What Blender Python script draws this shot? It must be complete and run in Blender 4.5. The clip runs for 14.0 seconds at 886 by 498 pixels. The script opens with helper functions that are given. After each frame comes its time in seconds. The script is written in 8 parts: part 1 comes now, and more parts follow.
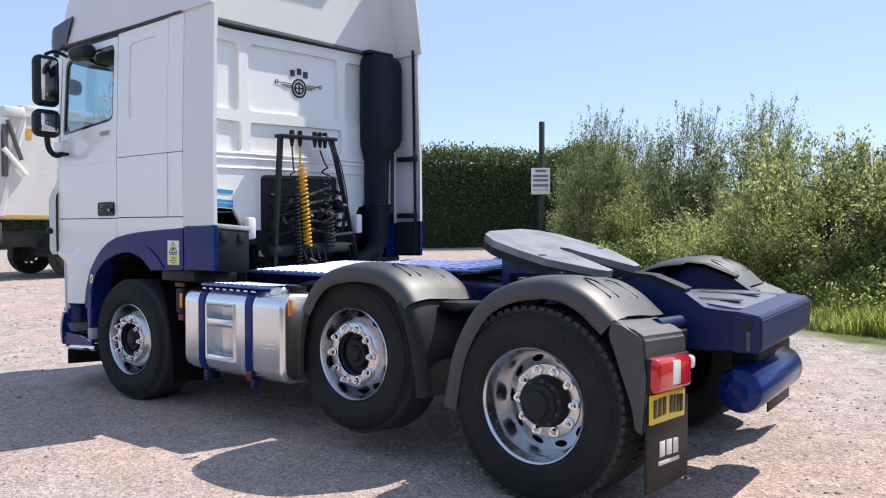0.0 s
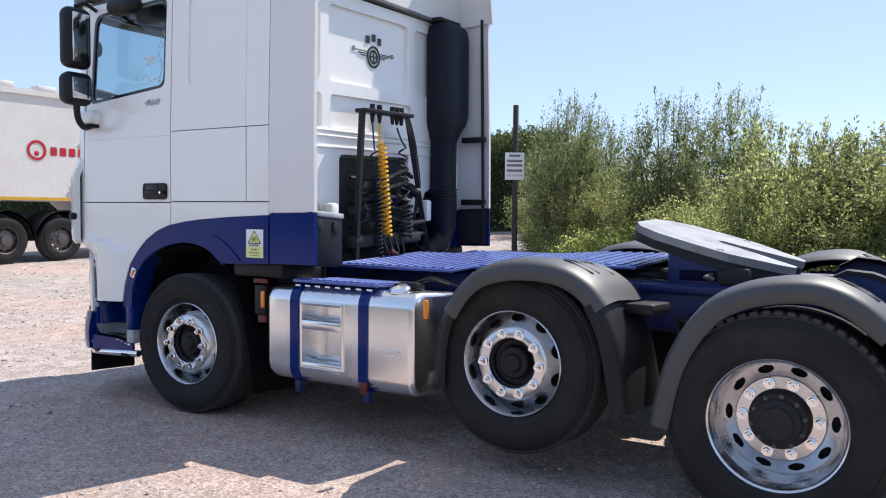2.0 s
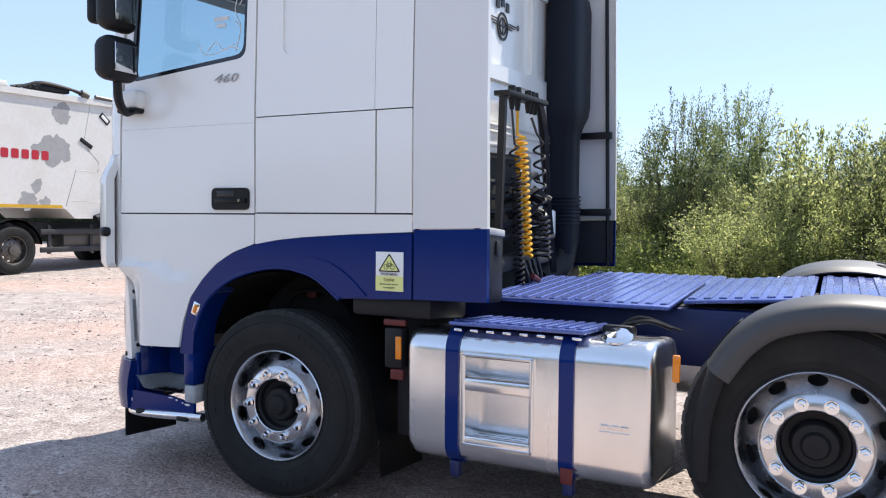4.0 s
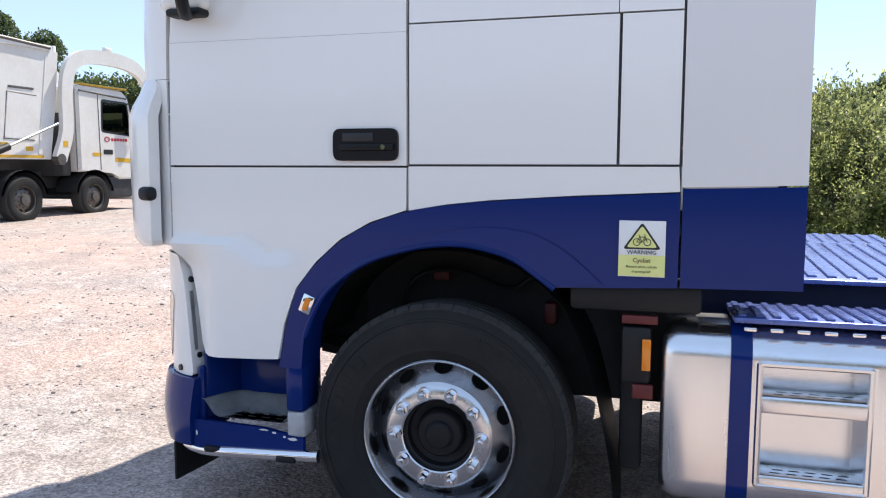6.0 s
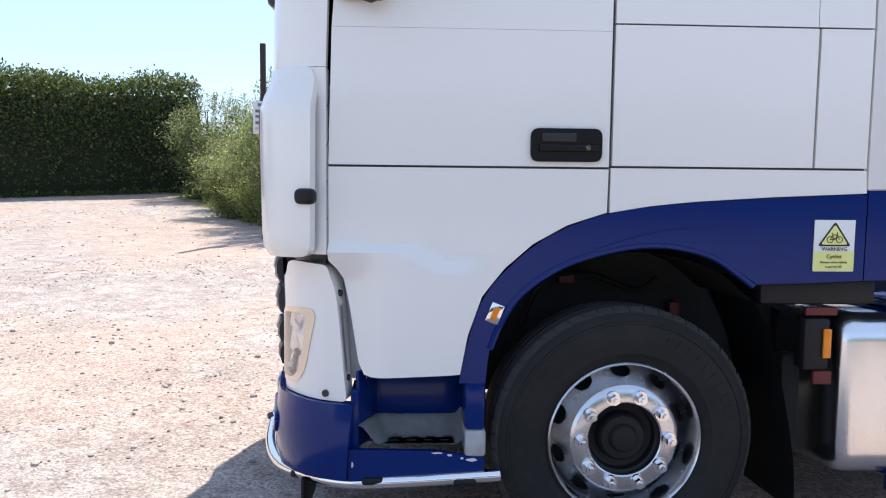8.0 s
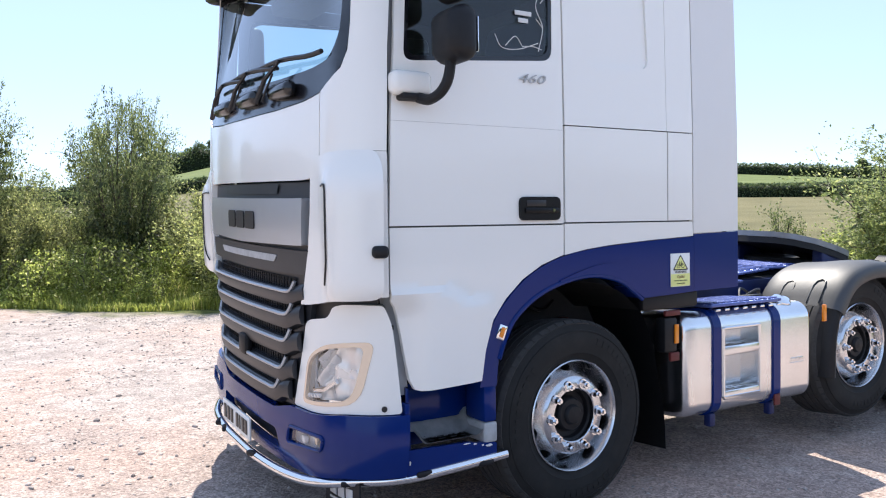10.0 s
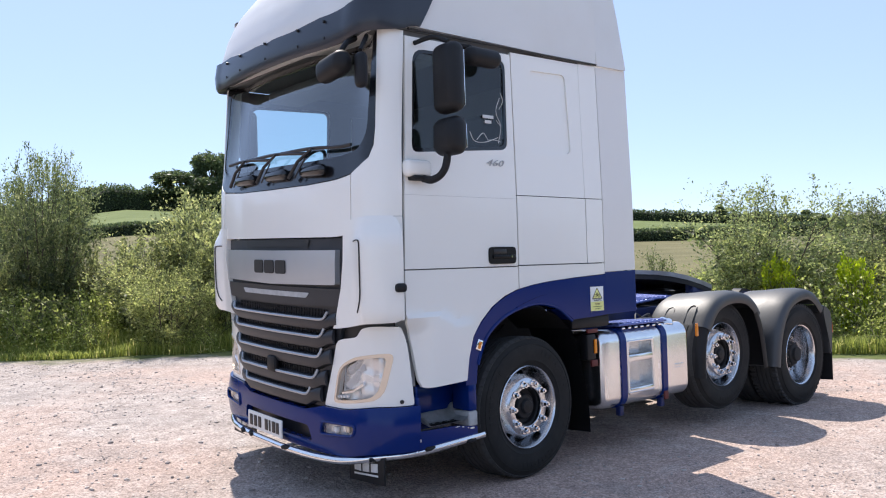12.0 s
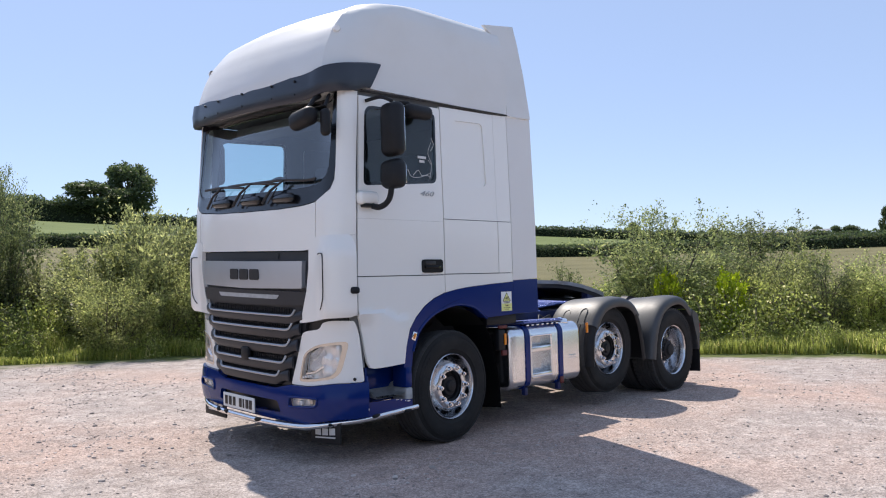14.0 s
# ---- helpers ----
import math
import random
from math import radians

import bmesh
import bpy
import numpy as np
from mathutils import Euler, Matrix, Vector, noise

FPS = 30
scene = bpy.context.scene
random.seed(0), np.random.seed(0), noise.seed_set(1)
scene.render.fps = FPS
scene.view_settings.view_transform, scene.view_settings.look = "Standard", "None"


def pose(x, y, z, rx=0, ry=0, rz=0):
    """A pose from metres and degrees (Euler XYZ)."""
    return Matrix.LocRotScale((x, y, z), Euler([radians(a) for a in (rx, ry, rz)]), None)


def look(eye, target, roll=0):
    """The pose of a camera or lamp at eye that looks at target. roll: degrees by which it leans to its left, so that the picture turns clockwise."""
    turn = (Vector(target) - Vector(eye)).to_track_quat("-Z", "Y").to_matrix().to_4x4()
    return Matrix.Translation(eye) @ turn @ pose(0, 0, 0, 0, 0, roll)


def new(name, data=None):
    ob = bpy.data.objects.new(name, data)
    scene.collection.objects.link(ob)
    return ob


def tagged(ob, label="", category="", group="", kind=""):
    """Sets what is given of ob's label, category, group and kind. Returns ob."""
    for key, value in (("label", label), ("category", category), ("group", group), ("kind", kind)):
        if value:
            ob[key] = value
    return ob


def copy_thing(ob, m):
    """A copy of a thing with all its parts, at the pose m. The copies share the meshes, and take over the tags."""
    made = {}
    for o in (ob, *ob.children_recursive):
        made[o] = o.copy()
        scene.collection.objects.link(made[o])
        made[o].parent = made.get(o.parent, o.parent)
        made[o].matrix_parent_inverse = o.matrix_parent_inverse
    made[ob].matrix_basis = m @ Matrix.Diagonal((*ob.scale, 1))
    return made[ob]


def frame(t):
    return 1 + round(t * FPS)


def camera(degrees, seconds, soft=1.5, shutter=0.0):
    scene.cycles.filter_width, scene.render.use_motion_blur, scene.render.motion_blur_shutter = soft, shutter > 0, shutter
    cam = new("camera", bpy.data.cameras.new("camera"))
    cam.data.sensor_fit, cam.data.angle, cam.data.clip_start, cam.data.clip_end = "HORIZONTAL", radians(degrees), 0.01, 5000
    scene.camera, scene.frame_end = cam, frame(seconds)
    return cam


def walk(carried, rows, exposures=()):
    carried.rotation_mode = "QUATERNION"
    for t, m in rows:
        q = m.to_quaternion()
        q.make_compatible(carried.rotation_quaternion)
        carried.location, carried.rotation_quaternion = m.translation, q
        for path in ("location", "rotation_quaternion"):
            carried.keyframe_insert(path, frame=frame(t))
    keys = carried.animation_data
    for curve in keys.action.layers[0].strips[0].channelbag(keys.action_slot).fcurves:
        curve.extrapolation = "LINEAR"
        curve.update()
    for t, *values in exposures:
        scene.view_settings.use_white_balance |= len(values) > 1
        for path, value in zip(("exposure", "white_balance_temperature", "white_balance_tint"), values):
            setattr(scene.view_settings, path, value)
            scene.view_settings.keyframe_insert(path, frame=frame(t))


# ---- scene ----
cam = camera(59.0, 14.0, 1.1)
PATH = [
    (0, (6.017, -4.671, 1.423), (4.788, -3.094, 1.369), 0.0),
    (0.5, (5.74, -4.904, 1.445), (4.564, -3.287, 1.393), 0.1),
    (1, (5.374, -4.971, 1.458), (4.241, -3.324, 1.393), 0.2),
    (1.5, (4.92, -4.982, 1.446), (3.831, -3.307, 1.36), 0.3),
    (2, (4.421, -4.962, 1.447), (3.387, -3.252, 1.354), 0.5),
    (2.2, (4.221, -4.914, 1.432), (3.207, -3.192, 1.343), 0.6),
    (4.3, (2.357, -4.345, 1.499), (1.481, -2.548, 1.415), 0.5),
    (4.5, (2.18, -4.305, 1.507), (1.326, -2.499, 1.409), 0.5),
    (5, (1.682, -4.192, 1.513), (0.905, -2.355, 1.36), 0.3),
    (5.5, (1.207, -4.068, 1.508), (0.533, -2.195, 1.319), 0.3),
    (6, (0.823, -3.879, 1.505), (0.258, -1.972, 1.294), 0.1),
    (6.5, (0.437, -3.758, 1.485), (-0.008, -1.82, 1.271), 0.2),
    (7, (-0.011, -3.814, 1.483), (-0.309, -1.847, 1.277), 0.4),
    (7.2, (-0.164, -3.831, 1.485), (-0.41, -1.857, 1.278), 0.5),
    (9.3, (-2.063, -4.292, 1.447), (-1.261, -2.463, 1.332), -0.4),
    (9.5, (-2.257, -4.325, 1.489), (-1.376, -2.532, 1.385), -0.6),
    (10, (-2.659, -4.316, 1.527), (-1.639, -2.598, 1.455), -0.8),
    (10.5, (-3.017, -4.401, 1.563), (-1.895, -2.746, 1.52), -0.9),
    (11, (-3.316, -4.603, 1.577), (-2.134, -2.99, 1.565), -1.2),
    (11.5, (-3.597, -4.856, 1.558), (-2.363, -3.282, 1.575), -1.5),
    (12, (-3.993, -5.133, 1.526), (-2.726, -3.587, 1.567), -1.7),
    (12.5, (-4.299, -5.413, 1.505), (-2.995, -3.898, 1.565), -1.7),
    (13, (-4.59, -5.685, 1.506), (-3.243, -4.209, 1.577), -1.6),
    (13.5, (-4.877, -5.893, 1.49), (-3.486, -4.458, 1.564), -1.5),
    (14, (-5.057, -6.144, 1.477), (-3.642, -4.732, 1.55), -1.5),
]
EXPOSURE = [(0.0, 1.18, 6500, 12), (2.0, 1.24, 6500, 12), (4.3, 1.42, 6500, 11), (7.2, 1.5, 6550, 10), (9.3, 1.58, 6500, 11), (11.0, 1.42, 6500, 12), (12.5, 1.2, 6500, 13), (14.0, 1.0, 6550, 13)]
walk(cam, [(t, look(eye, target, roll)) for t, eye, target, roll in PATH], EXPOSURE)

# ---- world, sun, exposure ----
SUN_AZ, SUN_EL = math.atan2(0.945, 0.325), radians(53.5)
sun_dir = Vector((math.cos(SUN_AZ) * math.cos(SUN_EL), math.sin(SUN_AZ) * math.cos(SUN_EL), math.sin(SUN_EL)))
world = bpy.data.worlds.new("sky")
scene.world = world
world.use_nodes = True
wn = world.node_tree.nodes
sky = wn.new("ShaderNodeTexSky")
sky.sky_type = "NISHITA"
sky.sun_disc = False
sky.sun_elevation, sky.sun_rotation = SUN_EL, math.pi / 2 - SUN_AZ
sky.altitude, sky.air_density, sky.dust_density, sky.ozone_density = 100, 0.85, 0.2, 2.0
wn["Background"].inputs["Strength"].default_value = 0.115
hue = wn.new("ShaderNodeHueSaturation")
hue.inputs["Hue"].default_value, hue.inputs["Saturation"].default_value = 0.512, 1.05
world.node_tree.links.new(sky.outputs[0], hue.inputs["Color"])
# summer haze evens the sky out
haze = wn.new("ShaderNodeMix")
haze.data_type = "RGBA"
haze.inputs["Factor"].default_value, haze.inputs["B"].default_value = 0.7, (1.85, 2.46, 3.40, 1)
world.node_tree.links.new(hue.outputs[0], haze.inputs["A"])
world.node_tree.links.new(haze.outputs["Result"], wn["Background"].inputs["Color"])
sun = new("sun", bpy.data.lights.new("sun", "SUN"))
sun.data.energy, sun.data.angle, sun.data.color = 2.65, radians(0.55), (1.0, 0.94, 0.845)
sun.matrix_world = look(sun_dir * 60, (0, 0, 0))


# ---- materials ----
def mat(name, color, rough=0.5, metal=0.0, grain=0.0, grain_scale=40.0, stain=0.0, stain_scale=2.0, stain_color=None,
        bump=0.0, bump_scale=200.0, coat=0.0, per_object=0.0, spec=None, rough_var=0.0, stretch=(1, 1, 1)):
    """A principled material with fine grain, broad stains and a bump."""
    m = bpy.data.materials.new(name)
    m.use_nodes = True
    nt = m.node_tree
    n, link = nt.nodes, nt.links.new
    b = n["Principled BSDF"]
    b.inputs["Roughness"].default_value, b.inputs["Metallic"].default_value = rough, metal
    b.inputs["Coat Weight"].default_value, b.inputs["Coat Roughness"].default_value = coat, 0.04
    if spec is not None:
        b.inputs["Specular IOR Level"].default_value = spec
    tc = n.new("ShaderNodeTexCoord")
    mp = n.new("ShaderNodeMapping")
    mp.inputs["Scale"].default_value = stretch
    link(tc.outputs["Object"], mp.inputs["Vector"])
    rgb = n.new("ShaderNodeRGB")
    rgb.outputs[0].default_value = (*color, 1)
    out = rgb.outputs[0]

    def noise_tex(scale, detail=4.0):
        t = n.new("ShaderNodeTexNoise")
        t.inputs["Scale"].default_value, t.inputs["Detail"].default_value = scale, detail
        link(mp.outputs[0], t.inputs["Vector"])
        return t.outputs["Fac"]

    def ramp(fac, lo, hi):
        r = n.new("ShaderNodeMapRange")
        r.inputs["From Min"].default_value, r.inputs["From Max"].default_value = lo, hi
        link(fac, r.inputs["Value"])
        return r.outputs[0]

    def mix(fac, a, c, mode="MIX"):
        x = n.new("ShaderNodeMix")
        x.data_type, x.blend_type = "RGBA", mode
        link(fac, x.inputs["Factor"])
        link(a, x.inputs["A"])
        if isinstance(c, tuple):
            x.inputs["B"].default_value = (*c, 1)
        else:
            link(c, x.inputs["B"])
        return x.outputs["Result"]

    def times(fac, k):
        x = n.new("ShaderNodeMath")
        x.operation = "MULTIPLY"
        link(fac, x.inputs[0])
        x.inputs[1].default_value = k
        return x.outputs[0]

    if stain:
        dark = stain_color or tuple(c * 0.6 for c in color)
        out = mix(times(ramp(noise_tex(stain_scale, 6), 0.45, 0.75), stain), out, dark)
    if grain:
        out = mix(times(ramp(noise_tex(grain_scale, 3), 0.35, 0.7), grain), out, tuple(c * 0.55 for c in color))
    if per_object:
        oi = n.new("ShaderNodeObjectInfo")
        out = mix(times(oi.outputs["Random"], per_object), out, tuple(c * 0.5 for c in color))
    link(out, b.inputs["Base Color"])
    if rough_var:
        r = n.new("ShaderNodeMapRange")
        r.inputs["To Min"].default_value, r.inputs["To Max"].default_value = max(rough - rough_var, 0.02), min(rough + rough_var, 1)
        link(noise_tex(stain_scale * 3, 5), r.inputs["Value"])
        link(r.outputs[0], b.inputs["Roughness"])
    if bump:
        bp = n.new("ShaderNodeBump")
        bp.inputs["Strength"].default_value, bp.inputs["Distance"].default_value = bump, 0.01
        link(noise_tex(bump_scale, 5), bp.inputs["Height"])
        link(bp.outputs[0], b.inputs["Normal"])
    return m


WHITE = mat("white_paint", (0.88, 0.865, 0.82), 0.22, coat=0.5, stain=0.05, stain_scale=0.9, stain_color=(0.72, 0.68, 0.62), rough_var=0.03)
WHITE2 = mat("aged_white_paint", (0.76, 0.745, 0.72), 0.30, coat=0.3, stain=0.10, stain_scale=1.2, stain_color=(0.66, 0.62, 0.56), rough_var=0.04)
PALEG = mat("pale_grey_plastic", (0.58, 0.59, 0.60), 0.45, stain=0.3, stain_scale=6, stain_color=(0.30, 0.29, 0.28))
ROOF = mat("roof_paint", (0.74, 0.73, 0.71), 0.45, coat=0.15, stain=0.25, stain_scale=2.0, stain_color=(0.60, 0.56, 0.49), bump=0.02, bump_scale=5)
BLUE = mat("blue_paint", (0.003, 0.021, 0.142), 0.14, spec=0.26, stain=0.15, stain_scale=3, stain_color=(0.004, 0.02, 0.12))
BLUEC = mat("chassis_blue", (0.003, 0.014, 0.095), 0.45, stain=0.5, stain_scale=6, stain_color=(0.015, 0.018, 0.05), grain=0.3, bump=0.06, bump_scale=60)
BLACK = mat("black_plastic", (0.012, 0.012, 0.0138), 0.5, spec=0.3, grain=0.3, grain_scale=25, bump=0.05, bump_scale=400, stain=0.3, stain_scale=5, stain_color=(0.02, 0.0195, 0.018))
GLOSSB = mat("gloss_black", (0.008, 0.008, 0.01), 0.2, coat=0.3, rough_var=0.05)
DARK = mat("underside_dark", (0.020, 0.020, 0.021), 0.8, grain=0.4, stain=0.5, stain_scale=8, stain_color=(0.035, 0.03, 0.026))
GUARD = mat("mudguard_plastic", (0.034, 0.035, 0.037), 0.52, spec=0.85, grain=0.2, grain_scale=60, stain=0.4, stain_scale=4, stain_color=(0.052, 0.051, 0.049), bump=0.03, bump_scale=350, rough_var=0.07)
RUBBER = mat("tyre_rubber", (0.017, 0.0168, 0.0165), 0.75, spec=0.3, grain=0.3, grain_scale=30, stain=0.55, stain_scale=5, stain_color=(0.036, 0.034, 0.031), bump=0.05, bump_scale=120)
TREAD = mat("worn_tread", (0.055, 0.054, 0.053), 0.8, spec=0.3, grain=0.4, grain_scale=60, stain=0.5, stain_scale=9, stain_color=(0.07, 0.066, 0.061), bump=0.08, bump_scale=150)
ALU = mat("satin_aluminium", (0.66, 0.67, 0.69), 0.24, 1.0, stain=0.12, stain_scale=9, stain_color=(0.60, 0.59, 0.57), rough_var=0.1, bump=0.02, bump_scale=90)
TANK = mat("brushed_aluminium", (0.82, 0.825, 0.835), 0.24, 1.0, stain=0.3, stain_scale=3, stain_color=(0.62, 0.62, 0.62), rough_var=0.1, bump=0.03, bump_scale=60, stretch=(1, 1, 0.08))
CHROME = mat("chrome", (0.85, 0.85, 0.86), 0.1, 1.0, rough_var=0.05)
STEEL = mat("dirty_steel", (0.16, 0.15, 0.14), 0.5, 0.7, grain=0.4, stain=0.5, stain_scale=12, stain_color=(0.10, 0.06, 0.04))
GREYM = mat("grille_silver", (0.58, 0.60, 0.63), 0.30, 0.6, stain=0.15, stain_scale=3, bump=0.02)
GREYL = mat("slat_edge_grey", (0.42, 0.435, 0.46), 0.36, 0.5, stain=0.2, stain_scale=6, bump=0.02)
GREYD = mat("grille_grey", (0.032, 0.034, 0.040), 0.4, 0.2, stain=0.3, stain_scale=6, bump=0.03)
STEPG = mat("step_grey", (0.46, 0.47, 0.475), 0.6, grain=0.3, stain=0.4, stain_scale=12, stain_color=(0.12, 0.11, 0.10), bump=0.06)
YELLOW = mat("yellow_hose", (0.80, 0.42, 0.02), 0.35, stain=0.3, stain_scale=20)
RED = mat("red_lens", (0.60, 0.012, 0.02), 0.15, coat=0.7)
ORANGE = mat("orange_lens", (0.85, 0.25, 0.01), 0.2, coat=0.5)
REDPAINT = mat("red_bracket", (0.12, 0.014, 0.013), 0.5, stain=0.5, stain_scale=20)
CLEARW = mat("white_lens", (0.85, 0.84, 0.82), 0.15, coat=0.6)
PLATEW = mat("plate_white", (0.80, 0.80, 0.78), 0.35, stain=0.1)
PLATEY = mat("plate_yellow", (0.80, 0.55, 0.02), 0.35, stain=0.1)
HANDLE = mat("handle_black", (0.005, 0.005, 0.006), 0.35, spec=0.25, grain=0.2)
INK = mat("black_ink", (0.015, 0.015, 0.017), 0.4)
LIME = mat("sticker_yellow", (0.80, 0.82, 0.30), 0.4, stain=0.1)
STICK = mat("sticker_white", (0.84, 0.84, 0.80), 0.35, stain=0.1)
STBLUE = mat("sticker_blue", (0.05, 0.28, 0.60), 0.35)
DECAL = mat("white_decal", (0.70, 0.70, 0.69), 0.4, stain=0.2, stain_scale=20)
AMBERG = mat("headlight_trim", (0.78, 0.64, 0.50), 0.2, 0.3, coat=0.8)
CREAM = mat("interior_grey", (0.16, 0.165, 0.17), 0.8, grain=0.2, stain=0.2)
SEATM = mat("seat_cloth", (0.04, 0.042, 0.05), 0.9, grain=0.3, bump=0.1)


def glass(name, tint, rough=0.0, gloss=0.07):
    m = bpy.data.materials.new(name)
    m.use_nodes = True
    n, link = m.node_tree.nodes, m.node_tree.links.new
    n.remove(n["Principled BSDF"])
    tr, gl, lw, mx, pw, mr = (n.new("ShaderNode" + k) for k in ("BsdfTransparent", "BsdfGlossy", "LayerWeight", "MixShader", "Math", "MapRange"))
    tr.inputs[0].default_value = (*tint, 1)
    gl.inputs["Roughness"].default_value = rough
    # reflection grows towards a glancing view, alike from both sides of the sheet
    lw.inputs[0].default_value = 0.5
    pw.operation = "POWER"
    link(lw.outputs["Facing"], pw.inputs[0])
    pw.inputs[1].default_value = 4.0
    mr.inputs["To Min"].default_value = gloss
    link(pw.outputs[0], mr.inputs["Value"])
    link(mr.outputs[0], mx.inputs[0])
    link(tr.outputs[0], mx.inputs[1])
    link(gl.outputs[0], mx.inputs[2])
    link(mx.outputs[0], n["Material Output"].inputs[0])
    return m


GLASS = glass("windscreen_glass", (0.74, 0.86, 0.88), gloss=0.17)
SIDEGLASS = glass("side_glass", (0.66, 0.80, 0.83))
LENS = glass("lamp_glass", (0.95, 0.95, 0.96), gloss=0.05)


# ---- mesh helpers ----
FACING = {}


def turn_out(bm):
    """Turns each sheet's island so that it faces the way its surface does."""
    bm.normal_update()
    for face, nrm in FACING.pop(id(bm), []):
        if face.is_valid and face.normal.dot(nrm) < 0:
            island, stack = {face}, [face]
            while stack:
                for e in stack.pop().edges:
                    for other in e.link_faces:
                        if other not in island:
                            island.add(other)
                            stack.append(other)
            bmesh.ops.reverse_faces(bm, faces=list(island))


def finish(name, bm, material, parent=None, label="", angle=35):
    me = bpy.data.meshes.new(name)
    bmesh.ops.recalc_face_normals(bm, faces=bm.faces)
    turn_out(bm)
    bm.to_mesh(me)
    bm.free()
    for m in material if isinstance(material, (list, tuple)) else [material]:
        me.materials.append(m)
    me.shade_smooth()
    me.set_sharp_from_angle(angle=radians(angle))
    ob = new(name, me)
    if parent is not None:
        ob.parent = parent
    if label:
        tagged(ob, label)
    return ob


def part(name, bm, material, parent, label="", angle=35):
    return finish(name, bm, material, parent, label, angle)


def thing(name, label, category, group="", at=(0, 0, 0), kind=""):
    ob = new(name)
    ob.location = at
    ob.empty_display_size = 0.1
    return tagged(ob, label, category, group, kind)


def B():
    return bmesh.new()


def box(bm, c, s, bevel=0.0, m=None, seg=2):
    r = bmesh.ops.create_cube(bm, size=1.0, matrix=(m or Matrix()) @ Matrix.LocRotScale(c, None, s))
    if bevel:
        es = list({e for v in r["verts"] for e in v.link_edges})
        bmesh.ops.bevel(bm, geom=es, offset=min(bevel, 0.49 * min(s)), segments=seg, profile=0.5, affect="EDGES")
    return bm


def cyl(bm, p0, p1, r0, r1=None, seg=16, caps=True):
    p0, p1 = Vector(p0), Vector(p1)
    d = p1 - p0
    q = d.to_track_quat("Z", "Y").to_matrix().to_4x4()
    bmesh.ops.create_cone(bm, cap_ends=caps, segments=seg, radius1=r0, radius2=r0 if r1 is None else r1, depth=d.length,
                          matrix=Matrix.Translation((p0 + p1) / 2) @ q)
    return bm


def lathe(bm, prof, m=None, seg=48):
    """Turns (radius, along) pairs about the local y axis."""
    m = m or Matrix()
    rings = []
    for r, a in prof:
        rings.append([bm.verts.new(m @ Vector((r * math.cos(2 * math.pi * i / seg), a, r * math.sin(2 * math.pi * i / seg)))) for i in range(seg)])
    for u, v in zip(rings, rings[1:]):
        for i in range(seg):
            j = (i + 1) % seg
            bm.faces.new((u[i], u[j], v[j], v[i]))
    return rings


def tube(bm, pts, r, seg=8, caps=True):
    pts = [Vector(p) for p in pts]
    rings = []
    up = Vector((0.13, 0.21, 0.97))
    for i, p in enumerate(pts):
        d = (pts[min(i + 1, len(pts) - 1)] - pts[max(i - 1, 0)]).normalized()
        a = d.cross(up)
        if a.length < 0.05:
            a = d.cross(Vector((1, 0, 0)))
        a.normalize()
        b = d.cross(a).normalized()
        rr = r[i] if isinstance(r, (list, tuple)) else r
        rings.append([bm.verts.new(p + (a * math.cos(2 * math.pi * k / seg) + b * math.sin(2 * math.pi * k / seg)) * rr) for k in range(seg)])
    for u, v in zip(rings, rings[1:]):
        for i in range(seg):
            j = (i + 1) % seg
            bm.faces.new((u[i], u[j], v[j], v[i]))
    if caps:
        bm.faces.new(rings[0])
        bm.faces.new(rings[-1])
    return bm


def smooth_path(pts, n=6):
    """A Catmull-Rom line through the points."""
    P = [Vector(p) for p in pts]
    P = [2 * P[0] - P[1]] + P + [2 * P[-1] - P[-2]]
    out = []
    for i in range(1, len(P) - 2):
        for k in range(n):
            t = k / n
            a, b, c, d = P[i - 1], P[i], P[i + 1], P[i + 2]
            out.append(0.5 * (2 * b + (c - a) * t + (2 * a - 5 * b + 4 * c - d) * t * t + (3 * b - a - 3 * c + d) * t ** 3))
    out.append(P[-2])
    return out


def helix(p0, p1, radius, turns, per=10):
    p0, p1 = Vector(p0), Vector(p1)
    d = (p1 - p0).normalized()
    a = d.cross(Vector((0.2, 0.9, 0.1))).normalized()
    b = d.cross(a)
    n = int(turns * per)
    return [p0.lerp(p1, i / n) + (a * math.cos(2 * math.pi * i / per) + b * math.sin(2 * math.pi * i / per)) * radius for i in range(n + 1)]


def rounded(pts, r, n=4):
    """A closed 2D outline with rounded corners; r: one radius or one a corner."""
    out = []
    k = len(pts)
    for i in range(k):
        p, a, b = Vector(pts[i]), Vector(pts[i - 1]), Vector(pts[(i + 1) % k])
        ri = r[i] if isinstance(r, (list, tuple)) else r
        ua, ub = (a - p), (b - p)
        ri = min(ri, 0.49 * ua.length, 0.49 * ub.length)
        if ri <= 0:
            out.append(p)
            continue
        s, e = p + ua.normalized() * ri, p + ub.normalized() * ri
        for j in range(n + 1):
            t = j / n
            out.append((1 - t) ** 2 * s + 2 * t * (1 - t) * p + t * t * e)
    return out


def inside(p, poly):
    c = False
    for i in range(len(poly)):
        a, b = poly[i - 1], poly[i]
        if (a[1] > p[1]) != (b[1] > p[1]) and p[0] < (b[0] - a[0]) * (p[1] - a[1]) / (b[1] - a[1]) + a[0]:
            c = not c
    return c


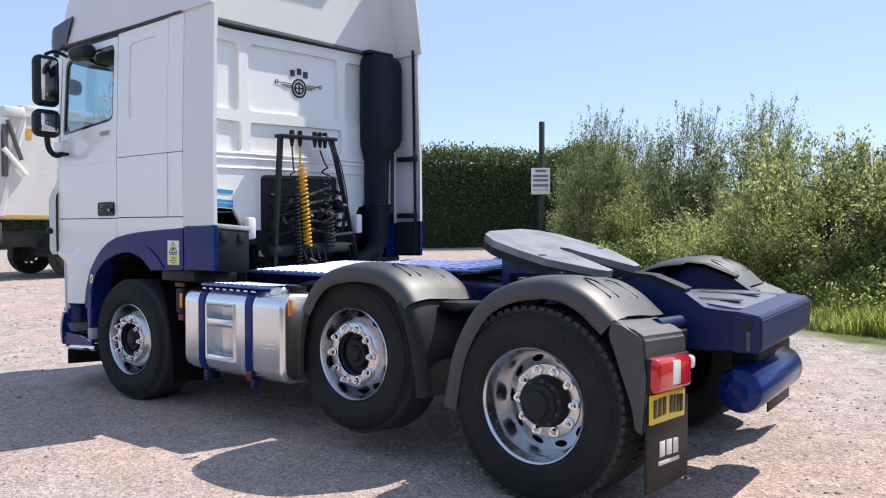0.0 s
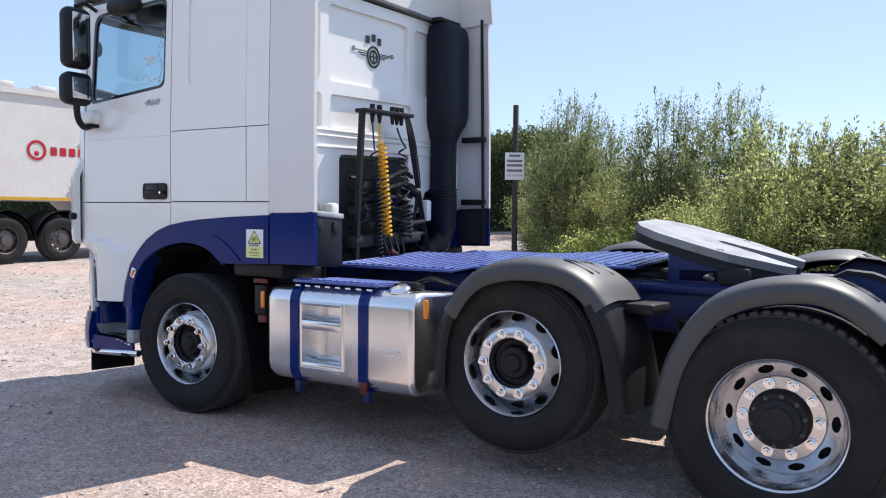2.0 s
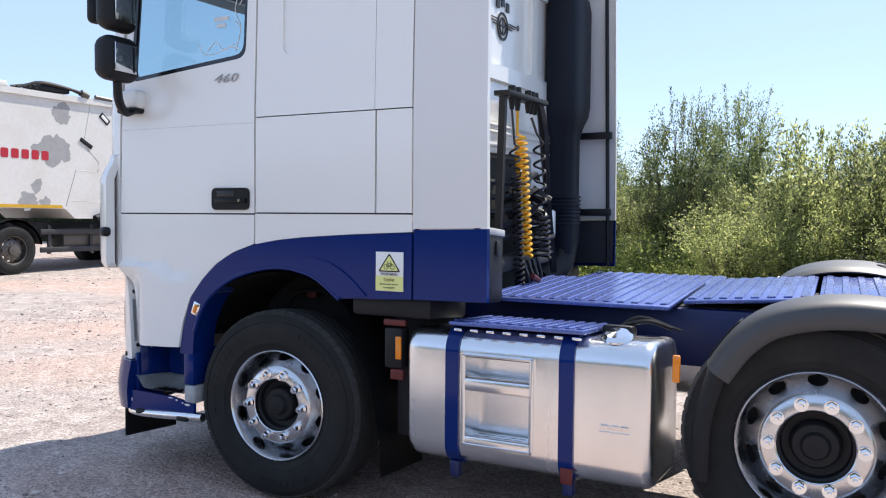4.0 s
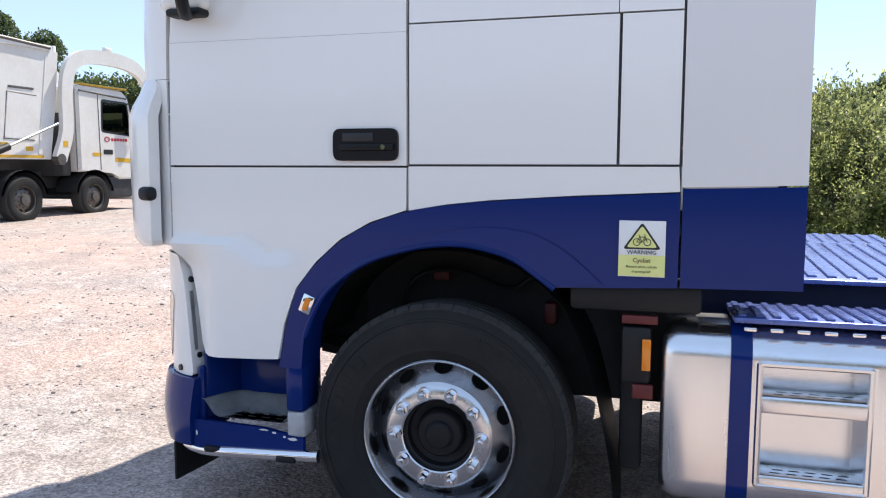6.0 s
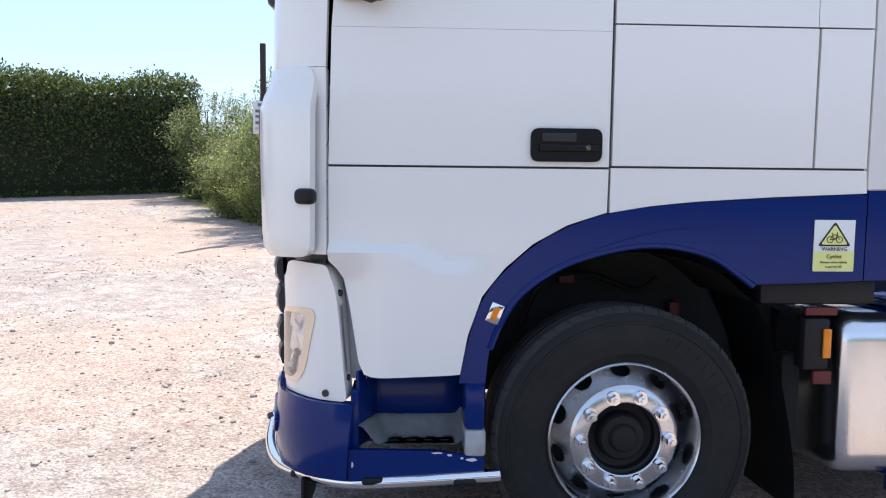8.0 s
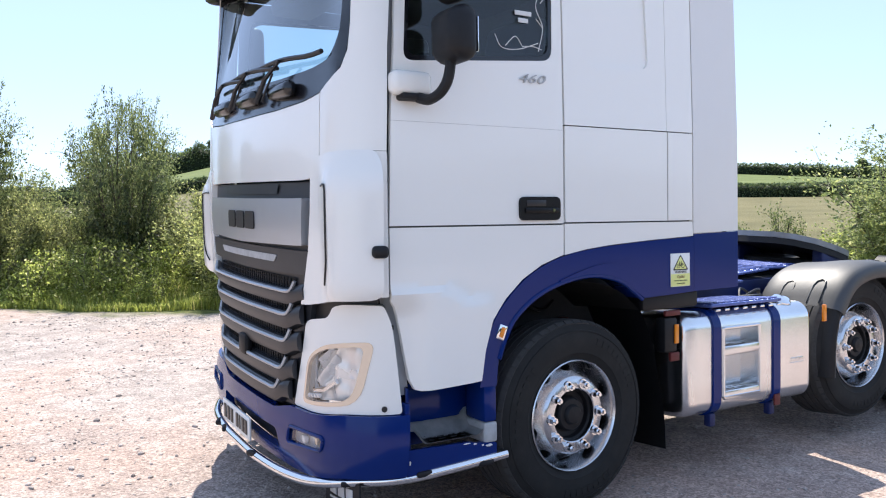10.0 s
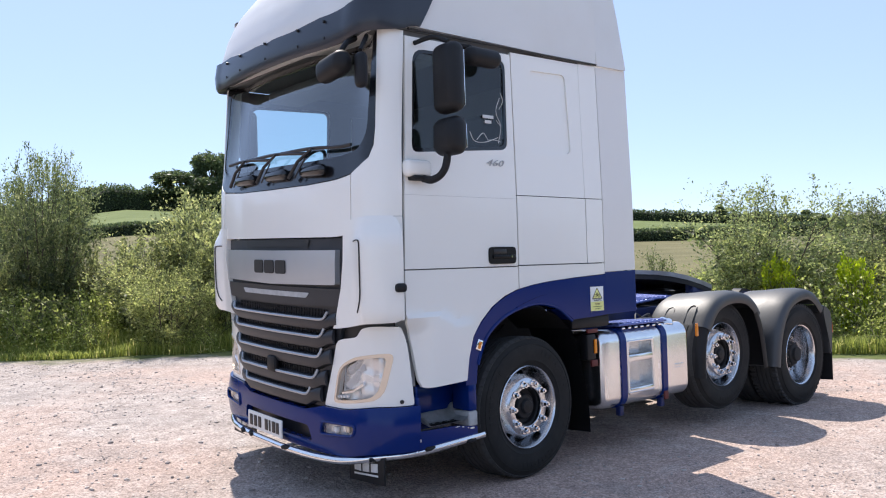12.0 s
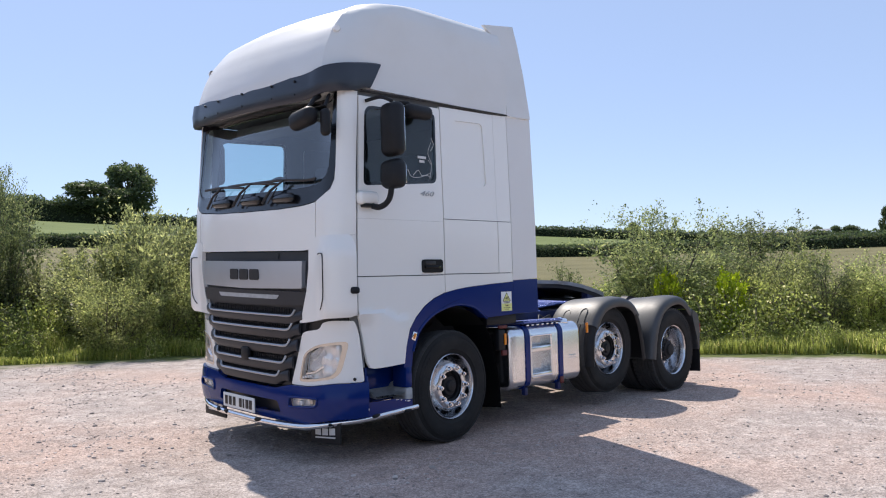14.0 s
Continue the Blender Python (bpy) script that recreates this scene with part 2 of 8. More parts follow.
def sheet(bm, outline, f, holes=(), step=0.12, depth=0.02, lift=0.0, edge=0.004):
    """A panel: a 2D outline (and holes in it), cut into small faces, laid on the surface f(u, v) -> (point, outward normal), with turned-in edges."""
    tmp = bmesh.new()
    us, vs = [p[0] for p in outline], [p[1] for p in outline]
    u0, u1, v0, v1 = min(us), max(us), min(vs), max(vs)
    nu, nv = max(1, math.ceil((u1 - u0) / step)), max(1, math.ceil((v1 - v0) / step))
    grid = [[tmp.verts.new((u0 + (u1 - u0) * i / nu, v0 + (v1 - v0) * j / nv, 0)) for j in range(nv + 1)] for i in range(nu + 1)]
    for i in range(nu):
        for j in range(nv):
            tmp.faces.new((grid[i][j], grid[i + 1][j], grid[i + 1][j + 1], grid[i][j + 1]))
    for poly in (outline, *holes):
        for i in range(len(poly)):
            a, b = Vector(poly[i - 1]).to_3d(), Vector(poly[i]).to_3d()
            if (b - a).length < 1e-6:
                continue
            lo = (min(a.x, b.x) - 1e-4, min(a.y, b.y) - 1e-4)
            hi = (max(a.x, b.x) + 1e-4, max(a.y, b.y) + 1e-4)
            fs = []
            for fc in tmp.faces:
                xs, ys = [v.co.x for v in fc.verts], [v.co.y for v in fc.verts]
                if max(xs) >= lo[0] and min(xs) <= hi[0] and max(ys) >= lo[1] and min(ys) <= hi[1]:
                    fs.append(fc)
            geom = list({e for fc in fs for e in (*fc.verts, *fc.edges)}) + fs
            d = (b - a).normalized()
            bmesh.ops.bisect_plane(tmp, geom=geom, dist=1e-5, plane_co=a, plane_no=(d.y, -d.x, 0))
    dead = []
    for fc in tmp.faces:
        c = fc.calc_center_median()
        if not inside(c, outline) or any(inside(c, h) for h in holes):
            dead.append(fc)
    bmesh.ops.delete(tmp, geom=dead, context="FACES")
    bmesh.ops.dissolve_degenerate(tmp, edges=tmp.edges, dist=2e-4)
    back, vm = {}, {}
    for v in tmp.verts:
        p, nrm = f(v.co.x, v.co.y)
        vm[v] = bm.verts.new(p + nrm * lift)
        back[v] = nrm
    border = [e for e in tmp.edges if len(e.link_faces) == 1]
    first = True
    for fc in tmp.faces:
        try:
            made = bm.faces.new([vm[v] for v in fc.verts])
        except ValueError:
            continue
        if first or len(tmp.faces) < 40:
            FACING.setdefault(id(bm), []).append((made, back[fc.verts[0]].copy()))
            first = False
    if depth:
        inner = {}
        for e in border:
            for v in e.verts:
                if v not in inner:
                    inner[v] = bm.verts.new(vm[v].co - back[v] * depth)
        for e in border:
            a, b = e.verts
            try:
                bm.faces.new((vm[a], vm[b], inner[b], inner[a]))
            except ValueError:
                pass
    tmp.free()
    return bm


def flat(origin, ux, uy):
    """A plane surface for sheet()."""
    o, a, b = Vector(origin), Vector(ux).normalized(), Vector(uy).normalized()
    n = a.cross(b)
    return lambda u, v: (o + a * u + b * v, n)


def text_mesh(body, size, m, depth=0.001, align="CENTER", name="text", shear=0.0, spacing=1.0):
    cu = bpy.data.curves.new(name, "FONT")
    cu.body, cu.size, cu.align_x, cu.align_y, cu.extrude, cu.shear, cu.space_character = body, size, align, "CENTER", depth, shear, spacing
    cu.resolution_u = 2
    ob = new(name, cu)
    dg = bpy.context.evaluated_depsgraph_get()
    bm = bmesh.new()
    bm.from_mesh(ob.evaluated_get(dg).to_mesh())
    bpy.data.objects.remove(ob)
    bpy.data.curves.remove(cu)
    bmesh.ops.transform(bm, matrix=m, verts=bm.verts)
    return bm


def mirror_y(ob, parent=None):
    """The same part on the other side of the vehicle: a mesh of its own, mirrored in y, with its sub-parts."""
    me = ob.data.copy()
    bm = bmesh.new()
    bm.from_mesh(me)
    for v in bm.verts:
        v.co.y = -v.co.y
    bmesh.ops.reverse_faces(bm, faces=bm.faces)
    bm.to_mesh(me)
    bm.free()
    o2 = new(ob.name, me)
    o2.location = (ob.location.x, -ob.location.y, ob.location.z)
    o2.parent = parent or ob.parent
    if "label" in ob:
        o2["label"] = ob["label"]
    for c in list(ob.children):
        mirror_y(c, o2)
    return o2


# ---- ground ----
def sstep(a, b, x):
    t = min(max((x - a) / (b - a), 0.0), 1.0)
    return t * t * (3 - 2 * t)


EDGE = [(30, -34), (16, -13.5), (10.2, -5.0), (7.6, -0.2), (6.4, 2.6), (4.6, 5.0), (2.2, 7.2), (-1.0, 8.75), (-2.6, 10.2), (-3.6, 13.0), (-6, 18), (-9.5, 25.2),
        (-14.5, 22.0), (-19, 19.2), (-30, 12.0), (-44, 2), (-60, -12)]


def edge_distance(x, y):
    """Metres from the gravel's edge, positive on the grass."""
    best, side = 1e9, 1
    for (ax, ay), (bx, by) in zip(EDGE, EDGE[1:]):
        dx, dy = bx - ax, by - ay
        t = min(max(((x - ax) * dx + (y - ay) * dy) / (dx * dx + dy * dy), 0), 1)
        px, py = ax + dx * t, ay + dy * t
        d = math.hypot(x - px, y - py)
        if d < best:
            best, side = d, 1 if dx * (y - ay) - dy * (x - ax) < 0 else -1
    return best * side


def height(x, y):
    s = -0.5 * x + 0.85 * y
    z = 0.021 * max(s - 1.5, 0) * sstep(0, 4, s - 1.5)
    if s > 34:
        z = 0.021 * 32.5 + 0.012 * (s - 34)
    # the yard rises gently to the off side of the parked truck
    z = max(z, 0.035 * min(max(y, 0), 2.2) * (1 - sstep(4, 9, y)) * sstep(-9, -4, x) * (1 - sstep(6, 9, x)))
    # the fields behind the bushes rise to a ridge
    r = math.hypot(x, y)
    az = math.degrees(math.atan2(y, x))
    w = sstep(-50, 5, az) * (1 - sstep(100, 135, az)) * sstep(18, 34, r)
    up = sstep(30, 72, az)
    h1, h2 = 3.0 + 1.7 * up * (1 - sstep(74, 86, az)), float(np.interp(az, (10, 22, 38, 74, 86), (6.5, 7.5, 11.5, 17.0, 7.5)))
    hill = 0.5 + (h1 - 0.5) * (r - 18) / 44 if r < 62 else h1 + (h2 - h1) * (r - 62) / 128 if r < 190 else h2
    z = z * (1 - w) + w * max(hill, 0.3)
    if r < 60:
        z += 0.02 * noise.noise((x * 0.35, y * 0.35, 0)) * sstep(3, 8, math.hypot(x - 1.6, y * 1.4) - 1)
    return z


def axis_values(lo, hi, dense_lo, dense_hi, step, growth=1.16):
    vals, v = [], dense_lo
    while v <= dense_hi:
        vals.append(v)
        v += step
    d = step
    while vals[-1] < hi:
        d *= growth
        vals.append(vals[-1] + d)
    d = step
    while vals[0] > lo:
        d *= growth
        vals.insert(0, vals[0] - d)
    return vals


def ground_material():
    """Gravel, turf, hay field and meadow in one, blended over the verge by the ground's own attributes."""
    m = bpy.data.materials.new("yard_and_fields")
    m.use_nodes = True
    n, link = m.node_tree.nodes, m.node_tree.links.new
    b = n["Principled BSDF"]
    b.inputs["Roughness"].default_value = 0.95
    b.inputs["Specular IOR Level"].default_value = 0.2
    tc = n.new("ShaderNodeTexCoord")

    def tex(s, d, kind="Noise"):
        t = n.new("ShaderNodeTex" + kind)
        t.inputs["Scale"].default_value = s
        if kind == "Noise":
            t.inputs["Detail"].default_value = d
        link(tc.outputs["Object"], t.inputs["Vector"])
        return t

    def span(fac, lo, hi, a=0.0, c=1.0):
        r = n.new("ShaderNodeMapRange")
        for k, v in zip(("From Min", "From Max", "To Min", "To Max"), (lo, hi, a, c)):
            r.inputs[k].default_value = v
        link(fac, r.inputs["Value"])
        return r.outputs[0]

    def mix(fac, a, c, mode="MIX"):
        x = n.new("ShaderNodeMix")
        x.data_type, x.blend_type = "RGBA", mode
        for k, v in (("Factor", fac), ("A", a), ("B", c)):
            if isinstance(v, tuple):
                x.inputs[k].default_value = (*v, 1)
            elif isinstance(v, float):
                x.inputs[k].default_value = v
            else:
                link(v, x.inputs[k])
        return x.outputs["Result"]

    def ramp(fac, stops):
        cr = n.new("ShaderNodeValToRGB")
        while len(cr.color_ramp.elements) < len(stops):
            cr.color_ramp.elements.new(0.5)
        for e, (p, c) in zip(cr.color_ramp.elements, stops):
            e.position, e.color = p, (*c, 1)
        link(fac, cr.inputs[0])
        return cr.outputs[0]

    def maths(op, a, c):
        x = n.new("ShaderNodeMath")
        x.operation = op
        for k, v in enumerate((a, c)):
            if isinstance(v, float):
                x.inputs[k].default_value = v
            else:
                link(v, x.inputs[k])
        return x.outputs[0]

    fine = tex(5.0, 8).outputs["Fac"]
    gravel = ramp(fine, [(0.25, (0.31, 0.262, 0.235)), (0.5, (0.45, 0.385, 0.35)), (0.75, (0.54, 0.475, 0.44))])
    gravel = mix(maths("MULTIPLY", span(tex(0.28, 5).outputs["Fac"], 0.46, 0.60), 0.7), gravel, (0.55, 0.39, 0.32))
    gravel = mix(maths("MULTIPLY", span(tex(1.1, 6).outputs["Fac"], 0.50, 0.66), 0.5), gravel, (0.33, 0.295, 0.275))
    gravel = mix(maths("MULTIPLY", span(tex(3.7, 5).outputs["Fac"], 0.56, 0.70), 0.35), gravel, (0.70, 0.61, 0.56))
    sp = n.new("ShaderNodeSeparateColor")
    link(tex(85.0, 0, "Voronoi").outputs["Color"], sp.inputs[0])
    sp2 = n.new("ShaderNodeSeparateColor")
    link(tex(32.0, 0, "Voronoi").outputs["Color"], sp2.inputs[0])
    gravel = mix(1.0, gravel, span(sp.outputs[0], 0, 1, 0.58, 1.22), "MULTIPLY")
    gravel = mix(1.0, gravel, span(sp2.outputs[0], 0, 1, 0.84, 1.1), "MULTIPLY")
    turf = ramp(tex(3.0, 6).outputs["Fac"], [(0.3, (0.06, 0.085, 0.025)), (0.55, (0.12, 0.14, 0.045)), (0.8, (0.21, 0.18, 0.085))])
    hay = ramp(tex(0.35, 6).outputs["Fac"], [(0.3, (0.135, 0.125, 0.060)), (0.55, (0.18, 0.162, 0.080)), (0.8, (0.22, 0.195, 0.10))])
    meadow = ramp(tex(0.2, 6).outputs["Fac"], [(0.3, (0.11, 0.145, 0.045)), (0.55, (0.15, 0.185, 0.06)), (0.8, (0.19, 0.22, 0.08))])
    edge, far = n.new("ShaderNodeAttribute"), n.new("ShaderNodeAttribute")
    edge.attribute_name, far.attribute_name = "verge", "field"
    wob = maths("ADD", edge.outputs["Fac"], maths("MULTIPLY", maths("SUBTRACT", tex(1.6, 6).outputs["Fac"], 0.5), 1.6))
    col = mix(span(wob, -0.15, 0.35), gravel, turf)
    col = mix(span(edge.outputs["Fac"], 6.5, 9.0), col, hay)
    col = mix(span(far.outputs["Fac"], 61.0, 62.5), col, meadow)
    link(col, b.inputs["Base Color"])
    bp = n.new("ShaderNodeBump")
    bp.inputs["Strength"].default_value, bp.inputs["Distance"].default_value = 0.75, 0.02
    link(maths("ADD", tex(40.0, 6).outputs["Fac"], maths("MULTIPLY", tex(7.0, 4).outputs["Fac"], 1.2)), bp.inputs["Height"])
    link(bp.outputs[0], b.inputs["Normal"])
    return m


def make_ground():
    xs = axis_values(-700, 700, -32, 16, 0.4)
    ys = axis_values(-700, 700, -14, 30, 0.4)
    bm = B()
    grid = [[bm.verts.new((x, y, height(x, y))) for y in ys] for x in xs]
    for i in range(len(xs) - 1):
        for j in range(len(ys) - 1):
            bm.faces.new((grid[i][j], grid[i + 1][j], grid[i + 1][j + 1], grid[i][j + 1]))
    bm.verts.index_update()
    places = [(v.co.x, v.co.y) for v in bm.verts]
    ob = finish("ground", bm, ground_material(), angle=80)
    a, c = ob.data.attributes.new("verge", "FLOAT", "POINT"), ob.data.attributes.new("field", "FLOAT", "POINT")
    a.data.foreach_set("value", [edge_distance(x, y) for x, y in places])
    c.data.foreach_set("value", [math.hypot(x, y) for x, y in places])
    tagged(ob, "pale pink-grey gravel yard edged by grass and rising farm fields", "ground", kind="structure")


make_ground()


# ---- tractor unit: the cab's outer surface ----
def plan_line(pts):
    line = [Vector(p) for p in pts]
    acc = [0.0]
    for a, b in zip(line, line[1:]):
        acc.append(acc[-1] + (b - a).length)
    return line, acc


UP = [(-1.37 + 0.07 * (i / 10) ** 2, 0.095 * i) for i in range(11)]
UP += [(-1.02 - 0.28 * math.cos(radians(a)) ** 0.82, 0.95 + 0.262 * math.sin(radians(a)) ** 0.82) for a in range(9, 90, 9)] + [(-1.02, 1.212)]
UP += [(-0.5, 1.214), (1.4, 1.214)]
UPPER = plan_line(UP)
LOWER = plan_line([v.to_2d() for v in smooth_path([(x, y, 0) for x, y in [(-1.355, 0), (-1.35, 0.3), (-1.318, 0.68), (-1.288, 0.88), (-1.255, 0.98), (-1.20, 1.08), (-1.12, 1.153), (-1.02, 1.192), (-0.88, 1.207), (-0.5, 1.208), (1.4, 1.208)]], 6)])


def on_plan(plan, u):
    line, acc = plan
    a = abs(u)
    for i in range(len(acc) - 1):
        if a <= acc[i + 1] or i == len(acc) - 2:
            t = (a - acc[i]) / (acc[i + 1] - acc[i])
            p = line[i].lerp(line[i + 1], t)
            return Vector((p.x, -p.y if u >= 0 else p.y))


def plan_n(plan, u):
    d = on_plan(plan, u + 0.012) - on_plan(plan, u - 0.012)
    return Vector((-d.y, d.x, 0)).normalized() * -1


def lean(z):
    return 0.19 * max(z - 2.12, 0) ** 1.1 / 0.9 - 0.02 * max(0, 1 - abs(z - 1.6) / 0.6)


def cab_surface(plan):
    def f(u, z):
        p = on_plan(plan, u)
        b = 1 - sstep(0.9, 1.3, abs(u))
        nrm = plan_n(plan, u)
        if nrm.dot(Vector((p.x + 0.3, p.y, 0))) < 0:
            nrm = -nrm
        tum = 1 - 0.022 * max(z - 2.0, 0)
        return Vector((p.x + b * lean(z), p.y * tum, z)), nrm
    return f


CAB, LOW = cab_surface(UPPER), cab_surface(LOWER)


def find_u(plan, axis, value):
    line, acc = plan
    for i in range(len(acc) - 1):
        a, b = line[i][axis], line[i + 1][axis]
        if min(a, b) - 1e-9 <= value <= max(a, b) + 1e-9 and a != b:
            return acc[i] + (acc[i + 1] - acc[i]) * (value - a) / (b - a)
    return acc[-1]


def ux(x, plan=UPPER):
    return find_u(plan, 0, x)


def uy(y, plan=UPPER):
    return find_u(plan, 1, abs(y))


def side(pts, plan=UPPER):
    return [Vector((ux(x, plan), z)) for x, z in pts]


truck = thing("tractor_unit", "white and dark blue six-wheel tractor unit parked on gravel", "truck")
cabin = part("cab", box(B(), (-0.1, 0, 1.32), (1.7, 2.1, 0.10), 0.02), DARK, truck, "white sleeper cab with a high roof")


def panel(name, outline, surface=CAB, holes=(), material=WHITE, parent=truck, label="", both=True, step=0.1, lift=0.0, depth=0.025):
    ob = part(name, sheet(B(), outline, surface, holes, step, depth, lift), material, parent, label)
    if both:
        mirror_y(ob)
    return ob


G = 0.004
WINDOW = rounded([(ux(-1.005), 2.245), (ux(-0.165), 2.318), (ux(-0.15), 2.95), (ux(-0.965), 2.915)], [0.05, 0.06, 0.06, 0.09])
GLASSO = rounded([(ux(-0.985), 2.27), (ux(-0.185), 2.34), (ux(-0.17), 2.93), (ux(-0.945), 2.895)], [0.05, 0.06, 0.06, 0.09])

ARCH_OUT = [(-0.617, 0.772), (-0.59, 0.90), (-0.54, 1.04), (-0.46, 1.14), (-0.36, 1.228), (-0.24, 1.295), (-0.10, 1.341), (0.05, 1.366), (0.21, 1.383), (0.50, 1.402), (0.838, 1.418)]
ARCH_IN = [(0.838, 1.106), (0.50, 1.092), (0.435, 1.09), (0.37, 1.138), (0.30, 1.185), (0.22, 1.215), (0.10, 1.235), (-0.02, 1.229), (-0.14, 1.203), (-0.25, 1.165), (-0.345, 1.11), (-0.425, 1.04), (-0.48, 0.95), (-0.515, 0.86), (-0.53, 0.73), (-0.625, 0.73)]

def door_swell(u, z):
    """The lower door panel swells out below a crease that steps down towards the wheel, and turns in at its front."""
    p, n = CAB(u, z)
    crease = 1.224 - 0.061 * min(max((p.x + 0.80) / 0.11, 0), 1)
    bend = 0.07 * sstep(-0.88, -1.03, p.x) * sstep(1.22, 1.08, z)
    return p + n * (0.026 * sstep(crease + 0.008, crease - 0.03, z) * sstep(-0.48, -0.70, p.x) - bend), n


panel("door", side([(-1.088, 1.506), (-0.104, 1.506), (-0.104, 1.9745), (-1.075, 1.9745)]), label="white cab door")
panel("door_upper_skin", side([(-1.075, 1.9755), (-0.104, 1.9755), (-0.098, 3.0), (-1.02, 2.99), (-1.05, 2.3)]), holes=[WINDOW])
panel("door_lower_panel", rounded(side([(-1.088, 1.498), (-1.088, 1.17), (-1.062, 1.14), (-1.04, 1.10), (-1.018, 1.0), (-0.985, 0.80), (-0.965, 0.758), (-0.94, 0.752), (-0.622, 0.765)]) + side([(x - 0.006, z + 0.005) for x, z in ARCH_OUT[1:7]]) + side([(-0.104, 1.498)]), 0.0), door_swell, step=0.03, label="white lower door panel")
panel("window_frame", WINDOW, holes=[GLASSO], material=GLOSSB, lift=-0.004)
panel("side_window", GLASSO, material=SIDEGLASS, lift=-0.012, depth=0.0, label="tinted cab door window")
panel("sleeper_panel", side([(-0.092, 2.004), (0.628, 2.004), (0.628, 3.035), (-0.088, 3.02)]), holes=[rounded(side([(0.075, 2.31), (0.50, 2.335), (0.475, 2.93), (0.075, 2.915)]), 0.05)])
panel("sleeper_recess", rounded(side([(0.075, 2.31), (0.50, 2.335), (0.475, 2.93), (0.075, 2.915)]), 0.05), lift=-0.013)
panel("sleeper_strip", side([(0.631, 2.004), (0.832, 2.004), (0.832, 3.045), (0.631, 3.04)]))
panel("locker_door", side([(-0.092, 1.511), (0.632, 1.511), (0.632, 1.998), (-0.092, 1.998)]), label="white side locker door")
panel("locker_strip", side([(0.642, 1.511), (0.832, 1.511), (0.832, 1.998), (0.642, 1.998)]))
panel("sill_panel", side([(-0.096, 1.345)] + [(x, z + 0.004) for x, z in ARCH_OUT[7:]] + [(0.832, 1.503), (-0.096, 1.503)]))
def eased(pts):
    return [(v.x, v.z) for v in smooth_path([(x, 0, z) for x, z in pts], 3)]


panel("wheel_arch_trim", side(eased(ARCH_OUT) + ARCH_IN[:2] + eased(ARCH_IN[2:15]) + ARCH_IN[15:]), material=BLUE, lift=0.006, depth=0.16, step=0.06, label="glossy dark blue wheel arch trim")
for s in (-1, 1):
    part("arch_lip", tube(B(), smooth_path([(x, s * 1.219, z - 0.004) for x, z in ARCH_IN[2:14]], 3), 0.013, 8), BLUE, truck)
FLARE = [(-0.14, 1.217), (0.008, 1.262), (0.163, 1.292), (0.32, 1.281), (0.40, 1.255), (0.474, 1.213), (0.54, 1.16), (0.594, 1.110)]
panel("arch_flare", side(eased(FLARE) + [(0.50, 1.098), (0.44, 1.096)] + eased([(x, z + 0.004) for x, z in ARCH_IN[3:9]])), material=BLUE, lift=0.016, depth=0.012, step=0.06)
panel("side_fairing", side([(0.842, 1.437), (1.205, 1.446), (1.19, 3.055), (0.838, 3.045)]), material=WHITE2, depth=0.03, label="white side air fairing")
panel("lower_fairing", side([(0.846, 1.106), (1.205, 1.112), (1.205, 1.441), (0.846, 1.432)]), material=BLUE, depth=0.03, label="dark blue lower side fairing")
panel("fairing_backing", side([(0.87, 1.13), (1.195, 1.135), (1.195, 1.435), (0.87, 1.43)]), material=GREYD, lift=-0.036, depth=0.004)
# liners behind the seams; a dark sheet paints the arch's shadow line
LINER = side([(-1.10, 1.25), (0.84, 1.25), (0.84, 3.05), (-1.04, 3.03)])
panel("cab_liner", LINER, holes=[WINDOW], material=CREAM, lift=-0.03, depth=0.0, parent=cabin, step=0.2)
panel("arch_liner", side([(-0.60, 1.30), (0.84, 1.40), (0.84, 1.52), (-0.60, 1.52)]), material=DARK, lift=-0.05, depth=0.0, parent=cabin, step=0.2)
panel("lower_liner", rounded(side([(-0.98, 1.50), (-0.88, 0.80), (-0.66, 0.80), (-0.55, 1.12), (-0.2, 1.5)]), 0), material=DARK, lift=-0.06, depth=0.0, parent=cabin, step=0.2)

# front corner panels between windscreen and door
A0, A1 = uy(0.952), ux(-1.096)
WS_SIDE = uy(1.10)
panel("corner_panel", rounded([(A0 + G, 1.84), (A1, 1.84), (ux(-1.082), 2.3), (ux(-1.03), 3.02), (WS_SIDE + 0.05, 3.02), (WS_SIDE + 0.045, 2.40), (WS_SIDE + 0.035, 2.285), (WS_SIDE, 2.21), (uy(1.03), 2.165), (A0 + G, 2.135)], 0.0), step=0.06)
panel("corner_lower_panel", [(A0 + G, 1.19), (A1, 1.19), (A1, 1.838), (A0 + G, 1.838)], step=0.08)


def bulge(u, z):
    p, n = CAB(u, z)
    return p + n * (0.005 + 0.062 * sstep(uy(0.975), uy(1.11), u) * sstep(1.85, 1.69, z) * sstep(1.12, 1.23, z)), n


DEF = [(uy(0.745), 1.163), (A1 - 0.035, 1.183), (A1 - 0.030, 1.79), (A1 - 0.05, 1.842), (uy(0.88), 1.842), (uy(0.88), 1.60), (uy(0.845), 1.42), (uy(0.775), 1.22)]
deflector = panel("air_deflector", rounded(DEF, [0.01, 0.05, 0.03, 0.03, 0.0, 0.0, 0.0, 0.0]), bulge, step=0.05, depth=0.05, label="white corner air deflector")
for i in range(5):
    z = 1.19 + 0.13 * i
    panel("deflector_vent", [(A1 - 0.03, z), (A1 + 0.004, z), (A1 + 0.004, z + 0.12), (A1 - 0.03, z + 0.12)], CAB, material=STEPG, lift=-0.004, depth=0.02, parent=deflector)
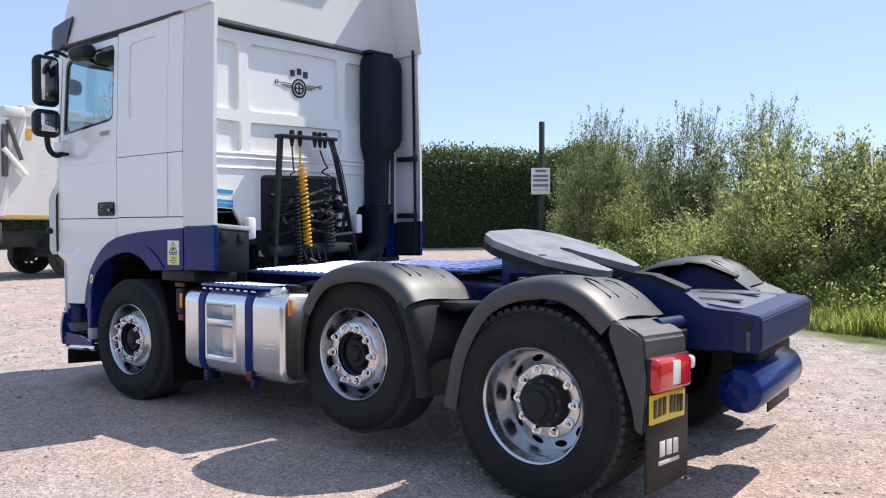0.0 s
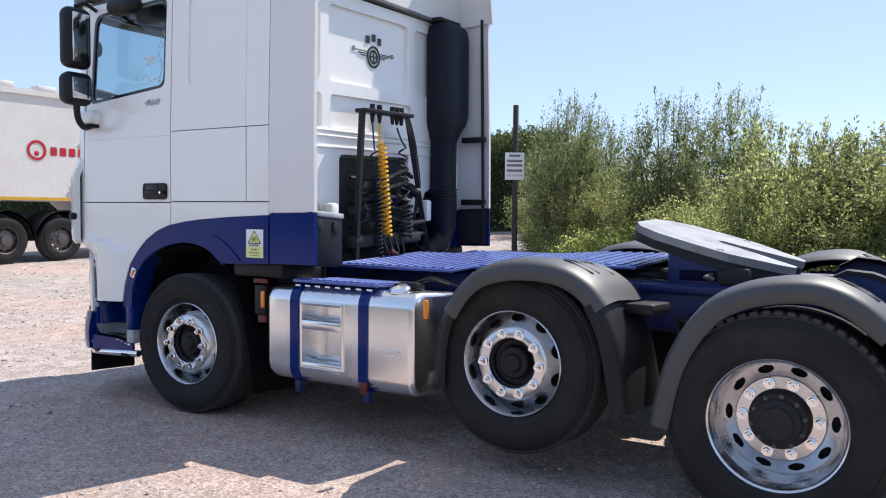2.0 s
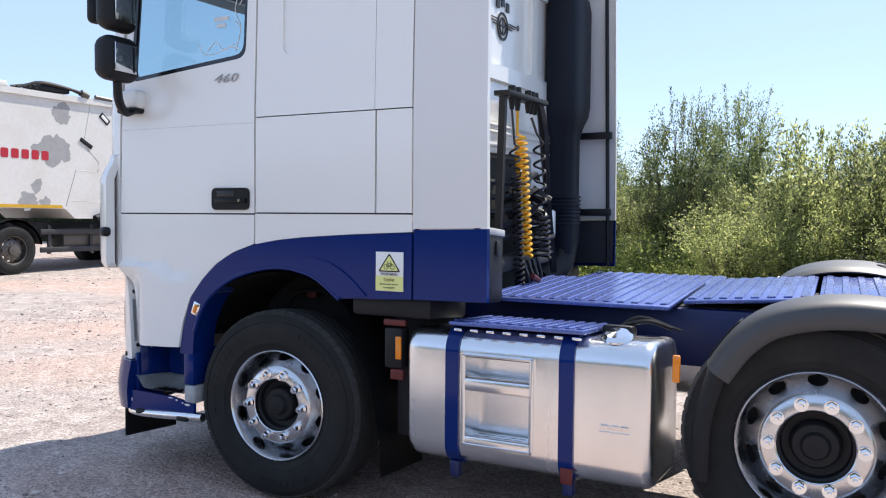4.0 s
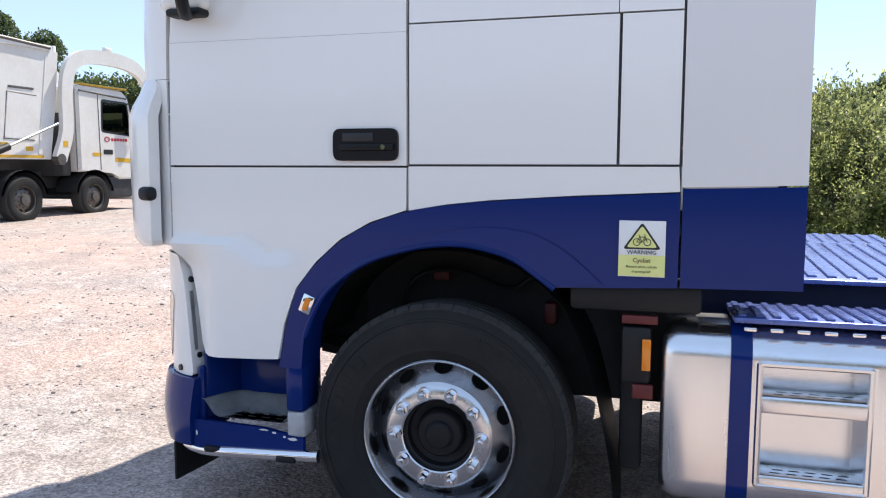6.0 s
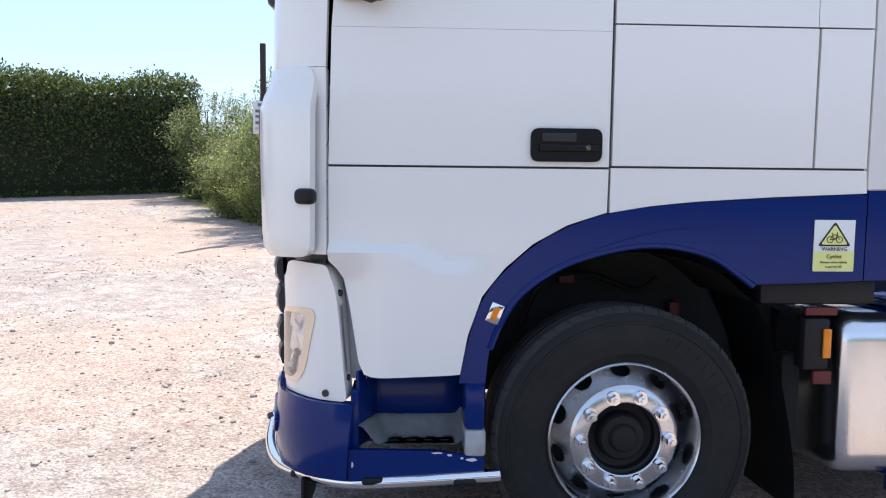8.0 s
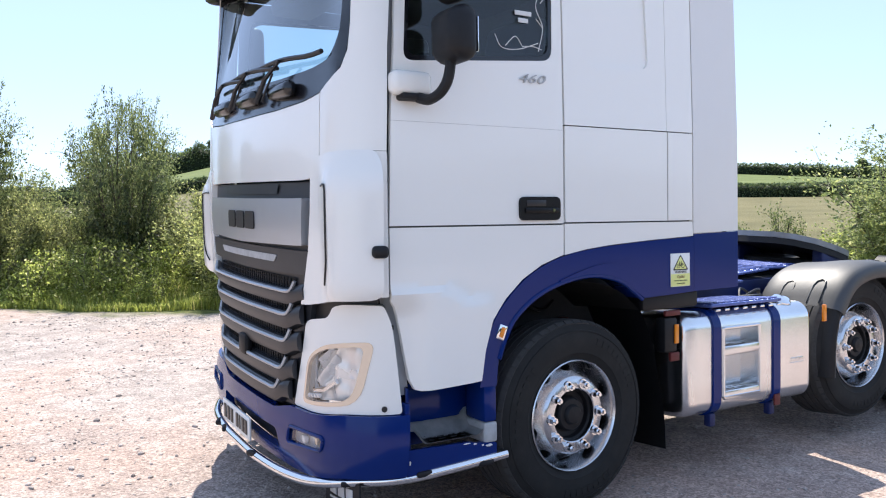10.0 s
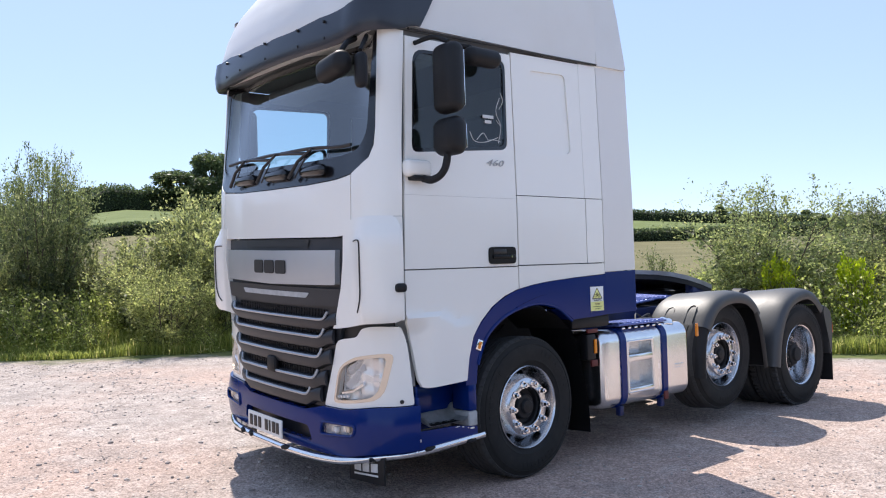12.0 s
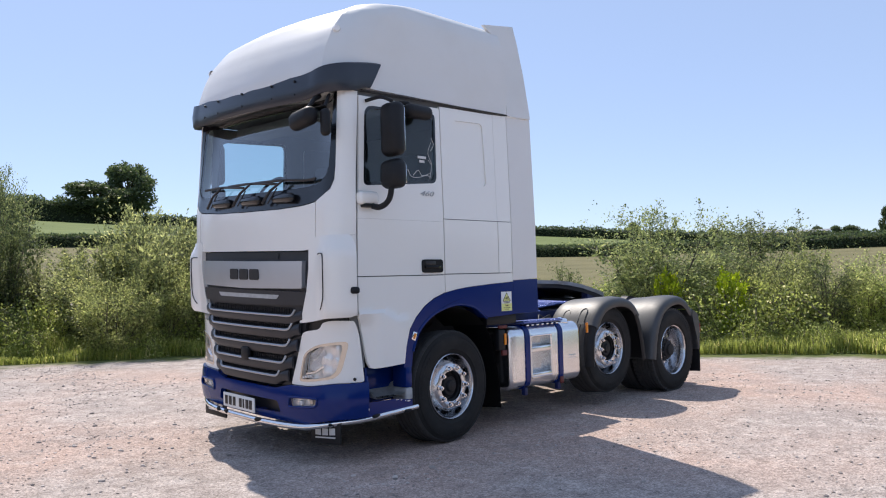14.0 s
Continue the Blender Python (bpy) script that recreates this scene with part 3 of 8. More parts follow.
# slot groove on the deflector's front edge
for s in (1, -1):
    pts = []
    for yy, z in [(0.99, 1.70), (1.045, 1.698), (1.062, 1.67), (1.062, 1.5), (1.058, 1.36), (1.04, 1.29), (1.01, 1.25)]:
        p, n = bulge(uy(yy), z)
        p = p + n * 0.004
        pts.append((p.x, p.y * s, p.z))
    part("slot_line", tube(B(), smooth_path(pts, 5), 0.0045, 6), INK, deflector)
    p, n = bulge(ux(-1.14), 1.395)
    bm = B()
    q = Vector((n.x, n.y, 0))
    c = p + n * 0.0
    box(bm, (0, 0, 0), (0.075, 0.05, 0.055), 0.02, seg=3)
    bmesh.ops.transform(bm, matrix=Matrix.Translation((c.x, c.y * s, c.z)) @ Matrix.Rotation(math.atan2(n.y * s, n.x) - math.pi / 2, 4, "Z"), verts=bm.verts)
    part("camera_pod", bm, BLACK, deflector)

# hood, windscreen
panel("hood_panel", [(-A0 + G, 1.80), (A0 - G, 1.80), (A0 - G, 2.13), (uy(0.5), 2.105), (0, 2.10), (-uy(0.5), 2.105), (-A0 + G, 2.13)], both=False, step=0.07, label="white front hood panel under the windscreen")
panel("front_side_strip", [(uy(0.905), 1.21), (A0 - 0.002, 1.21), (A0 - 0.002, 1.796), (uy(0.905), 1.796)])
WS = [(-WS_SIDE - 0.04, 2.39), (-WS_SIDE - 0.03, 2.29), (-WS_SIDE + 0.004, 2.215), (-uy(1.03), 2.17), (-A0, 2.14), (-uy(0.5), 2.112), (0, 2.107), (uy(0.5), 2.112), (A0, 2.14), (uy(1.03), 2.17), (WS_SIDE - 0.004, 2.215), (WS_SIDE + 0.03, 2.29), (WS_SIDE + 0.04, 2.39), (WS_SIDE + 0.045, 3.02), (-WS_SIDE - 0.045, 3.02)]
WSG = rounded([(-WS_SIDE + 0.03, 2.37), (-uy(1.0), 2.285), (-uy(0.5), 2.27), (uy(0.5), 2.27), (uy(1.0), 2.285), (WS_SIDE - 0.03, 2.37), (WS_SIDE - 0.02, 2.98), (-WS_SIDE + 0.02, 2.98)], [0.06, 0.1, 0.05, 0.05, 0.1, 0.06, 0.05, 0.05])
panel("windscreen_surround", rounded(WS, 0.035, 3), holes=[WSG], material=GLOSSB, both=False, step=0.08, lift=-0.006, label="black windscreen surround")
panel("windscreen", WSG, material=GLASS, both=False, step=0.12, lift=-0.012, depth=0.0, label="clear panoramic windscreen")

# high roof: plan outlines stacked by height, with a creased nose corner
ROOF_X = [-1.385, -1.385, -1.33, -1.25, -1.1, -0.94, -0.69, -0.29, 0.1, 0.45]
ROOF_Z = [3.0, 3.22, 3.40, 3.57, 3.76, 3.86, 3.935, 3.98, 3.996, 4.0]
WIDE_Z = [3.05, 3.5, 3.75, 3.87, 3.94, 3.985, 4.0]
WIDE_Y = [1.20, 1.175, 1.145, 1.10, 1.02, 0.88, 0.66]


def roof_outline(z):
    xf, w = float(np.interp(z, ROOF_Z, ROOF_X)), float(np.interp(z, WIDE_Z, WIDE_Y))
    k = w / 1.2
    front = smooth_path([(xf, 0, 0), (xf + 0.015, 0.4 * k, 0), (xf + 0.06, 0.8 * k, 0), (xf + 0.115, 1.03 * k, 0)], 6)
    cheek = smooth_path([(xf + 0.115, 1.03 * k, 0), (xf + 0.24, 1.135 * k, 0), (xf + 0.40, w - 0.006, 0), (xf + 0.56, w, 0)], 5)[1:]
    x1 = cheek[-1].x
    rest = [(x1 + (0.85 - x1) * i / 8, w, 0) for i in range(1, 9)]
    half = [(p[0], p[1]) for p in (*front, *cheek, *rest)]
    return [Vector((x, -y, z)) for x, y in reversed(half)] + [Vector((x, y, z)) for x, y in half[1:]]


bm = B()
levels = [3.055 + 0.05 * i for i in range(15)] + [3.79, 3.82, 3.85, 3.875, 3.9, 3.92, 3.94, 3.955, 3.968, 3.979, 3.988, 3.995, 4.0]
rows_ = [[bm.verts.new(p) for p in roof_outline(z)] for z in levels]
for lo_, hi_ in zip(rows_, rows_[1:]):
    for j in range(len(lo_) - 1):
        bm.faces.new((lo_[j], lo_[j + 1], hi_[j + 1], hi_[j]))
    bm.faces.new((lo_[-1], lo_[0], hi_[0], hi_[-1]))
bm.faces.new(rows_[0])
FACING[id(bm)] = [(bm.faces.new(rows_[-1]), Vector((0, 0, 1)))]
roof = part("high_roof", bm, ROOF, truck, "off-white weathered high roof", angle=28)
# side fins behind the roof
bm = B()
fin = [(0.83, 3.048), (1.19, 3.057), (1.18, 3.5), (1.15, 3.85), (1.12, 4.03), (0.66, 3.955), (0.78, 3.86), (0.84, 3.66), (0.86, 3.4)]
def fin_surface(u, v):
    return Vector((u, -1.208 + 0.13 * max(v - 3.07, 0) / 0.9 , v)), Vector((0, -1, 0))
sheet(bm, [Vector(p) for p in fin], fin_surface, step=0.1, depth=0.03)
fin_ob = part("roof_fin", bm, ROOF, truck, "off-white roof side fin")
mirror_y(fin_ob)
for s in (-1, 1):
    part("roof_seam", tube(B(), [(-1.0, s * 1.196, 3.035), (0.0, s * 1.196, 3.045), (0.84, s * 1.2, 3.055)], 0.008, 6), INK, roof)
for s in (-1, 1):
    bm = B()
    lathe(bm, [(0.0, -0.02), (0.025, -0.02), (0.034, 0.0), (0.034, 0.02)], Matrix.Translation((-1.115, s * 1.035, 3.56)) @ Matrix.Rotation(radians(25 * s), 4, "Z"), 16) if s < 0 else lathe(bm, [(0.034, -0.02), (0.034, 0.0), (0.025, 0.02), (0.0, 0.02)], Matrix.Translation((-1.115, 1.035, 3.56)), 16)
    part("marker_lamp", bm, CLEARW, roof, "clear round roof marker lamp")

# sun visor
bm = B()
cols = []
NV = 72
for i in range(NV + 1):
    u = -1.62 + 3.24 * i / NV
    e = sstep(0.95, 1.40, abs(u))
    out = 0.10 - 0.064 * e
    tip = sstep(1.30, 1.62, abs(u))
    zt = 3.20 + 0.02 * sstep(0.95, 1.2, abs(u)) + 0.05 * sstep(1.15, 1.62, abs(u))
    zb = 2.985 + 0.015 * sstep(0.9, 1.35, abs(u)) + 0.055 * sstep(1.2, 1.62, abs(u))
    col = []
    for off, z, low_ in ((-0.07 + 0.055 * e, zt + 0.01, 0.0), (-0.02 + 0.016 * e, zt, 0.0), (0.0, (zt + zb) / 2, 0.5), (-0.005, zb + 0.02, 0.9), (-0.02 + 0.01 * e, zb, 1.0), (-0.13 + 0.11 * e, zb + 0.05 - 0.045 * e, 1.0), (-0.16 + 0.13 * e, zb + 0.10 - 0.09 * e, 1.0)):
        ul = u - math.copysign(0.12 * tip * low_, u)
        p, n = CAB(ul, 2.5)
        q, n = CAB(ul, 3.1)
        p = p.lerp(q, e)
        col.append(bm.verts.new(Vector((p.x, p.y, z)) + n * (out + off)))
    cols.append(col)
for a, b in zip(cols, cols[1:]):
    for k in range(6):
        bm.faces.new((a[k], b[k], b[k + 1], a[k + 1]))
bm.faces.new(cols[0])
bm.faces.new(cols[-1])
visor = part("sun_visor", bm, mat("visor_plastic", (0.018, 0.023, 0.036), 0.35, coat=0.2, stain=0.2), truck, "dark blue-grey sun visor")
for u in (-0.75, -0.45, 0.0, 0.45, 0.75):
    p, n = CAB(u, 2.5)
    for z in (3.05, 3.16):
        c = Vector((p.x, p.y, z)) + n * 0.098
        part("visor_screw", cyl(B(), c - n * 0.01, c + n * 0.006, 0.011, 0.009, 8), INK, visor)

# back wall with pressed recesses
BACK = flat((0.80, 0, 0), (0, 1, 0), (0, 0, 1))
REC = [rounded([(-0.93, 2.40), (-0.66, 2.40), (-0.66, 2.94), (-0.93, 2.94)], 0.05), rounded([(-0.57, 2.40), (0.45, 2.40), (0.45, 2.95), (-0.57, 2.95)], 0.06),
       rounded([(0.54, 2.40), (0.93, 2.40), (0.93, 2.94), (0.54, 2.94)], 0.05), rounded([(-0.93, 2.07), (-0.64, 2.07), (-0.64, 2.31), (-0.93, 2.31)], 0.04),
       rounded([(-0.55, 2.07), (0.50, 2.07), (0.50, 2.31), (-0.55, 2.31)], 0.04)]
TUNNEL = rounded([(-0.45, 1.2), (0.45, 1.2), (0.45, 1.88), (-0.45, 1.88)], 0.05)
BOT = [Vector(p) for p in [(-1.17, 1.62), (-0.72, 1.60), (-0.62, 1.42), (-0.45, 1.42), (-0.45, 1.2), (0.45, 1.2), (0.45, 1.42), (0.62, 1.42), (0.72, 1.60), (1.17, 1.62), (1.17, 3.04), (-1.17, 3.04)]]
back = part("back_wall", sheet(B(), BOT, BACK, REC + [TUNNEL], 0.15, 0.03), WHITE, truck, "white pressed steel cab back wall")
for r in REC:
    bm = sheet(B(), r, BACK, (), 0.3, 0.0, -0.029)
    part("recess", bm, WHITE, back)
bm = B()
for z in (1.98, 2.02, 1.90):
    tube(bm, [(0.802, -1.15, z), (0.802, 1.15, z)], 0.012, 6)
part("pressed_rib", bm, WHITE, back)
part("engine_tunnel", box(B(), (0.62, 0, 1.50), (0.3, 0.9, 0.74), 0.05), DARK, back, "dark engine tunnel opening")
part("cab_floor", box(B(), (0.1, 0, 1.56), (1.3, 2.3, 0.04)), CREAM, cabin)
part("rear_bulkhead", box(B(), (0.74, 0, 2.3), (0.02, 2.3, 1.5)), CREAM, cabin)
part("headlining", box(B(), (-0.15, 0, 3.05), (2.0, 2.3, 0.02)), CREAM, cabin)

# emblem on the back wall: plain rings and bars
BW = 0.778
bm = B()
lathe(bm, [(0.085, 0.0), (0.085, 0.003), (0.068, 0.003), (0.068, 0.0)], Matrix.Translation((BW, 0.0, 2.645)) @ Matrix.Rotation(radians(90), 4, "Z"), 28)
lathe(bm, [(0.055, 0.0), (0.055, 0.003), (0.040, 0.003), (0.040, 0.0)], Matrix.Translation((BW, 0.0, 2.645)) @ Matrix.Rotation(radians(90), 4, "Z"), 28)
box(bm, (BW, 0, 2.645), (0.004, 0.012, 0.09))
box(bm, (BW, 0, 2.645), (0.004, 0.09, 0.012))
part("emblem_wheel", bm, INK, back)
for s in (-1, 1):
    bm = B()
    for k in range(3):
        w = 0.15 - 0.045 * k
        box(bm, (BW, s * (0.09 + w / 2), 2.665 - 0.016 * k + 0.012), (0.004, w, 0.006), 0, )
    lathe(bm, [(0.018, 0.0), (0.018, 0.003), (0.012, 0.003), (0.012, 0.0)], Matrix.Translation((BW, s * 0.252, 2.68)) @ Matrix.Rotation(radians(90), 4, "Z"), 14)
    part("emblem_wing", bm, INK, back)
for k in (-1, 0, 1):
    part("emblem_bar", box(B(), (BW, 0.075 * k, 2.79 - 0.02 * abs(k)), (0.004, 0.045, 0.055), m=None), INK, back)
st = part("notice_sticker", box(B(), (0.8025, -0.83, 1.68), (0.004, 0.20, 0.16)), STICK, back, "blue and white notice sticker")
for z, h in ((1.735, 0.03), (1.66, 0.02), (1.625, 0.03)):
    part("sticker_bar", box(B(), (0.807, -0.83, z), (0.004, 0.19, h)), STBLUE, st)


# ---- front end: grille, lamps, bumper ----
def fp(y, z, lift=0.0, f=CAB, plan=UPPER):
    p, n = f(uy(y, plan) * (1 if y <= 0 else -1), z)
    return p + n * lift


def g_half(z):
    """Half the grille's width at a height."""
    return 0.90 if z > 1.5 else 0.90 - 0.13 * (1.5 - z) / 0.4 if z > 1.1 else 0.77 - 0.19 * ((1.1 - z) / 0.48) ** 1.3


GR = [(uy(g_half(z)) * s, z) for s, zs in ((1, [0.63, 0.72, 0.84, 0.95, 1.1, 1.3, 1.5, 1.792]), (-1, [1.792, 1.5, 1.3, 1.1, 0.95, 0.84, 0.72, 0.63])) for z in zs]
grille = panel("grille", rounded(GR, [0.12] + [0.0] * 14 + [0.12]), material=GREYD, both=False, step=0.09, lift=-0.03, depth=0.03, label="dark grey front grille with silver-edged slats")
BADGE = rounded([(-uy(0.81), 1.715), (-uy(0.80), 1.49), (0, 1.475), (uy(0.80), 1.49), (uy(0.81), 1.715), (0, 1.712)], 0.012)
badge = panel("badge_bar", BADGE, material=GREYM, both=False, step=0.1, lift=0.012, depth=0.045, parent=grille, label="silver grille bar")
panel("grille_vent", [(-uy(0.46), 1.735), (uy(0.46), 1.735), (uy(0.48), 1.785), (-uy(0.48), 1.785)], material=INK, both=False, lift=-0.022, depth=0, parent=grille)
panel("grille_band", rounded([(-uy(0.83), 1.335), (0, 1.315), (uy(0.83), 1.335), (uy(0.83), 1.462), (-uy(0.83), 1.462)], [0.08, 0, 0.08, 0.01, 0.01]), material=GREYD, both=False, step=0.09, lift=0.0, depth=0.04, parent=grille)
panel("band_recess", rounded([(-uy(0.46), 1.385), (uy(0.46), 1.385), (uy(0.50), 1.425), (-uy(0.50), 1.425)], 0.015), material=STEPG, both=False, step=0.1, lift=0.004, depth=0.006, parent=grille)
for k in (-1, 0, 1):
    c = 0.0 - 0.165 * k
    o = rounded([(c - 0.07, 1.55), (c + 0.07, 1.55), (c + 0.07, 1.645), (c - 0.07, 1.645)], 0.02)
    panel("badge_shape", [Vector(p) for p in o], material=INK, both=False, lift=0.019, depth=0.006, parent=badge)

for zc, w, hh in ((1.265, 0.70, 0.072), (1.135, 0.655, 0.066), (1.0, 0.62, 0.066), (0.855, 0.565, 0.064), (0.735, 0.48, 0.055)):
    # louvre body under the opening
    bm = B()
    rows2 = []
    n = 28
    gw = g_half(zc - 0.04) - 0.03
    for i in range(n + 1):
        y = -gw + 2 * gw * i / n
        up = 0.045 * sstep(w * 0.86, w * 1.12, abs(y))
        ring = []
        for dz, lf in ((0.042, -0.025), (0.036, 0.004), (0.012, 0.026), (-0.02, 0.028), (-0.05, 0.012), (-0.062, -0.025)):
            ring.append(bm.verts.new(fp(y, zc - hh / 2 - 0.03 + dz + up, lf * (1 - 0.5 * sstep(gw * 0.85, gw, abs(y))))))
        rows2.append(ring)
    for a, b in zip(rows2, rows2[1:]):
        for k in range(5):
            bm.faces.new((a[k], b[k], b[k + 1], a[k + 1]))
    bm.faces.new(rows2[0])
    bm.faces.new(rows2[-1])
    slat = part("slat", bm, GREYD, grille)
    # silver lip
    pts = [fp(-w, zc + 0.025, 0.008), fp(-w * 0.96, zc - hh / 2 + 0.008, 0.022)] + [fp(-w * 0.88 + 2 * w * 0.88 * i / 14, zc - hh / 2 - 0.004, 0.026) for i in range(15)] + [fp(w * 0.96, zc - hh / 2 + 0.008, 0.022), fp(w, zc + 0.025, 0.008)]
    part("silver_lip", tube(B(), smooth_path(pts, 3), 0.0105, 6), GREYL, slat, "grey metallic slat edge")
    # dark mesh in the opening
    part("mesh_screen", sheet(B(), [Vector(p) for p in [(-uy(w * 0.93), zc - hh / 2), (uy(w * 0.93), zc - hh / 2), (uy(w * 0.93), zc + hh / 2), (-uy(w * 0.93), zc + hh / 2)]], CAB, (), 0.15, 0.0, -0.022), INK, slat)
    bm = B()
    m = int(w * 2 / 0.035)
    for i in range(m):
        y = -w * 0.9 + 1.8 * w * i / (m - 1)
        box(bm, fp(y, zc, -0.016), (0.006, 0.006, hh))
    for dz in (-0.015, 0.015):
        tube(bm, [fp(-w * 0.9 + 1.8 * w * i / 10, zc + dz, -0.016) for i in range(11)], 0.003, 4)
    part("mesh_grid", bm, BLACK, slat)
part("radar_block", box(B(), fp(0.0, 0.86, 0.02), (0.05, 0.12, 0.12), 0.02), BLACK, grille, "small black sensor block")

# headlight panels
UL = lambda y: uy(y, LOWER)
XL = lambda x: ux(x, LOWER)
HLO = rounded([(UL(0.70), 0.68), (XL(-1.195), 0.69), (XL(-1.135), 0.985), (UL(0.90), 0.975), (UL(0.76), 0.92)], [0.03, 0.1, 0.05, 0.05, 0.09])
HP = [(UL(0.60), 0.645), (XL(-1.028), 0.655), (XL(-1.055), 0.95), (XL(-1.068), 1.06), (XL(-1.10), 1.148), (UL(1.02), 1.155), (UL(0.965), 1.148), (UL(0.935), 1.10), (UL(0.80), 1.095), (UL(0.745), 1.075), (UL(0.69), 0.90)]
hp = panel("headlight_panel", rounded(HP, [0.02, 0.02, 0.05, 0.04, 0.02, 0.02, 0.02, 0.03, 0.04, 0.03, 0.05]), LOW, holes=[HLO], step=0.05, depth=0.08, label="white headlight surround panel")
panel("front_corner_post", [(XL(-1.07), 0.72), (XL(-0.97), 0.72), (XL(-1.0), 1.19), (XL(-1.13), 1.19)], LOW, material=PALEG, step=0.08, lift=-0.09, depth=0.03)


def hp_flange(z, inward):
    """A place on the panel's turned-in rear flange, and its outward direction."""
    x = -1.028 - 0.027 * (z - 0.655) / 0.295
    p, n = LOW(XL(x), z)
    t = (LOW(XL(x) + 0.02, z)[0] - p).normalized()
    return p - n * inward, t


for s in (-1, 1):
    flip_y = Matrix.Scale(-s, 4, (0, 1, 0))
    for z, inward in ((1.045, 0.034), (0.735, 0.040)):
        p, n = hp_flange(z, inward)
        part("cap_button", cyl(B(), flip_y @ (p - n * 0.006), flip_y @ (p + n * 0.005), 0.013, 0.012, 12), INK, hp)
    bm = B()
    rows_ = []
    for z in (0.76, 0.85, 0.93, 1.0):
        for i_ in (0.018, 0.036):
            p, n = hp_flange(z, i_)
            rows_.append(bm.verts.new(flip_y @ (p + n * 0.003)))
    for k in range(3):
        bm.faces.new((rows_[2 * k], rows_[2 * k + 1], rows_[2 * k + 3], rows_[2 * k + 2]))
    bmesh.ops.solidify(bm, geom=bm.faces, thickness=0.003)
    part("flange_slot", bm, STEPG, hp)
# ink-black sheet behind the headlight panel, painting the gap's shade
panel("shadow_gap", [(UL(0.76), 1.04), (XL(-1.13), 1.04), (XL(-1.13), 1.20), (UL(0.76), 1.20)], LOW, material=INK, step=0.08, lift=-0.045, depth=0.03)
cu_, cz_ = sum(p.x for p in HLO) / len(HLO), sum(p.y for p in HLO) / len(HLO)
IN1 = [Vector((cu_ + (p.x - cu_) * 0.86 - 0.012, cz_ + (p.y - cz_) * 0.86 - 0.004)) for p in HLO]


BOWL = mat("lamp_reflector", (0.90, 0.88, 0.85), 0.28, 0.45, stain=0.05, rough_var=0.06)


def headlamp():
    bm = sheet(B(), HLO, LOW, [IN1], 0.05, 0.02, 0.004)
    hl = part("headlight", bm, AMBERG, truck, "clear headlight with a pale amber rim")
    part("lens", sheet(B(), IN1, LOW, (), 0.05, 0.0, 0.006), LENS, hl)
    ridged = lambda u, z: (LOW(u, z)[0] + LOW(u, z)[1] * (-0.05 + 0.007 * math.sin(u * 48) + 0.003 * math.sin(z * 60 + u * 20)), LOW(u, z)[1])
    part("lamp_bowl", sheet(B(), IN1, ridged, (), 0.014, 0.0, 0.0), BOWL, hl)
    # folded mirror facets behind the glass
    for a, b, c, d in (((0.80, 0.80), (0.96, 0.93), (0.96, 0.885), (0.82, 0.765)), ((0.82, 0.90), (0.93, 0.96), (0.95, 0.945), (0.83, 0.86))):
        bm = B()
        front = [bm.verts.new(LOW(UL(yy), z)[0] - LOW(UL(yy), z)[1] * (0.018 if k < 2 else 0.042)) for k, (yy, z) in enumerate((a, b, c, d))]
        back_ = [bm.verts.new(v.co + Vector((0.012, 0, -0.006))) for v in front]
        bm.faces.new(front)
        bm.faces.new(back_[::-1])
        for k in range(4):
            bm.faces.new((front[k], front[(k + 1) % 4], back_[(k + 1) % 4], back_[k]))
        part("mirror_facet", bm, BOWL, hl)
    part("side_slat", tube(B(), [LOW(UL(0.785), 0.74)[0] - LOW(UL(0.785), 0.74)[1] * 0.025, LOW(UL(0.80), 0.93)[0] - LOW(UL(0.80), 0.93)[1] * 0.025], 0.006, 6), STEPG, hl)
    for i in range(4):
        p, n = LOW(UL(0.73 + 0.03 * i), 0.715 + 0.004 * i)
        part("led_strip", box(B(), p - n * 0.02, (0.02, 0.02, 0.02), 0.004), CLEARW, hl)
    bm = B()
    p, n = LOW(UL(0.86), 0.75)
    tube(bm, [LOW(UL(0.76), 0.745)[0] - n * 0.03, LOW(UL(0.86), 0.76)[0] - n * 0.03, LOW(UL(0.95), 0.80)[0] - n * 0.03], 0.014, 6)
    part("chrome_divider", bm, CHROME, hl)
    p, n = LOW(XL(-1.105), 0.68)
    part("cap_button", cyl(B(), p - n * 0.005, p + n * 0.006, 0.014, 0.013, 12), INK, hl)
    return hl


mirror_y(headlamp())

FOG = rounded([(UL(0.60), 0.465), (UL(0.92), 0.482), (UL(0.93), 0.548), (UL(0.62), 0.552)], 0.03)
BUMP = [(-XL(-1.02), 0.375), (-UL(0.6), 0.335), (UL(0.6), 0.335), (XL(-1.02), 0.375), (XL(-1.0), 0.652), (UL(0.60), 0.642), (UL(0.42), 0.60), (-UL(0.42), 0.60), (-UL(0.60), 0.642), (-XL(-1.0), 0.652)]
INTAKE = rounded([(-UL(0.50), 0.40), (UL(0.50), 0.40), (UL(0.46), 0.50), (-UL(0.46), 0.50)], 0.03)


def bumper_surface(u, z):
    p, n = LOW(u, z)
    return p + n * (0.022 + 0.02 * math.sin(min(max((z - 0.33) / 0.32, 0), 1) * math.pi)), n


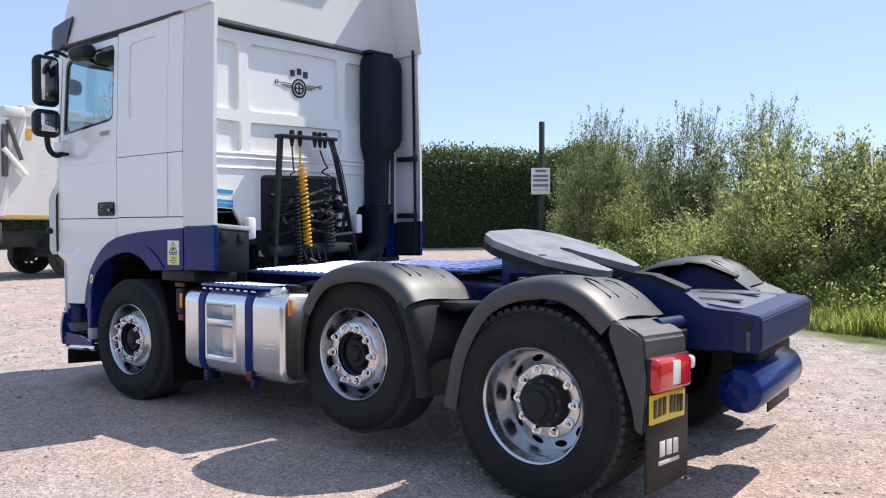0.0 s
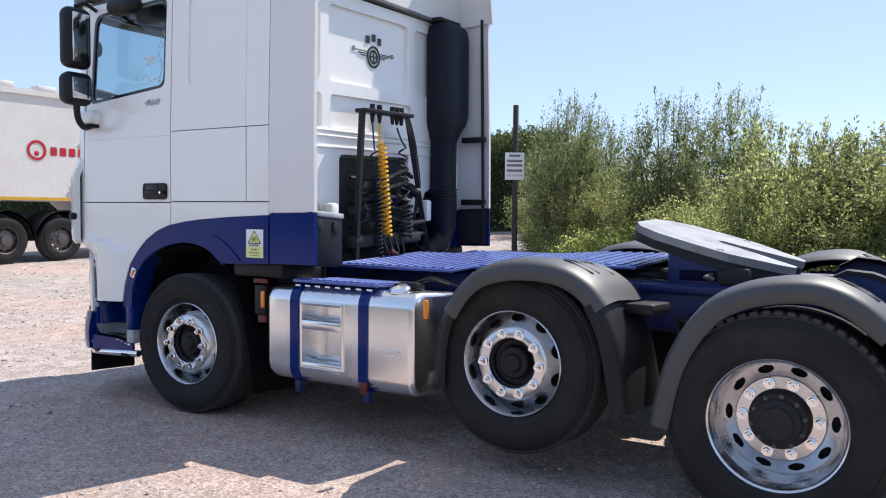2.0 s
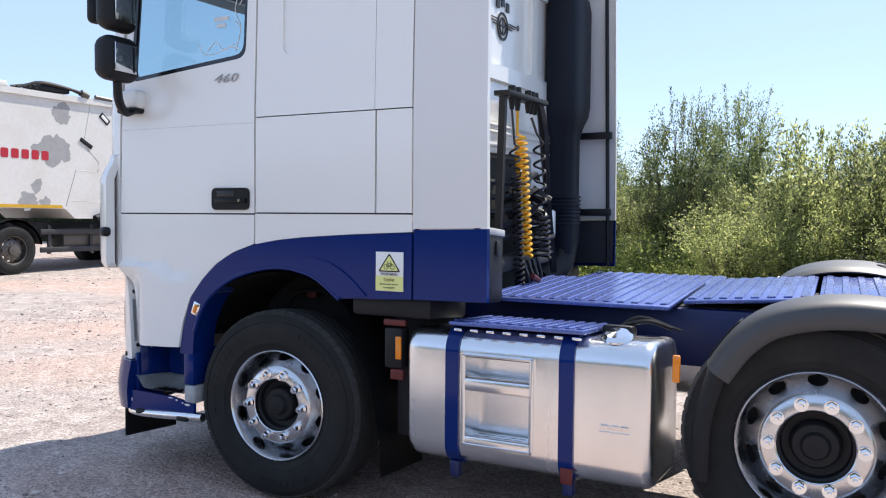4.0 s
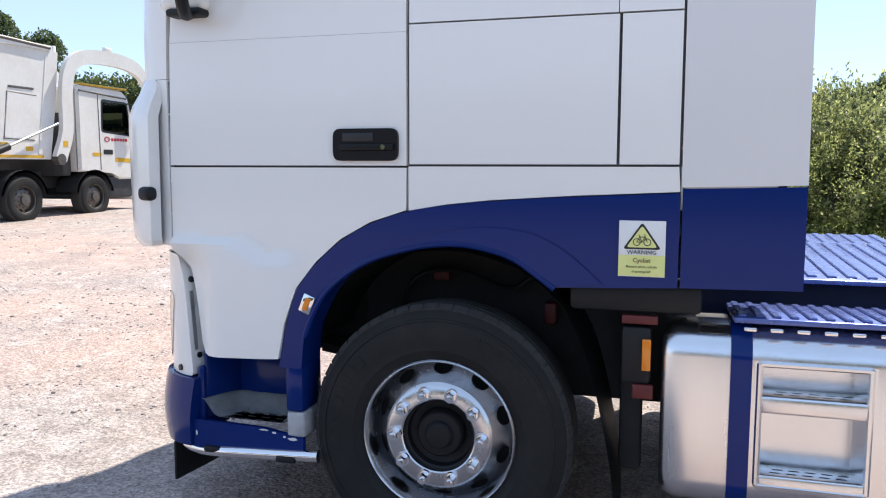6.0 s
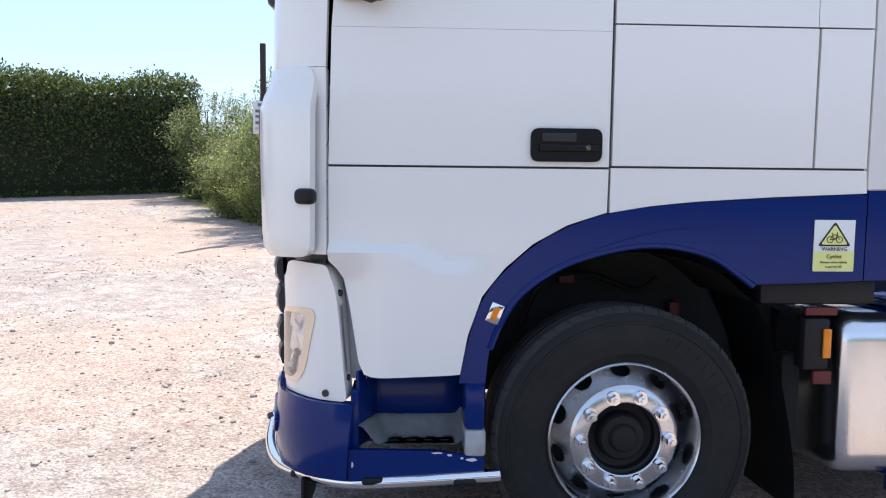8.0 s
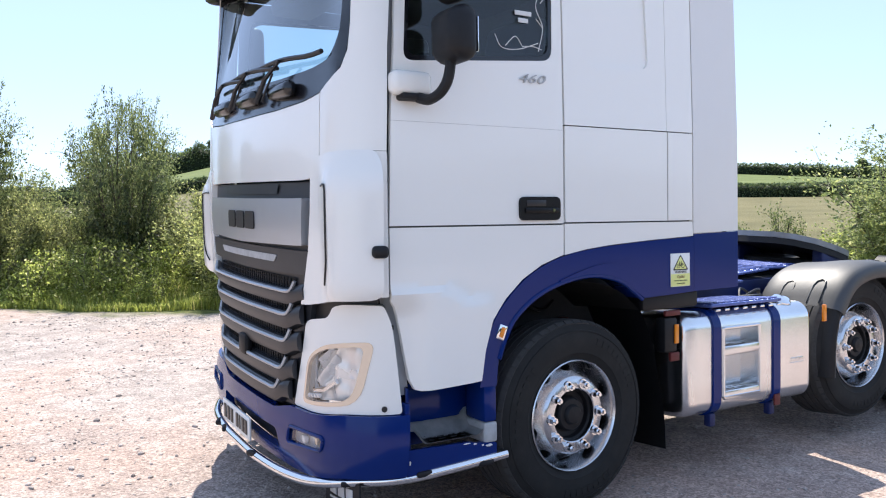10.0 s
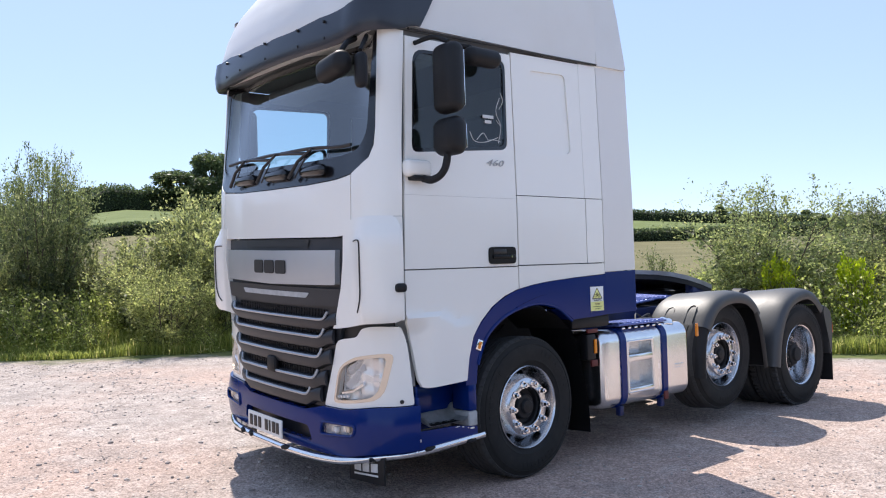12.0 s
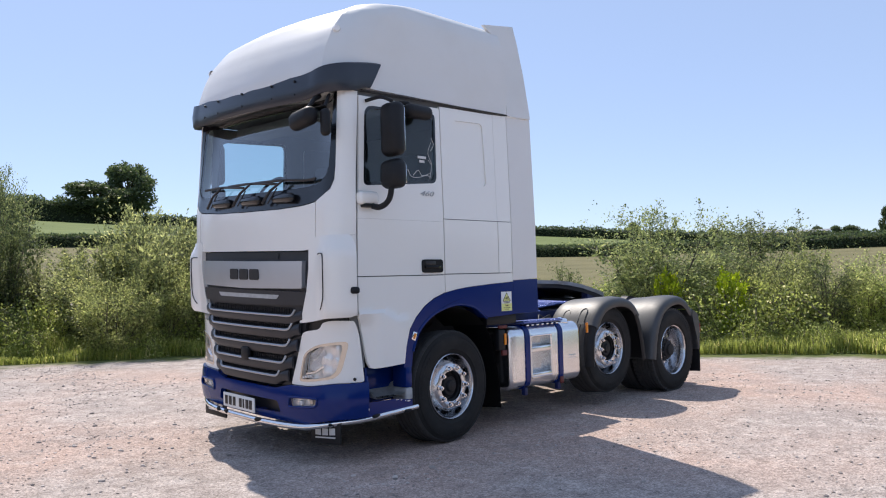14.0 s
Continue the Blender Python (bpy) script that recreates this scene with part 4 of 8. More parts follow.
bumper = panel("front_bumper", BUMP, bumper_surface, holes=[FOG, [Vector((-p.x, p.y)) for p in reversed(FOG)], INTAKE], material=BLUE, both=False, step=0.06, depth=0.05, label="glossy dark blue front bumper")
panel("bumper_intake", INTAKE, bumper_surface, material=INK, both=False, lift=-0.06, depth=0, parent=bumper)
fog = part("fog_lamp", sheet(B(), FOG, bumper_surface, (), 0.05, 0.0, -0.005), LENS, truck, "clear narrow fog lamp")
part("lamp_bowl", sheet(B(), FOG, bumper_surface, (), 0.05, 0.0, -0.04), BOWL, fog)
part("lamp_rim", tube(B(), [bumper_surface(u, z)[0] + bumper_surface(u, z)[1] * 0.002 for u, z in (*FOG, FOG[0])], 0.010, 8, False), BLUE, fog)
p, n = bumper_surface(UL(0.74), 0.51)
part("bulb", box(B(), p - n * 0.025, (0.03, 0.05, 0.04), 0.01), CLEARW, fog)
p, n = bumper_surface(UL(0.86), 0.52)
part("amber_bulb", box(B(), p - n * 0.025, (0.03, 0.04, 0.04), 0.01), AMBERG, fog)
mirror_y(fog)
# step wells
bm = box(B(), (-0.78, -0.995, 0.60), (0.44, 0.03, 0.30), 0.01)
box(bm, (-0.765, -1.008, 0.625), (0.30, 0.012, 0.20), 0.005)
box(bm, (-0.958, -1.085, 0.62), (0.016, 0.17, 0.28), 0.005, Matrix.Translation((-0.958, -1.085, 0)) @ Matrix.Rotation(radians(-22), 4, "Z") @ Matrix.Translation((0.958, 1.085, 0)))
step_ob = part("step_well", bm, BLUE, truck, "dark blue cab entry step with a grey tread")


def step_tray():
    """A moulded basin: level floor, sloped and rounded front, back and rear walls, rolled outer lip."""
    bm = B()
    nx, ny = 30, 18
    g = []
    for i in range(nx + 1):
        row = []
        for j in range(ny + 1):
            x, y = -0.985 + 0.455 * i / nx, -1.208 + 0.20 * j / ny
            # distances to the sloped walls; the front one runs askew towards the outside
            wf = x + 0.985 - 0.30 * (y + 1.208)
            wb, wr = -1.008 - y, -0.585 - x
            c = min(wf, wb)
            if wf < 0.10 and wb < 0.06:
                c = max(0.0, 0.075 - math.hypot(max(0.10 - wf, 0) * 0.75, max(0.06 - wb, 0) * 1.25))
            rise = 0.070 * (1 - sstep(0.0, 0.075, c)) + 0.035 * (1 - sstep(0.0, 0.045, wr))
            rise += 0.010 * (1 - sstep(0.0, 0.02, y + 1.208))
            row.append(bm.verts.new((x, y, 0.495 + rise)))
        g.append(row)
    for i in range(nx):
        for j in range(ny):
            bm.faces.new((g[i][j], g[i + 1][j], g[i + 1][j + 1], g[i][j + 1]))
    bmesh.ops.solidify(bm, geom=bm.faces, thickness=0.012)
    box(bm, (-0.562, -1.125, 0.505), (0.076, 0.182, 0.10), 0.012)
    return bm


tread = part("tread", step_tray(), STEPG, step_ob, "grey plastic step tread", 50)
for i in range(4):
    for j in range(4):
        part("tread_slot", box(B(), (-0.865 + 0.062 * i + 0.010 * j, -1.178 + 0.036 * j, 0.4965), (0.036, 0.006, 0.004), 0.0015), DARK, tread)
part("step_post", box(B(), (-0.565, -1.13, 0.65), (0.075, 0.175, 0.19), 0.015), BLUE, step_ob)
part("step_cheek", box(B(), (-0.998, -1.09, 0.56), (0.03, 0.19, 0.27), 0.008), BLUE, step_ob)
bm = sheet(B(), rounded([(ux(-1.02), 0.37), (ux(-0.53), 0.385), (ux(-0.53), 0.455), (ux(-0.60), 0.462), (ux(-0.70), 0.478), (ux(-1.02), 0.486)], 0.01), CAB, (), 0.08, 0.02, 0.0)
skirt = part("step_skirt", bm, BLUE, step_ob)
for k, (x, z, w, h) in enumerate(((-0.70, 0.472, 0.020, 0.003), (-0.655, 0.464, 0.009, 0.004), (-0.575, 0.446, 0.020, 0.006), (-0.61, 0.452, 0.006, 0.004), (-1.005, 0.43, 0.004, 0.010))):
    o = []
    for i in range(14):
        a_ = 2 * math.pi * i / 14
        q = 1 + 0.5 * noise.noise((math.cos(a_) * 2 + k * 3, math.sin(a_) * 2, k))
        o.append(Vector((ux(x + w * q * math.cos(a_)), z + h * q * math.sin(a_))))
    part("paint_chip", sheet(B(), o, CAB, (), 0.05, 0.001, 0.002), WHITE2, skirt, "bare white chip in the blue paint")
mirror_y(step_ob)

# chrome bar under the bumper
pts = [(-0.47, -1.205, 0.385), (-0.8, -1.21, 0.368), (-1.0, -1.18, 0.352), (-1.14, -1.09, 0.338), (-1.285, -0.91, 0.325), (-1.39, -0.64, 0.318), (-1.435, -0.3, 0.316), (-1.44, 0, 0.316)]
pts = pts + [(x, -y, z) for x, y, z in reversed(pts[:-1])]
bar = part("light_bar", tube(B(), smooth_path(pts, 5), 0.024, 12), CHROME, truck, "chrome under-bumper tube with small lamps")
for x, y in ((-0.60, -1.21), (-0.93, -1.195), (-1.21, -1.005), (-1.437, -0.28), (-1.437, 0.25), (-1.43, 0.40), (-1.21, 1.005), (-0.60, 1.21)):
    z = 0.325 if abs(y) < 1.1 else 0.368
    dn = Vector((x + 0.6, y, 0)).normalized() if abs(y) < 1.1 else Vector((0, math.copysign(1, y), 0))
    m = Matrix.Translation(Vector((x, y, z)) + dn * 0.012) @ Matrix.Rotation(math.atan2(dn.y, dn.x), 4, "Z")
    part("bar_lamp", box(B(), (0, 0, 0), (0.035, 0.085, 0.03), 0.012, m), BLACK, bar)
for s in (-1, 1):
    bm = box(B(), (-1.20, s * 0.89, 0.245), (0.012, 0.40, 0.17), 0.003)
    fl = part("front_flap", bm, BLACK, truck, "black rubber front flap with white lettering shapes")
    for k in (-1, 0, 1):
        part("flap_mark", box(B(), (-1.208, s * 0.89 + 0.095 * k, 0.265), (0.004, 0.075, 0.055), 0.001), DECAL, fl)
    part("flap_line", box(B(), (-1.208, s * 0.89, 0.215), (0.004, 0.27, 0.012), 0.001), DECAL, fl)


def plate(name, m, w, h, base, label):
    ob = part(name, box(B(), (0, 0, 0), (0.012, w, h), 0.004, m), base, truck, label)
    xs = [-0.39, -0.28, -0.17, -0.07, 0.13, 0.26, 0.39]
    for k, x in enumerate(xs):
        part("plate_mark", box(B(), (-0.0085, x * w, 0), (0.004, w * (0.045 if k in (2,) else 0.085), h * 0.62), 0.001, m), INK, ob)
    return ob


plate("front_plate", Matrix.Translation((-1.43, 0.07, 0.425)) @ Matrix.Rotation(radians(0), 4, "Y"), 0.52, 0.125, PLATEW, "white number plate with dark marks")

# backing behind grille and bumper
panel("front_backing", [(-uy(0.85), 0.36), (uy(0.85), 0.36), (uy(0.85), 1.1), (-uy(0.85), 1.1)], material=INK, both=False, step=0.12, lift=-0.075, depth=0.0, parent=grille)

# wipers
for yp in (-0.34, 0.13, 0.66):
    wip = part("wiper", box(B(), fp(yp - 0.22, 2.20, 0.015), (0.07, 0.30, 0.08), 0.035, None, 3), GLOSSB, truck, "black windscreen wiper")
    joint = fp(yp - 0.22, 2.345, 0.05)
    part("wiper_arm", tube(B(), [fp(yp + 0.03, 2.165, 0.04), fp(yp - 0.08, 2.27, 0.055), joint], [0.014, 0.012, 0.009], 6), INK, wip)
    part("wiper_link", tube(B(), [fp(yp - 0.05, 2.16, 0.04), fp(yp - 0.16, 2.29, 0.05)], 0.006, 6), INK, wip)
    part("wiper_blade", tube(B(), smooth_path([fp(yp + 0.22, 2.355, 0.018), fp(yp - 0.22, 2.352, 0.034), fp(yp - 0.60, 2.325, 0.018)], 5), 0.012, 6), INK, wip)


# mirrors (left built, right mirrored)
def mirrors():
    bm = tube(B(), smooth_path([(-0.955, -1.25, 2.075), (-0.93, -1.31, 2.062), (-0.90, -1.375, 2.10), (-0.882, -1.405, 2.19), (-0.87, -1.415, 2.42)], 6), 0.024, 10)
    arm = part("wing_mirror", bm, BLACK, truck, "black twin wing mirror on a curved arm")
    part("upper_arm", tube(B(), smooth_path([(-0.95, -1.19, 2.95), (-0.90, -1.32, 2.965), (-0.86, -1.42, 2.92)], 4), 0.015, 8), BLACK, arm)
    for name, z, h, w in (("mirror_head", 2.69, 0.44, 0.21), ("wide_angle_head", 2.325, 0.24, 0.22)):
        bm = box(B(), (-0.86, -1.42, z), (0.12, w, h), 0.055, Matrix(), 4)
        for v in bm.verts:
            if v.co.x < -0.86:
                v.co.x -= 0.03 * (1 - ((v.co.z - z) / (h / 2)) ** 2)
        head = part(name, bm, BLACK, arm)
        part("mirror_glass", box(B(), (-0.799, -1.42, z), (0.006, w - 0.07, h - 0.09), 0.002, Matrix.Translation((-0.799, -1.42, z)) @ Matrix.Rotation(radians(5), 4, "Z") @ Matrix.Translation((0.799, 1.42, -z))), CHROME, head)
    part("mirror_foot", box(B(), (-0.985, -1.225, 2.14), (0.20, 0.08, 0.11), 0.03, None, 3), WHITE, arm, "white mirror foot")
    part("mirror_foot_base", box(B(), (-0.97, -1.235, 2.078), (0.15, 0.08, 0.03), 0.012), BLACK, arm)
    return arm


mirror_y(mirrors())
# kerb mirror over the door and front mirror over the windscreen
for s in (-1,):
    bm = tube(B(), [(-0.58, s * 1.19, 2.985), (-0.55, s * 1.27, 2.97), (-0.52, s * 1.30, 2.93)], 0.018, 8)
    km = part("kerb_mirror", bm, BLACK, truck, "black kerb mirror over the door window")
    part("mirror_shell", box(B(), (-0.47, s * 1.30, 2.90), (0.30, 0.13, 0.12), 0.055, None, 4), BLACK, km)
bm = tube(B(), [(-1.26, -0.98, 2.99), (-1.36, -1.03, 2.93), (-1.42, -1.02, 2.84)], 0.018, 8)
fm = part("front_mirror", bm, BLACK, truck, "black front mirror under the visor")
part("mirror_shell", box(B(), (-1.42, -0.97, 2.79), (0.13, 0.30, 0.15), 0.06, None, 4), BLACK, fm)
bm = tube(B(), [(-1.24, -1.08, 2.98), (-1.33, -1.14, 2.86)], 0.014, 8)
part("mirror_bracket", box(bm, (-1.345, -1.165, 2.73), (0.07, 0.09, 0.22), 0.035, None, 3), BLACK, fm)

# door handles, badge, stickers
for s in (-1, 1):
    dh = part("door_handle", sheet(B(), rounded([(-0.384, 1.523), (-0.132, 1.523), (-0.132, 1.639), (-0.384, 1.639)], 0.03), lambda u, v: (Vector((u, s * 1.2265, v)), Vector((0, s, 0))), (), 0.2, 0.02, 0.0), HANDLE, truck, "black recessed door handle")
    part("grip", box(B(), (-0.25, s * 1.231, 1.572), (0.21, 0.012, 0.026), 0.005), HANDLE, dh)
    part("grip_recess", box(B(), (-0.285, s * 1.2275, 1.608), (0.12, 0.004, 0.03), 0.002), INK, dh)
    part("lock", cyl(B(), (-0.185, s * 1.226, 1.572), (-0.185, s * 1.241, 1.572), 0.009, None, 12), CHROME, dh)
    bm = text_mesh("460", 0.07, Matrix.Translation((-0.30, s * 1.2135, 2.215)) @ Matrix.Rotation(radians(90), 4, "X") @ (Matrix() if s < 0 else Matrix.Rotation(math.pi, 4, "Y")) @ Matrix.Diagonal((1.55, 0.9, 1, 1)), 0.003, shear=0.3)
    part("power_badge", bm, STEPG, truck, "silver number badge reading 460")
    rf = part("arch_marker", box(B(), (-0.50, s * 1.222, 0.985), (0.05, 0.014, 0.075), 0.006, Matrix.Translation((-0.50, s * 1.222, 0.985)) @ Matrix.Rotation(radians(22), 4, "Y") @ Matrix.Translation((0.50, -s * 1.222, -0.985))), CHROME, truck, "clear marker lamp in a bright bezel on the arch")
    part("marker_lens", box(B(), (-0.50, s * 1.2315, 0.985), (0.022, 0.004, 0.05), 0.002, Matrix.Translation((-0.50, s * 1.222, 0.985)) @ Matrix.Rotation(radians(22), 4, "Y") @ Matrix.Translation((0.50, -s * 1.222, -0.985))), ORANGE, rf)
sticker = part("warning_sticker", box(B(), (0.722, -1.2235, 1.2335), (0.150, 0.005, 0.186), 0.001), STICK, truck, "white and yellow cyclist warning sticker")
FR = Matrix.Translation((0.722, -1.2284, 0)) @ Matrix.Rotation(radians(90), 4, "X")
bm = sheet(B(), [Vector(p) for p in [(-0.075, 1.143), (0.075, 1.143), (0.075, 1.212), (-0.075, 1.212)]], lambda u, v: (Vector((0.722 + u, -1.2272, v)), Vector((0, -1, 0))), (), 0.2, 0.0)
part("yellow_field", bm, LIME, sticker)
TRI = rounded([(-0.062, 1.232), (0.062, 1.232), (0.0, 1.322)], 0.012)
TRJ = rounded([(-0.050, 1.238), (0.050, 1.238), (0.0, 1.311)], 0.010)
onst = lambda d: (lambda u, v: (Vector((0.722 + u, -1.2262 - d, v)), Vector((0, -1, 0))))
part("triangle", sheet(B(), TRI, onst(0.001), [TRJ], 0.2, 0.0), INK, sticker)
part("triangle_field", sheet(B(), TRJ, onst(0.0008), (), 0.2, 0.0), LIME, sticker)
bm = B()
for dx in (-0.017, 0.017):
    lathe(bm, [(0.0125, 0.0), (0.0125, -0.001), (0.010, -0.001), (0.010, 0)], Matrix.Translation((0.722 + dx, -1.2275, 1.256)), 20)
for a, b in (((-0.017, 1.256), (-0.008, 1.273)), ((-0.008, 1.273), (0.010, 1.273)), ((0.010, 1.273), (0.017, 1.256)), ((-0.008, 1.273), (0.0, 1.256)), ((0.0, 1.256), (0.010, 1.273)), ((0.0, 1.256), (-0.017, 1.256)), ((-0.008, 1.273), (-0.010, 1.281)), ((0.010, 1.273), (0.008, 1.283))):
    tube(bm, [(0.722 + a[0], -1.228, a[1]), (0.722 + b[0], -1.228, b[1])], 0.0012, 4)
part("bicycle_symbol", bm, INK, sticker)
for body_, size, z, mm in (("WARNING", 0.0195, 1.2215, INK), ("Cyclist", 0.021, 1.195, REDPAINT), ("Beware when vehicle", 0.0115, 1.174, INK), ("is turning left", 0.0115, 1.158, INK)):
    part("sticker_text", text_mesh(body_, size, FR @ Matrix.Translation((0, z, 0.0008)), 0.0004), mm, sticker)

# window scroll decal
bm = B()
for pts in ([(-0.50, 2.42), (-0.46, 2.36), (-0.36, 2.36), (-0.24, 2.40)], [(-0.44, 2.37), (-0.38, 2.42), (-0.34, 2.38)], [(-0.24, 2.36), (-0.21, 2.48), (-0.25, 2.58), (-0.21, 2.68)], [(-0.21, 2.48), (-0.25, 2.52)], [(-0.22, 2.6), (-0.18, 2.66), (-0.20, 2.72)], [(-0.34, 2.375), (-0.27, 2.38), (-0.22, 2.37)]):
    tube(bm, smooth_path([(x, -1.2045 + 0.022 * (z - 2.0) * 1.2, z) for x, z in pts], 6), 0.0024, 4)
part("scroll_decal", bm, DECAL, truck, "white scroll decal on the door window")
for z, w in ((2.535, 0.10), (2.50, 0.06)):
    part("decal_bar", box(B(), (-0.335, -1.199, z), (w, 0.004, 0.022), 0.001), DECAL, truck)

# inside the cab
for s in (-1, 1):
    bm = box(B(), (-0.25, s * 0.62, 1.98), (0.5, 0.5, 0.16), 0.06, None, 3)
    seat = part("cab_seat", bm, SEATM, truck, "dark cloth cab seat")
    part("backrest", box(B(), (0.02, s * 0.62, 2.35), (0.16, 0.48, 0.66), 0.06, Matrix.Translation((0.02, s * 0.62, 2.35)) @ Matrix.Rotation(radians(8), 4, "Y") @ Matrix.Translation((-0.02, -s * 0.62, -2.35)), 3), SEATM, seat)
    part("pedestal", box(B(), (-0.25, s * 0.62, 1.75), (0.4, 0.4, 0.34), 0.03), DARK, seat)
bm = box(B(), (-1.0, 0, 2.05), (0.42, 2.1, 0.40), 0.10, None, 3)
part("dashboard", bm, BLACK, truck, "dark dashboard behind the windscreen")
bm = B()
lathe(bm, [(0.235 + 0.016 * math.cos(a), 0.016 * math.sin(a)) for a in [k * math.pi / 4 for k in range(9)]], Matrix.Translation((-0.72, 0.62, 2.30)) @ Matrix.Rotation(radians(-62), 4, "Y") @ Matrix.Rotation(radians(90), 4, "X"), 32)
sw = part("steering_wheel", bm, BLACK, truck, "black steering wheel")
part("spoke", box(B(), (-0.72, 0.62, 2.30), (0.06, 0.42, 0.04), 0.015, None), BLACK, sw)
part("column", cyl(B(), (-0.74, 0.62, 2.28), (-0.98, 0.62, 2.12), 0.05, 0.07, 12), BLACK, sw)
bm = box(B(), (-0.72, 0.0, 2.97), (0.3, 2.0, 0.10), 0.03)
part("header_shelf", bm, CREAM, truck, "grey shelf over the windscreen")


# ---- wheels ----
def holed_disc(bm, r_in, r_out, d_in, d_out, holes=10, hr=0.034, m=None, wall=0.025, hole_r=None, phase=0.0):
    """A ring with hand holes; d: depth along local y at its inner and outer radius."""
    m = m or Matrix()
    rh = hole_r or (r_in + r_out) / 2
    depth = lambda r: d_in + (d_out - d_in) * (r - r_in) / (r_out - r_in)
    half = math.pi / holes
    K = 16
    for h in range(holes):
        a0 = 2 * math.pi * h / holes + phase
        outer, inner, back = [], [], []
        # outline of the sector, walked round
        walk_ = []
        for k in range(4):
            walk_.append((r_out, -half + 2 * half * k / 4))
        for k in range(4):
            walk_.append((r_out + (r_in - r_out) * k / 4, half))
        for k in range(4):
            walk_.append((r_in, half - 2 * half * k / 4))
        for k in range(4):
            walk_.append((r_in + (r_out - r_in) * k / 4, -half))
        for r, a in walk_:
            x, z = r * math.cos(a), r * math.sin(a)
            ang = math.atan2(z, x - rh)
            hx, hz = rh + hr * 0.66 * math.cos(ang), hr * 1.22 * math.sin(ang)
            rr = math.hypot(hx, hz)
            c, s_ = math.cos(a0), math.sin(a0)
            rot = lambda px, pz, d: m @ Vector((px * c - pz * s_, d, px * s_ + pz * c))
            outer.append(bm.verts.new(rot(x, z, depth(r))))
            inner.append(bm.verts.new(rot(hx, hz, depth(rr))))
            back.append(bm.verts.new(rot(hx, hz, depth(rr) + wall)))
        for k in range(K):
            j = (k + 1) % K
            bm.faces.new((outer[k], outer[j], inner[j], inner[k]))
            bm.faces.new((inner[k], inner[j], back[j], back[k]))
    bmesh.ops.remove_doubles(bm, verts=bm.verts, dist=1e-4)


def nuts(parent, m, r, n, d, size=0.017, h=0.028, phase=0.0, material=None):
    for k in range(n):
        a = 2 * math.pi * k / n + phase
        c = Vector((r * math.cos(a), d, r * math.sin(a)))
        bm = B()
        cyl(bm, c, c + Vector((0, -h * 0.25, 0)), size * 1.35, size * 1.3, 12)
        cyl(bm, c + Vector((0, -h * 0.2, 0)), c + Vector((0, -h, 0)), size, size * 0.92, 6)
        cyl(bm, c + Vector((0, -h, 0)), c + Vector((0, -h * 1.35, 0)), size * 0.55, size * 0.45, 8)
        bmesh.ops.transform(bm, matrix=m, verts=bm.verts)
        part("wheel_nut", bm, material or ALU, parent)


def tyre_mesh(m, R, width, tread="rib", rim_r=0.29, seg=72, face=0.0):
    """face: the depth of the outer sidewall's bulge; the rim flange sits at depth 0."""
    bm = B()
    w = width
    prof = [(rim_r - 0.006, 0.03), (rim_r + 0.002, 0.006), (rim_r + 0.02, -0.006), (rim_r + 0.036, -0.013), (rim_r + 0.04, -0.018), (rim_r + 0.048, -0.018), (rim_r + 0.06, -0.020), (R * 0.78, -0.026), (R * 0.86, -0.022), (R * 0.88, -0.019), (R * 0.884, -0.023), (R * 0.897, -0.021), (R * 0.90, -0.015), (R * 0.915, -0.012), (R * 0.958, 0.002), (R * 0.982, 0.014), (R * 0.992, 0.028)]
    n_ribs = 5
    gx = 0.028
    span = w - 2 * gx
    for k in range(n_ribs):
        a = gx + span * k / n_ribs
        b = gx + span * (k + 1) / n_ribs
        crown = lambda q: R * (1 - 0.008 * abs((q - w / 2) / (w / 2)) ** 2)
        prof += [(crown(a), a + 0.004), (crown(b), b - 0.007)]
        if k < n_ribs - 1:
            prof += [(crown(b) - 0.012, b - 0.005), (crown(b) - 0.012, b + 0.002)]
    prof += [(R * 0.992, w - 0.028), (R * 0.958, w - 0.002), (R * 0.86, w + 0.022), (rim_r + 0.02, w + 0.006), (rim_r - 0.006, w - 0.03)]
    lathe(bm, prof, m, seg)
    flatten = m.inverted()
    for f in bm.faces:
        c = flatten @ f.calc_center_median()
        f.material_index = 1 if math.hypot(c.x, c.z) > R * 0.965 else 0
    if tread == "block":
        bm = B()
        for k in range(60):
            a = 2 * math.pi * k / 60
            for y0, y1 in ((0.004, 0.055), (w - 0.055, w - 0.004)):
                c = Vector(((R * 0.985) * math.cos(a), (y0 + y1) / 2, (R * 0.985) * math.sin(a)))
                box(bm, (0, 0, 0), (0.03, y1 - y0, 0.036), 0.004, m @ Matrix.Translation(c) @ Matrix.Rotation(-a, 4, "Y"), 1)
        return bm
    # notched shoulder
    body = set(bm.faces)
    n = 54
    for k in range(n):
        a = 2 * math.pi * k / n
        c = Vector(((R * 0.975 + 0.001) * math.cos(a), 0.0135, (R * 0.975 + 0.001) * math.sin(a)))
        box(bm, (0, 0, 0), (0.008, 0.028, 2 * math.pi * R * 0.975 / n - 0.009), 0, m @ Matrix.Translation(c) @ Matrix.Rotation(-a, 4, "Y") @ Matrix.Rotation(radians(-33), 4, "Z"))
    for f in bm.faces:
        if f not in body:
            f.material_index = 1
    # raised lettering bands on the side wall
    for a0, a1 in ((0.3, 1.3), (2.4, 3.4), (4.5, 5.4)):
        for k in range(9):
            a = a0 + (a1 - a0) * k / 9
            c = Vector((R * 0.80 * math.cos(a), -0.0255, R * 0.80 * math.sin(a)))
            box(bm, (0, 0, 0), (0.034, 0.004, 0.022), 0, m @ Matrix.Translation(c) @ Matrix.Rotation(-a, 4, "Y"))
    return bm


